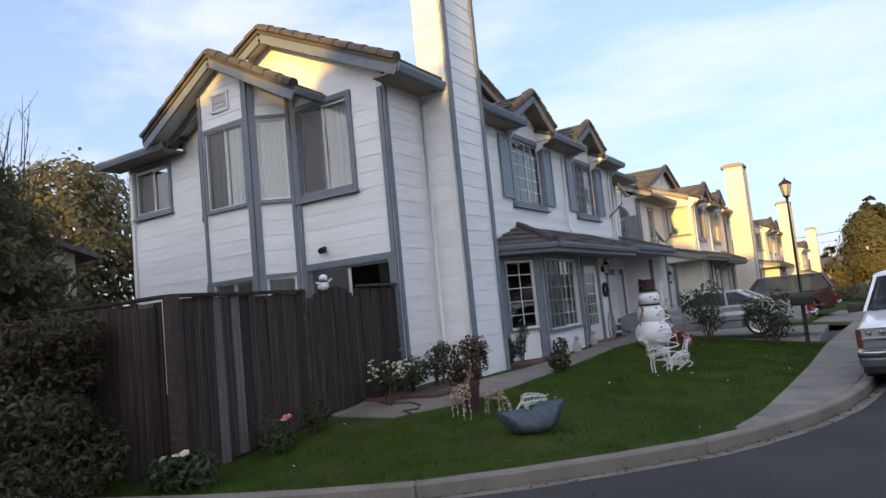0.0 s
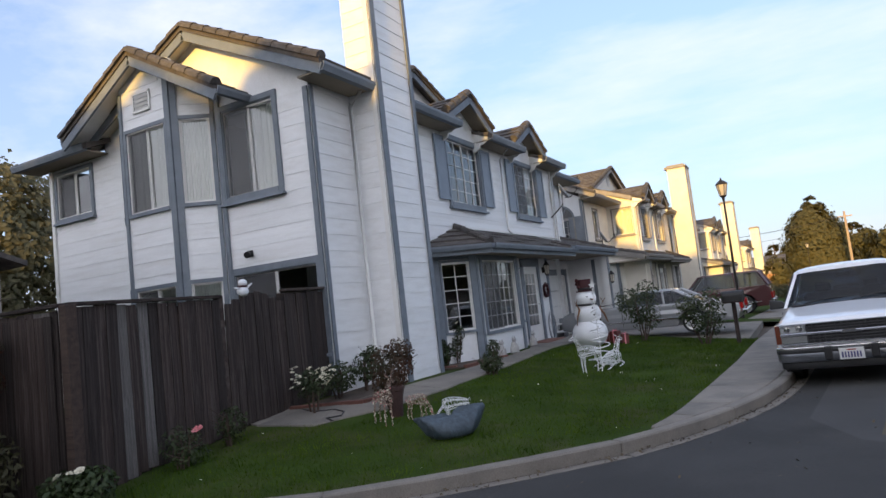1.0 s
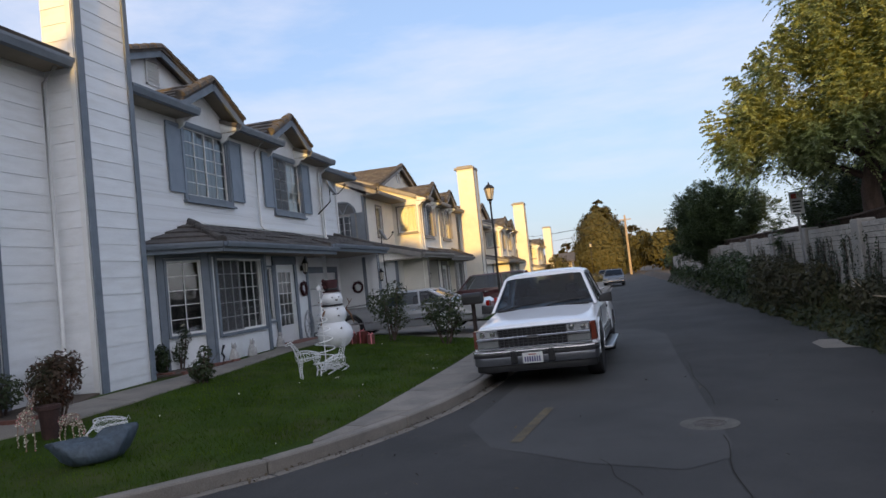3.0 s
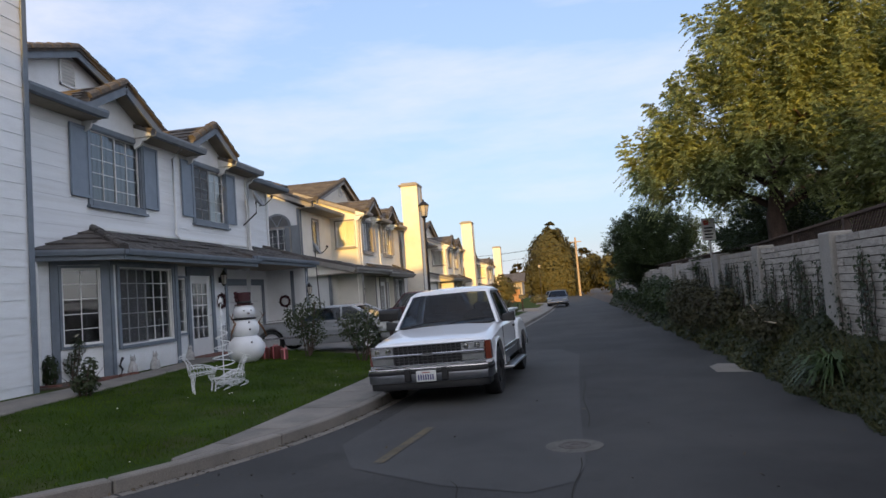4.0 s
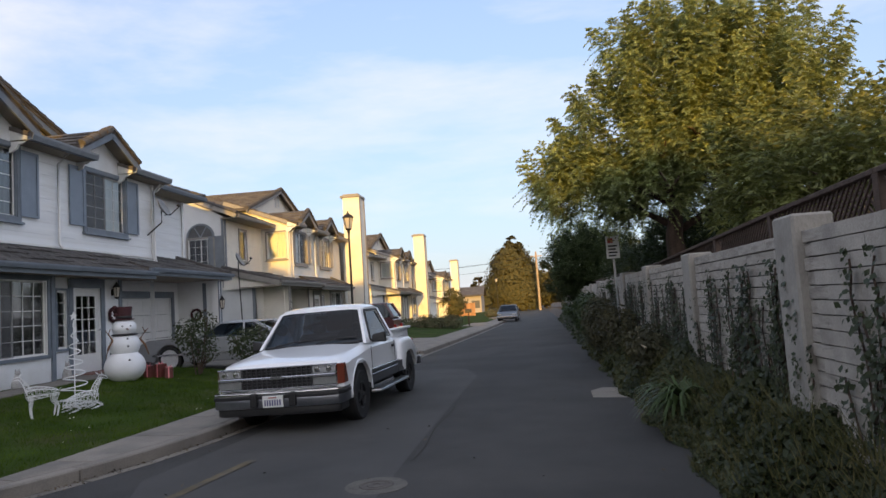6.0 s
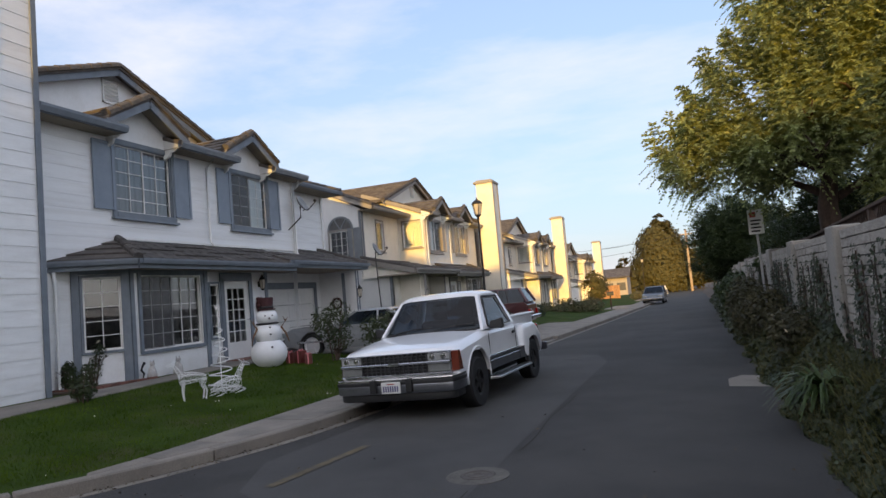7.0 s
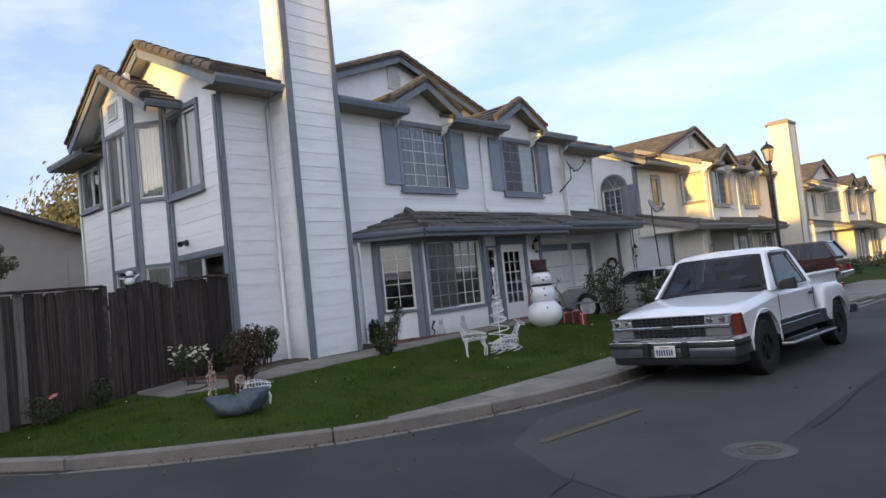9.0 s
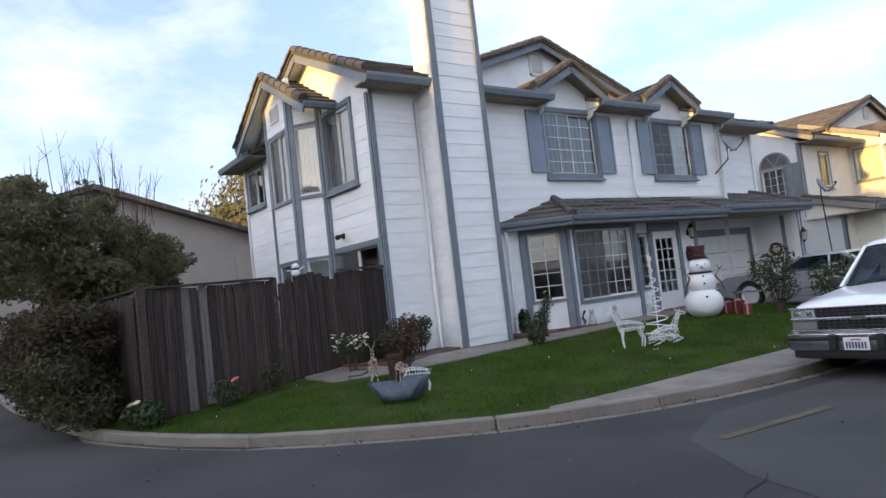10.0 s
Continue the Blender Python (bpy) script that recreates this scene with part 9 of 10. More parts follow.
M_GOLDWIRE = material("beige_wire", (0.30, 0.20, 0.15), 0.5, spread=0.25, scale=20, bump=0)
M_BLUEBAG = material("blue_vinyl", (0.056, 0.078, 0.100), 0.6, spread=0.25, scale=5, fine=22, bump=0.9, dirt=(0.035, 0.045, 0.055), dirt_amount=0.7, dirt_scale=4)

# snowman figure in one mesh
bm = bmesh.new()


def ball(bm, c, rx, rz, mat, seg=28):
    prof = [(max(0.004, rx * math.sin(math.pi * k / 14)), -rz * math.cos(math.pi * k / 14)) for k in range(15)]
    lathe(bm, prof, seg, c, "z", mat)


ball(bm, (0, 0, 0.30), 0.42, 0.36, 0)
ball(bm, (0, 0, 0.76), 0.315, 0.29, 0)
ball(bm, (0, 0, 1.13), 0.25, 0.215, 0)
lathe(bm, [(0.20, 1.30), (0.215, 1.31), (0.205, 1.325), (0.155, 1.33), (0.15, 1.38), (0.17, 1.58), (0.16, 1.595), (0.01, 1.59)], 22, (0, 0, 0), "z", 1)
lathe(bm, [(0.158, 1.335), (0.166, 1.34), (0.166, 1.39), (0.155, 1.395)], 22, (0, 0, 0), "z", 2)
lathe(bm, [(0.20, 0.96), (0.262, 0.972), (0.27, 0.995), (0.22, 1.01)], 22, (0, 0, 0), "z", 2)
for dx, dy, dz in ((-0.10, -0.14, 1.42), (-0.15, -0.08, 1.50), (-0.13, -0.12, 1.58)):
    ball(bm, (dx, dy, dz), 0.05, 0.045, 1, 8)
for z, r in ((0.90, 0.28), (0.74, 0.315), (0.45, 0.40)):
    ball(bm, (r * 0.70, -r * 0.70, z), 0.022, 0.022, 3, 8)
for a in (-0.35, 0.35):
    ball(bm, (0.235 * math.cos(a - 0.8), 0.235 * math.sin(a - 0.8), 1.17), 0.02, 0.02, 3, 8)
tube(bm, [(0.16, -0.16, 1.11), (0.26, -0.26, 1.10)], [0.03, 0.005], 8, 4)
# forked sticks for arms, hanging close along the body
for d, o in ((Vector((0.82, 0.57, 0)), 0.31), (Vector((-0.35, -0.93, 0)), 0.29)):
    a = d * o + Vector((0, 0, 0.88))
    top = a + d * 0.10 + Vector((0, 0, 0.14))
    low = a + d * 0.17 + Vector((0, 0, -0.36))
    tube(bm, [low, a + d * 0.10 + Vector((0, 0, -0.15)), a, top], [0.012, 0.024, 0.024, 0.014], 6, 5)
    for w in ((0.07, 0.08), (-0.05, 0.11)):
        tube(bm, [top, top + d * w[0] + Vector((0, 0, w[1]))], [0.012, 0.005], 5, 5)
snow = part("snowman_figure", fixed(bm), [M_SNOW, M_WINE, M_BLACK, M_BLACK, M_AMBER, M_TWIG], smooth=True)
snow.matrix_world = pose(-4.16, 16.2, float(lawn_z(-4.16, 16.2)) + 0.0)
tagged(snow, "white fabric snowman with a dark red top hat on the lawn", "lawn figure")


def wire_deer(at, turn, mat, label, size=1.0, head_down=False, lying=False, bulbs=False, antlers=True):
    """A deer outline of thin bent wire: hooped trunk, zigzag lacing, tapering legs, neck, head and ears."""
    D = thing("wire_deer", at, label, "lawn figure", "wire deer", turn)
    hz = 0.20 if lying else 0.60
    r = 0.0055 if bulbs else 0.0068
    girth = lambda x: 0.115 + 0.045 * math.cos((x - 0.22) * 4.0) - 0.10 * max(0.0, abs(x) - 0.28)  # noqa: E731
    spine = lambda x: hz + 0.03 * math.cos(x * 5.0) + 0.05 * max(0.0, x)  # noqa: E731
    ring = lambda x, t: (x + 0.02 * math.sin(t), 0.66 * girth(x) * math.cos(t), spine(x) + girth(x) * math.sin(t))  # noqa: E731
    lines = []
    body = bmesh.new()
    xs = [-0.36 + 0.09 * k for k in range(9)]
    for j in range(6):
        t = math.pi * (j / 3 + 1 / 6)
        lines.append([ring(x, t) for x in xs])
        lines.append([ring(x, t + (0.5 if i % 2 else 0.0)) for i, x in enumerate(xs)])
    run = [(-0.45, 0, hz + 0.02), (-0.43, 0, hz + 0.10)]
    for i, line in enumerate(lines):
        run += line[::-1] if i % 2 else line
    tube(body, run, r, 4)
    part("body_wire", fixed(body), mat, D)
    for x in xs:
        bm = bmesh.new()
        tube(bm, [ring(x, 2 * math.pi * i / 10) for i in range(11)], r * 0.8, 4, caps=False)
        part("hoop", fixed(bm), mat, D)
    for k, (x, y) in enumerate(((0.27, 0.075), (0.25, -0.075), (-0.30, 0.075), (-0.27, -0.075))):
        bm = bmesh.new()
        back = k > 1
        legs = []
        for o in (-1, 0, 1):
            if lying:
                line = [(x + 0.05 * o, y, hz - 0.02), (x + 0.20, y * 1.5, 0.06 + 0.015 * o), (x + 0.02, y * 1.7, 0.02 + 0.01 * (o + 1)), (x - 0.10, y * 1.7, 0.01)]
            else:
                line = [(x + (0.075 if back else 0.05) * o, y * (1 + 0.1 * o), hz - 0.02), (x + 0.032 * o + (0.03 if back else 0.0), y, 0.40), (x + 0.016 * o + (-0.05 if back else 0.015), y, 0.24), (x + 0.014 * o - 0.01, y, 0.0)]
            legs.append(line)
            tube(bm, line, r, 4)
        for i in range(9 if not lying else 0):
            z = 0.03 + 0.05 * i
            o = 0.018 + 0.03 * (z / 0.5) ** 2
            cx = x + np.interp(z, (0, 0.24, 0.40, 0.6), (-0.01, -0.05 if back else 0.015, 0.03 if back else 0, 0))
            tube(bm, [(cx - o, y, z), (cx + o, y, z + 0.035)], r * 0.8, 4)
        lines += legs
        part("leg", fixed(bm), mat, D)
    bm = bmesh.new()
    hx, hh = (0.66, 0.14) if head_down else (0.50, hz + 0.46)
    neck = []
    for y, b in ((-0.045, 0.0), (0.045, 0.0), (-0.03, 0.10), (0.03, 0.10)):
        neck.append([(0.27 + b * 0.7, y, spine(0.27) + 0.13 - 1.6 * b), ((0.30 + hx) / 2 + (0.05 if head_down else -0.02) + b * 0.6, y * 0.9, (hz + hh) / 2 + 0.09 - b * 0.5), (hx + b * 0.35, y * 0.7, hh - b * 0.45)])
    lines += neck
    for line in neck:
        tube(bm, line, r, 4)
    for i in range(1, 6):
        u = i / 6
        p = [Vector(n[0]).lerp(Vector(n[1]), u * 2) if u < 0.5 else Vector(n[1]).lerp(Vector(n[2]), u * 2 - 1) for n in neck]
        tube(bm, [p[0], p[1], p[3], p[2], p[0]], r * 0.8, 4, caps=False)
    dz = -0.10 if head_down else -0.045
    for y in (-0.03, 0.03):
        tube(bm, [(hx, y, hh + 0.02), (hx + 0.09, y * 0.8, hh + 0.01 + dz * 0.3), (hx + 0.18, y * 0.35, hh + dz), (hx + 0.165, y * 0.35, hh + dz - 0.035), (hx + 0.04, y, hh - 0.055)], r, 4)
        tube(bm, [(hx, y, hh + 0.02), (hx - 0.05, y * 3.0, hh + 0.08), (hx - 0.01, y * 2.2, hh + 0.03)], r, 4)
    part("neck_and_head_wire", fixed(bm), mat, D)
    for s in (-1, 1) if antlers else ():
        bm = bmesh.new()
        b = Vector((hx - 0.01, s * 0.03, hh + 0.03))
        tube(bm, [b, b + Vector((-0.05, s * 0.06, 0.10)), b + Vector((0.0, s * 0.09, 0.20))], r, 4)
        tube(bm, [b + Vector((-0.04, s * 0.05, 0.08)), b + Vector((0.05, s * 0.05, 0.14))], r, 4)
        part("antler", fixed(bm), mat, D)
    if bulbs:
        rb = np.random.default_rng(int(size * 100))
        p = []
        for line in lines:
            for a, b in zip(line, line[1:]):
                m = max(1, int(math.dist(a, b) / 0.055))
                p += [Vector(a).lerp(Vector(b), float(rb.random())) for _ in range(m)]
        p = np.array([tuple(q) for q in p]) + rb.normal(size=(len(p), 3)) * 0.012
        for name, mt, sel in (("bulb", M_CREAM, slice(0, None, 2)), ("pink_bulb", M_PINK, slice(1, None, 10))):
            q = p[sel]
            tagged(cards(name, q, rb.normal(size=q.shape), np.full(len(q), 0.026), mt, D, 0.8, rb, 0.4), kind="stuff")
    D.scale = (size, size, size)
    return D


lz = lambda x, y: float(lawn_z(x, y))  # noqa: E731
wire_deer((-3.02, 12.2, lz(-3.02, 12.2)), -125, M_WIRE, "white wire doe standing on the lawn", 0.62, antlers=False)
wire_deer((-2.85, 12.85, lz(-2.85, 12.85)), 75, M_WIRE, "white wire doe lying beside the spiral tree", 0.80, lying=True, antlers=False)
wire_deer((-3.55, 7.98, lz(-3.55, 7.98)), 235, M_WIRE, "white wire doe grazing behind the blue tarpaulin", 0.47, head_down=True, antlers=False)
wire_deer((-4.55, 7.80, lz(-4.55, 7.80)), -30, M_GOLDWIRE, "beige wire deer strung with small lights beside the path", 0.58, bulbs=True)
wire_deer((-4.18, 8.05, lz(-4.18, 8.05)), -15, M_GOLDWIRE, "small beige wire deer strung with lights", 0.46, head_down=True, bulbs=True, antlers=False)
tree = thing("spiral_tree", (-3.05, 13.0, lz(-3.05, 13.0)), "white wire spiral tree with a star on top", "lawn figure")
bm = bmesh.new()
pts = [(0.26 * (1 - u) * math.cos(u * 50), 0.26 * (1 - u) * math.sin(u * 50), 0.04 + 1.42 * u) for u in [k / 130 for k in range(129)]]
tube(bm, pts, 0.010, 4)
part("spiral", fixed(bm), M_WIRE, tree)
bm = bmesh.new()
tube(bm, [(0, 0, 0), (0, 0, 1.48)], 0.009, 6)
for k in range(3):
    a = 2.1 * k
    tube(bm, [(0, 0, 0.1), (0.26 * math.cos(a), 0.26 * math.sin(a), 0.0)], 0.007, 5)
part("stake", fixed(bm), M_WIRE, tree)
bm = bmesh.new()
star = [((0.075 if k % 2 == 0 else 0.03) * math.sin(math.pi * k / 5), (0.075 if k % 2 == 0 else 0.03) * math.cos(math.pi * k / 5)) for k in range(10)]
prism(bm, [(x, -0.008, 1.54 + z) for x, z in star], (0, 0.016, 0))
part("star", fixed(bm), M_WIRE, tree)

# limp blue tarpaulin, wider at its rim than at its foot
bm = bmesh.new()
rings = []
for z, a, b in ((0.0, 0.24, 0.12), (0.02, 0.31, 0.18), (0.07, 0.35, 0.215), (0.13, 0.385, 0.215), (0.19, 0.42, 0.19), (0.24, 0.455, 0.15), (0.27, 0.47, 0.11), (0.285, 0.45, 0.07), (0.29, 0.36, 0.035), (0.291, 0.05, 0.006)):
    ring = []
    for k in range(72):
        t = 2 * math.pi * k / 72
        c, q = math.cos(t), math.sin(t)
        w = noise.noise(Vector((2.2 * c, 2.2 * q, 5 * z))) * 0.16 + noise.noise(Vector((7 * c, 7 * q, 14 * z))) * 0.07 - 0.09 * (1 - abs(noise.noise(Vector((5 * c + 3 * z, 5 * q, 11 * z + 2))))) ** 6
        tip = 0.08 * max(0, c) ** 4 * (z / 0.29) - 0.05 * max(0, -c) ** 4 * (z / 0.29)
        ring.append(bm.verts.new((a * c * (1 + w) + tip, b * q * (1 + w), z * (1 + 0.14 * c + 0.10 * max(0, -c) ** 3 - 0.16 * (1 - c * c)) + 0.05 * w)))
    rings.append(ring)
for a, b in zip(rings, rings[1:]):
    for k in range(72):
        bm.faces.new((a[k], a[(k + 1) % 72], b[(k + 1) % 72], b[k]))
bm.faces.new(rings[0][::-1])
bm.faces.new(rings[-1])
bundle = part("blue_tarpaulin", fixed(bm), M_BLUEBAG, smooth=True)
bundle.matrix_world = pose(-3.40, 7.55, lz(-3.40, 7.55), 0, 0, 50) @ Matrix.Diagonal((0.88, 0.95, 1.05, 1))
tagged(bundle, "limp grey-blue tarpaulin heaped on the lawn", "tarpaulin")

# gifts
for x, y, w, h, a in ((-3.95, 16.75, 0.17, 0.26, 10), (-3.75, 16.9, 0.2, 0.3, -15), (-3.52, 16.85, 0.17, 0.24, 25)):
    G = thing("gift_box", (x, y, lz(x, y)), "red wrapped gift box beside the snowman", "gift box", "gift boxes", a)
    blk(G, "box", -w / 2, w / 2, -w / 2, w / 2, 0, h, M_GIFT, 0.006)
    blk(G, "ribbon", -0.015, 0.015, -w / 2 - 0.003, w / 2 + 0.003, -0.0, h + 0.003, M_PINK, 0)
    bm = bmesh.new()
    for s in (-1, 1):
        tube(bm, [(0, 0, h), (s * 0.05, 0, h + 0.05), (s * 0.07, 0, h + 0.015), (0, 0, h)], 0.008, 5)
    part("bow", fixed(bm), M_PINK, G)

# two seated cat statues
M_STATUE = material("grey_stone", (0.42, 0.41, 0.40), 0.85, spread=0.25, scale=14, fine=60, bump=0.3)
for x, y, a in ((-5.52, 13.97, 60), (-5.56, 14.78, 75), (-5.78, 16.55, 70)):
    bm = bmesh.new()
    lathe(bm, [(0.10, 0), (0.105, 0.05), (0.095, 0.12), (0.07, 0.2), (0.05, 0.25), (0.045, 0.27)], 14)
    ball(bm, (0.02, 0, 0.31), 0.055, 0.052, 0, 12)
    for s in (-1, 1):
        tube(bm, [(0.01, s * 0.03, 0.34), (0.01, s * 0.04, 0.40)], [0.02, 0.003], 5)
        tube(bm, [(0.07, s * 0.035, 0.2), (0.09, s * 0.035, 0.0)], [0.022, 0.026], 7)
    ob = part("cat_statue", fixed(bm), M_STATUE, smooth=True)
    ob.matrix_world = pose(x, y, lz(x, y) + 0.01, 0, 0, a - 90)
    tagged(ob, "grey stone seated cat statue by the path", "statue", "cat statues")


def wreath(at, turn, r, mat, label):
    Wr = thing("wreath", at, label, "wreath", "", turn)
    bm = bmesh.new()
    tube(bm, [(0, r * math.cos(t), r * math.sin(t)) for t in [2 * math.pi * k / 20 for k in range(21)]], r * 0.22, 8, caps=False)
    part("ring", fixed(bm), mat, Wr)
    rngw = np.random.default_rng(7)
    t = rngw.uniform(0, 2 * np.pi, 260)
    c = np.stack([rngw.normal(0, r * 0.16, 260), r * np.cos(t) + rngw.normal(0, r * 0.15, 260), r * np.sin(t) + rngw.normal(0, r * 0.15, 260)], 1)
    cards("sprig", c, rngw.normal(size=c.shape), r * 0.16 * np.ones(260), mat, Wr, 0.5, rngw)
    return Wr


wreath((-6.05, 18.76, 1.83), 0, 0.17, M_WINE, "dark red wreath on the wall beside the front door")
w = wreath((-6.25, 23.57, 1.72), -90, 0.17, M_WINE, "red and white bow wreath on the garage side wall")
for k in range(5):
    blk(w, "peppermint", -0.05, -0.035, 0.17 * math.cos(1.256 * k) - 0.03, 0.17 * math.cos(1.256 * k) + 0.03, 0.17 * math.sin(1.256 * k) - 0.03, 0.17 * math.sin(1.256 * k) + 0.03, M_CREAM, 0.008)


def wall_lantern(at):
    L = thing("wall_lantern", at, "dark coach lantern on the porch pillar", "wall lamp", "wall lanterns")
    blk(L, "bracket", -0.09, 0.0, -0.04, 0.04, 0.0, 0.16, M_BRONZE, 0.01)
    bm = bmesh.new()
    lathe(bm, [(0.05, -0.06), (0.065, -0.04), (0.09, 0.20), (0.02, 0.21)], 6, (0.05, 0, 0))
    part("glass", bm, M_FROST, L)
    bm = bmesh.new()
    lathe(bm, [(0.11, 0.20), (0.05, 0.28), (0.02, 0.33), (0.004, 0.36)], 6, (0.05, 0, 0))
    for k in range(6):
        a = math.pi * k / 3
        tube(bm, [(0.05 + 0.06 * math.cos(a), 0.06 * math.sin(a), -0.05), (0.05 + 0.095 * math.cos(a), 0.095 * math.sin(a), 0.20)], 0.008, 4)
    lathe(bm, [(0.03, -0.10), (0.07, -0.05), (0.03, -0.04)], 6, (0.05, 0, 0))
    tagged(part("cage", fixed(bm), M_BRONZE, L), kind="stuff")


for at in ((-6.01, 18.76, 2.34), (-5.40, 23.61, 1.95), (-5.30, 29.9, 1.8)):
    wall_lantern(at)


M_DISH = material("grey_dish_enamel", (0.24, 0.245, 0.25), 0.5, spread=0.12, scale=8, bump=0.05)


def dish(at, foot, label, r=0.3):
    D = thing("satellite_dish", at, label, "satellite dish", "satellite dishes")
    at, foot = Vector(at), Vector(foot)
    aim = Vector((0.86, 0.14, 0.48)).to_track_quat("Z", "Y").to_matrix().to_4x4()
    bm = bmesh.new()
    lathe(bm, [(0.01, -0.055), (r * 0.5, -0.035), (r * 0.85, 0.015), (r, 0.055), (r * 0.98, 0.065), (r * 0.83, 0.027), (r * 0.5, -0.02), (0.008, -0.04)], 24)
    part("reflector", fixed(bm), M_DISH, D, smooth=True).matrix_basis = aim
    bm = bmesh.new()
    tube(bm, [(0, -0.2, -0.06), (0, -r * 0.95, 0.10), (0, -r * 0.75, 0.38), (0, -r * 0.6, 0.46)], 0.016, 6)
    tube(bm, [(0.0, -r * 0.7, 0.44), (0.0, -r * 0.45, 0.42)], [0.035, 0.045], 8)
    part("feed_arm", fixed(bm), M_BRONZE, D).matrix_basis = aim
    bm = bmesh.new()
    f = foot - at
    b = Vector((-0.06, 0.02, -0.42))
    tube(bm, [aim @ Vector((0, 0, -0.03)), aim @ Vector((0, -0.08, -0.09)), b, f.lerp(b, 0.35) if abs(f.z) < 1.5 else f.lerp(b, 0.02), f], 0.022, 7)
    part("mast", fixed(bm), M_BRONZE, D)


dish((-5.90, 21.05, 4.93), (-6.37, 20.99, 4.15), "grey satellite dish on a bent mast at the eave")
dish((-6.62, 28.0, 3.82), (-6.62, 28.2, 0.1), "grey satellite dish on a tall thin mast", 0.32)
# spot lamp on the end wall
S = thing("spot_lamp", (-8.17, 9.37, 3.03), "small black spot lamp on the white wall", "spot lamp")
blk(S, "base", -0.06, 0.06, -0.03, 0.012, -0.06, 0.06, M_BLACK, 0.01)
bm = bmesh.new()
tube(bm, [(0, -0.03, 0), (0.03, -0.1, 0.0), (0.10, -0.2, -0.04)], [0.025, 0.04, 0.06], 10)
part("head", fixed(bm), M_BLACK, S)
# white ornament on the gate
bm = bmesh.new()
ball(bm, (0, 0, 0.06), 0.085, 0.075, 0, 14)
ball(bm, (0, 0.01, 0.18), 0.065, 0.055, 0, 14)
lathe(bm, [(0.07, 0.115), (0.075, 0.125), (0.07, 0.14)], 12, (0, 0, 0), "z", 1)
for s in (-1, 1):
    tube(bm, [(0, s * 0.07, 0.1), (0.02, s * 0.17, 0.14 + 0.03 * s)], [0.02, 0.012], 6)
orn = part("gate_ornament", fixed(bm), [M_SNOW, M_WINE], smooth=True)
orn.matrix_world = pose(-6.56, 7.5, 2.17)
tagged(orn, "small white ball figure perched on the gate", "ornament")
# iron wheel ornament by the door, ornament at the bay, garden hose
G = thing("iron_ornament", (-6.05, 18.78, 0.34), "grey iron wheel ornament leaning by the front door", "ornament", turn=0)
bm = bmesh.new()
for rad in (0.30, 0.26):
    tube(bm, [(0.05, rad * math.cos(t), 0.45 + rad * 1.4 * math.sin(t)) for t in [2 * math.pi * k / 24 for k in range(25)]], 0.012, 5, caps=False)
part("rim", fixed(bm), M_STEEL, G)
bm = bmesh.new()
for k in range(8):
    t = math.pi * k / 4
    tube(bm, [(0.05, 0, 0.45), (0.05, 0.28 * math.cos(t), 0.45 + 0.38 * math.sin(t))], 0.008, 4)
part("spoke", fixed(bm), M_STEEL, G)
bm = bmesh.new()
tube(bm, [(-5.80, 13.99, 0.45), (-5.79, 14.03, 0.55), (-5.79, 13.95, 0.63), (-5.79, 14.0, 0.72), (-5.79, 14.05, 0.78)], [0.012, 0.022, 0.026, 0.022, 0.03], 6)
tagged(part("wall_ornament", fixed(bm), M_BLACK), "small black iron ornament under the bay window", "ornament")
bm = bmesh.new()
tube(bm, [(x, y, lz(x, y) + 0.03) for x, y in ((-6.3, 8.25), (-6.0, 8.15), (-5.75, 8.3), (-5.5, 8.2), (-5.4, 8.0), (-5.55, 7.85), (-5.35, 7.75))], 0.011, 6)
tagged(part("garden_hose", fixed(bm), M_BLACK), "dark garden hose lying across the path", "hose")
M_POT = material("dark_terracotta", (0.050, 0.024, 0.020), 0.85, spread=0.25, scale=6, fine=60, bump=0.3)
stump = thing("plant_pot", (-4.62, 8.22, lz(-4.62, 8.22)), "low dark terracotta pot by the wire deer", "plant pot")
bm = bmesh.new()
lathe(bm, [(0.09, -0.02), (0.12, 0.34), (0.135, 0.35), (0.135, 0.40), (0.12, 0.40), (0.11, 0.36), (0.02, 0.35)], 20)
part("pot", bm, M_POT, stump)

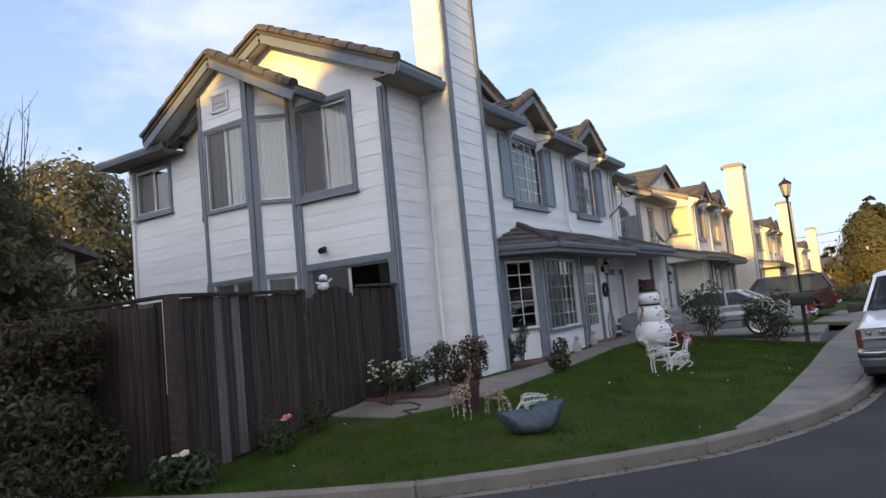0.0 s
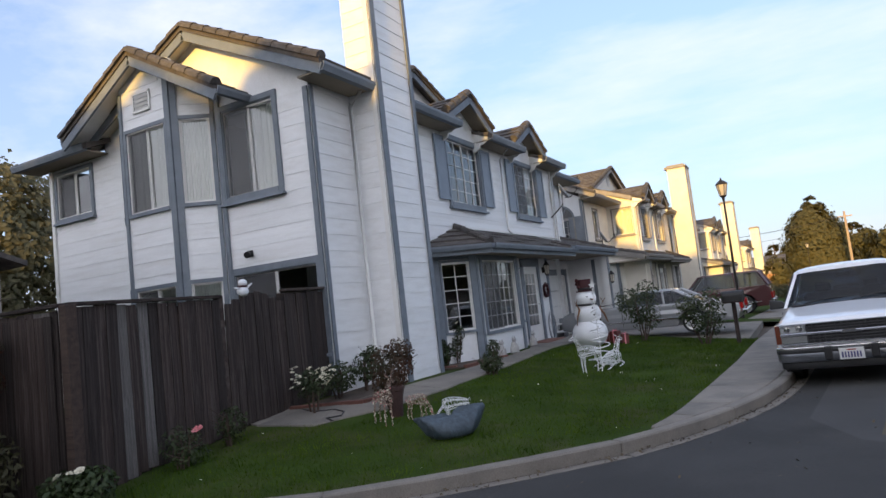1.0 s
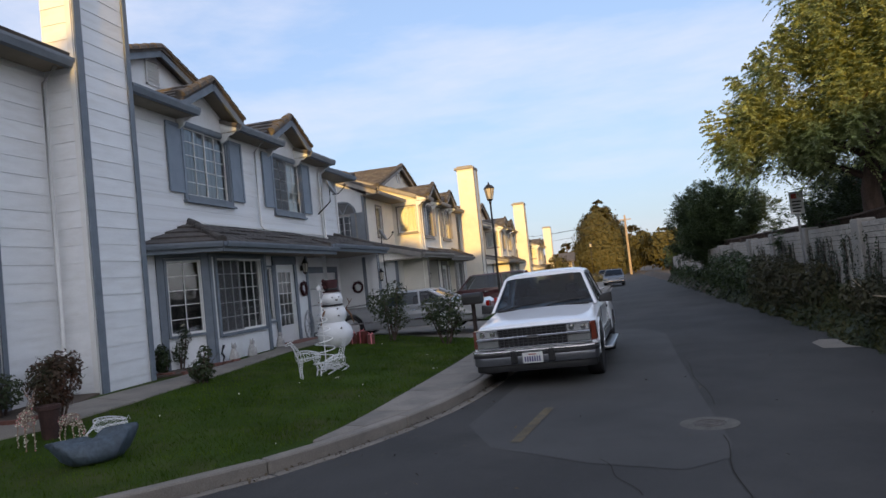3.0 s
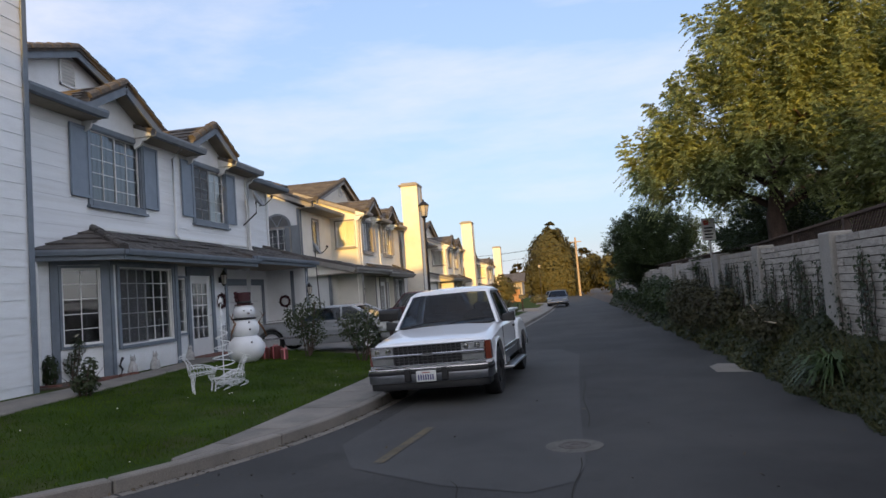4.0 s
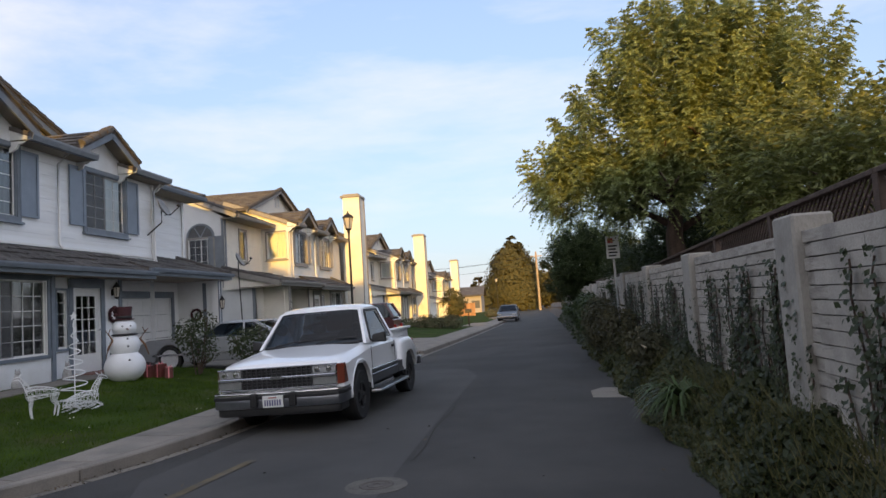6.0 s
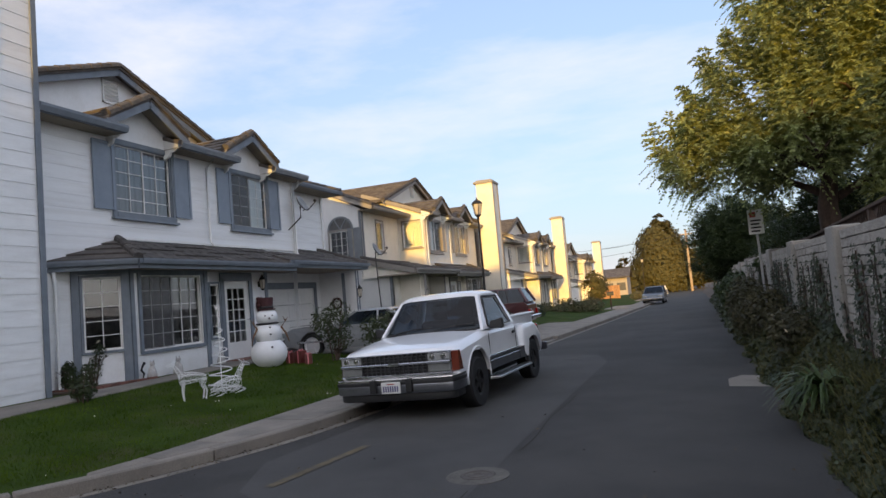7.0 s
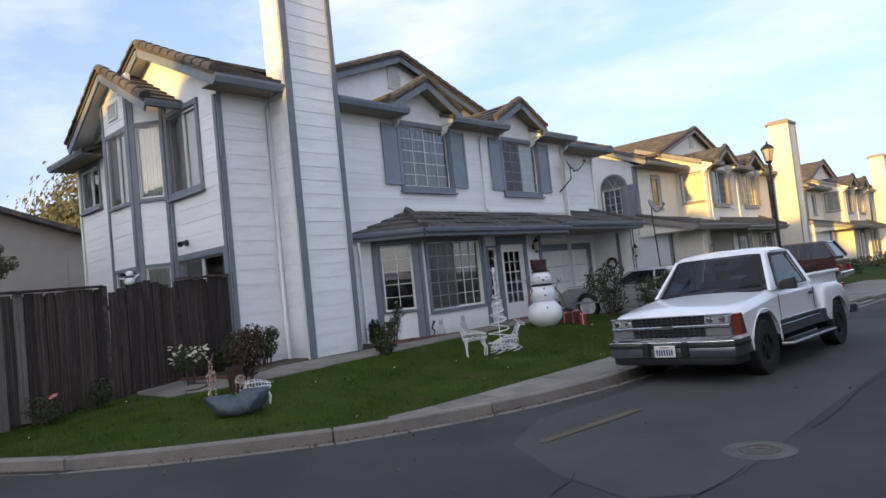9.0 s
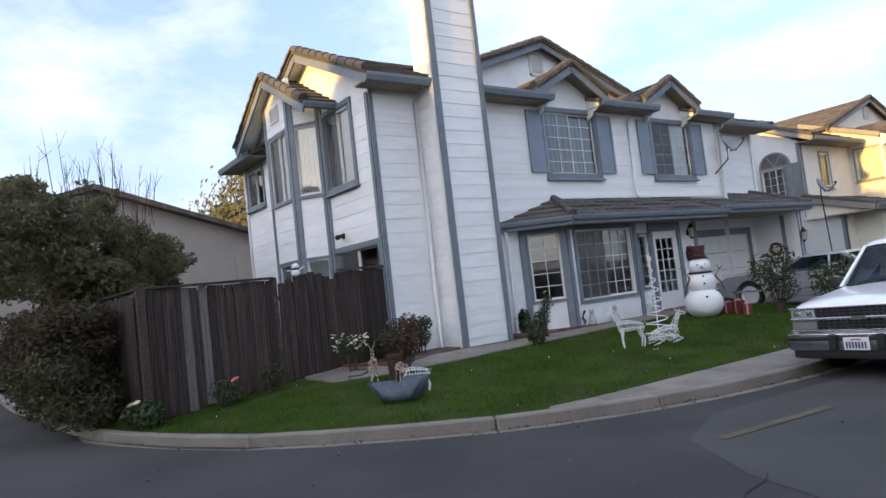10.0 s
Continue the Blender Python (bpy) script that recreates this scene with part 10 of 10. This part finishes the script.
# ---- grass ----
def blades(name, n, x0, x1, y0, y1, height, keep, label, seed, wide=0.0035):
    rng = np.random.default_rng(seed)
    x, y = rng.uniform(x0, x1, n), rng.uniform(y0, y1, n)
    ok = keep(x, y)
    x, y = x[ok], y[ok]
    patch = 0.6 + 0.4 * np.sin(x * 1.9 + 1.3 * np.sin(y * 1.1)) * np.sin(y * 1.7)
    h = height * rng.uniform(0.5, 1.25, len(x)) * (0.75 + 0.35 * patch)
    clump = np.sin(x * 8.3 + 2.1 * np.sin(y * 4.7)) * np.sin(y * 7.1 + 1.7 * np.sin(x * 5.3))
    h = h * (0.85 + 0.75 * np.clip(clump, 0, 1))
    z = lawn_z(x, y) - 0.004
    a = rng.uniform(0, 2 * np.pi, len(x))
    w = wide * rng.uniform(0.7, 1.5, len(x))
    lean = rng.normal(0, 0.4, (len(x), 2)) * h[:, None]
    base = np.stack([x, y, z], 1)
    s = np.stack([np.cos(a) * w, np.sin(a) * w, 0 * a], 1)
    tip = base + np.concatenate([lean, h[:, None]], 1)
    v = np.stack([base - s, base + s, tip], 1).reshape(-1, 3)
    f = np.arange(len(v)).reshape(-1, 3)
    return tagged(from_arrays(name, v, f, M_GRASS), label, "grass", kind="stuff")


def on_lawn(x, y):
    inner = np.interp(y, INNER_Y, INNER_X)
    ok = (kerb_gap(x, y) > np.where(y < 7.8, 0.17, 0.3)) & ((y < 7.7) | (x < inner)) & (y < 18.72)
    house = (x < np.where(y < 7.3, -6.46, -6.1)) & (y > 4.9)
    path_x0 = np.interp(y, [7.5, 8.5, 9.9, 11.4, 14.3, 18.7], [-5.0, -4.9, -4.72, -4.66, -4.8, -4.55])
    return ok & ~house & ~((x < path_x0) & (y > 7.55))


blades("grass", 150000, -9.0, 0.4, 3.8, 18.72, 0.05, on_lawn, "short thick green lawn grass", 5)
blades("lawn_weed", 9000, -8.0, 0.2, 4.2, 18.0, 0.085, lambda x, y: on_lawn(x, y) & (np.sin(x * 3.1 + 2.0 * np.sin(y * 1.3)) * np.sin(y * 2.7 + 1.5 * np.sin(x * 1.9)) > 0.42), "coarser darker grass clumps in the lawn", 8, 0.008)
blades("weed_tuft", 2600, -8.5, 0.2, 3.8, 18.0, 0.11, lambda x, y: on_lawn(x, y) & (kerb_gap(x, y) < np.where(y < 7.8, 0.34, 1.6)) , "longer grass tufts along the kerb edge", 6, 0.005)
rng = np.random.default_rng(3)
x, y = rng.uniform(-6, 0, 45), rng.uniform(4.5, 17, 45)
ok = on_lawn(x, y)
x, y = x[ok], y[ok]
tagged(cards("pale_petal", np.stack([x, y, lawn_z(x, y) + 0.045], 1), np.tile([0.1, -0.2, 1.0], (len(x), 1)) + rng.normal(size=(len(x), 3)) * 0.3, rng.uniform(0.008, 0.02, len(x)), M_CREAM, None, 0.7, rng), "pale petals scattered over the lawn", "petals", kind="stuff")
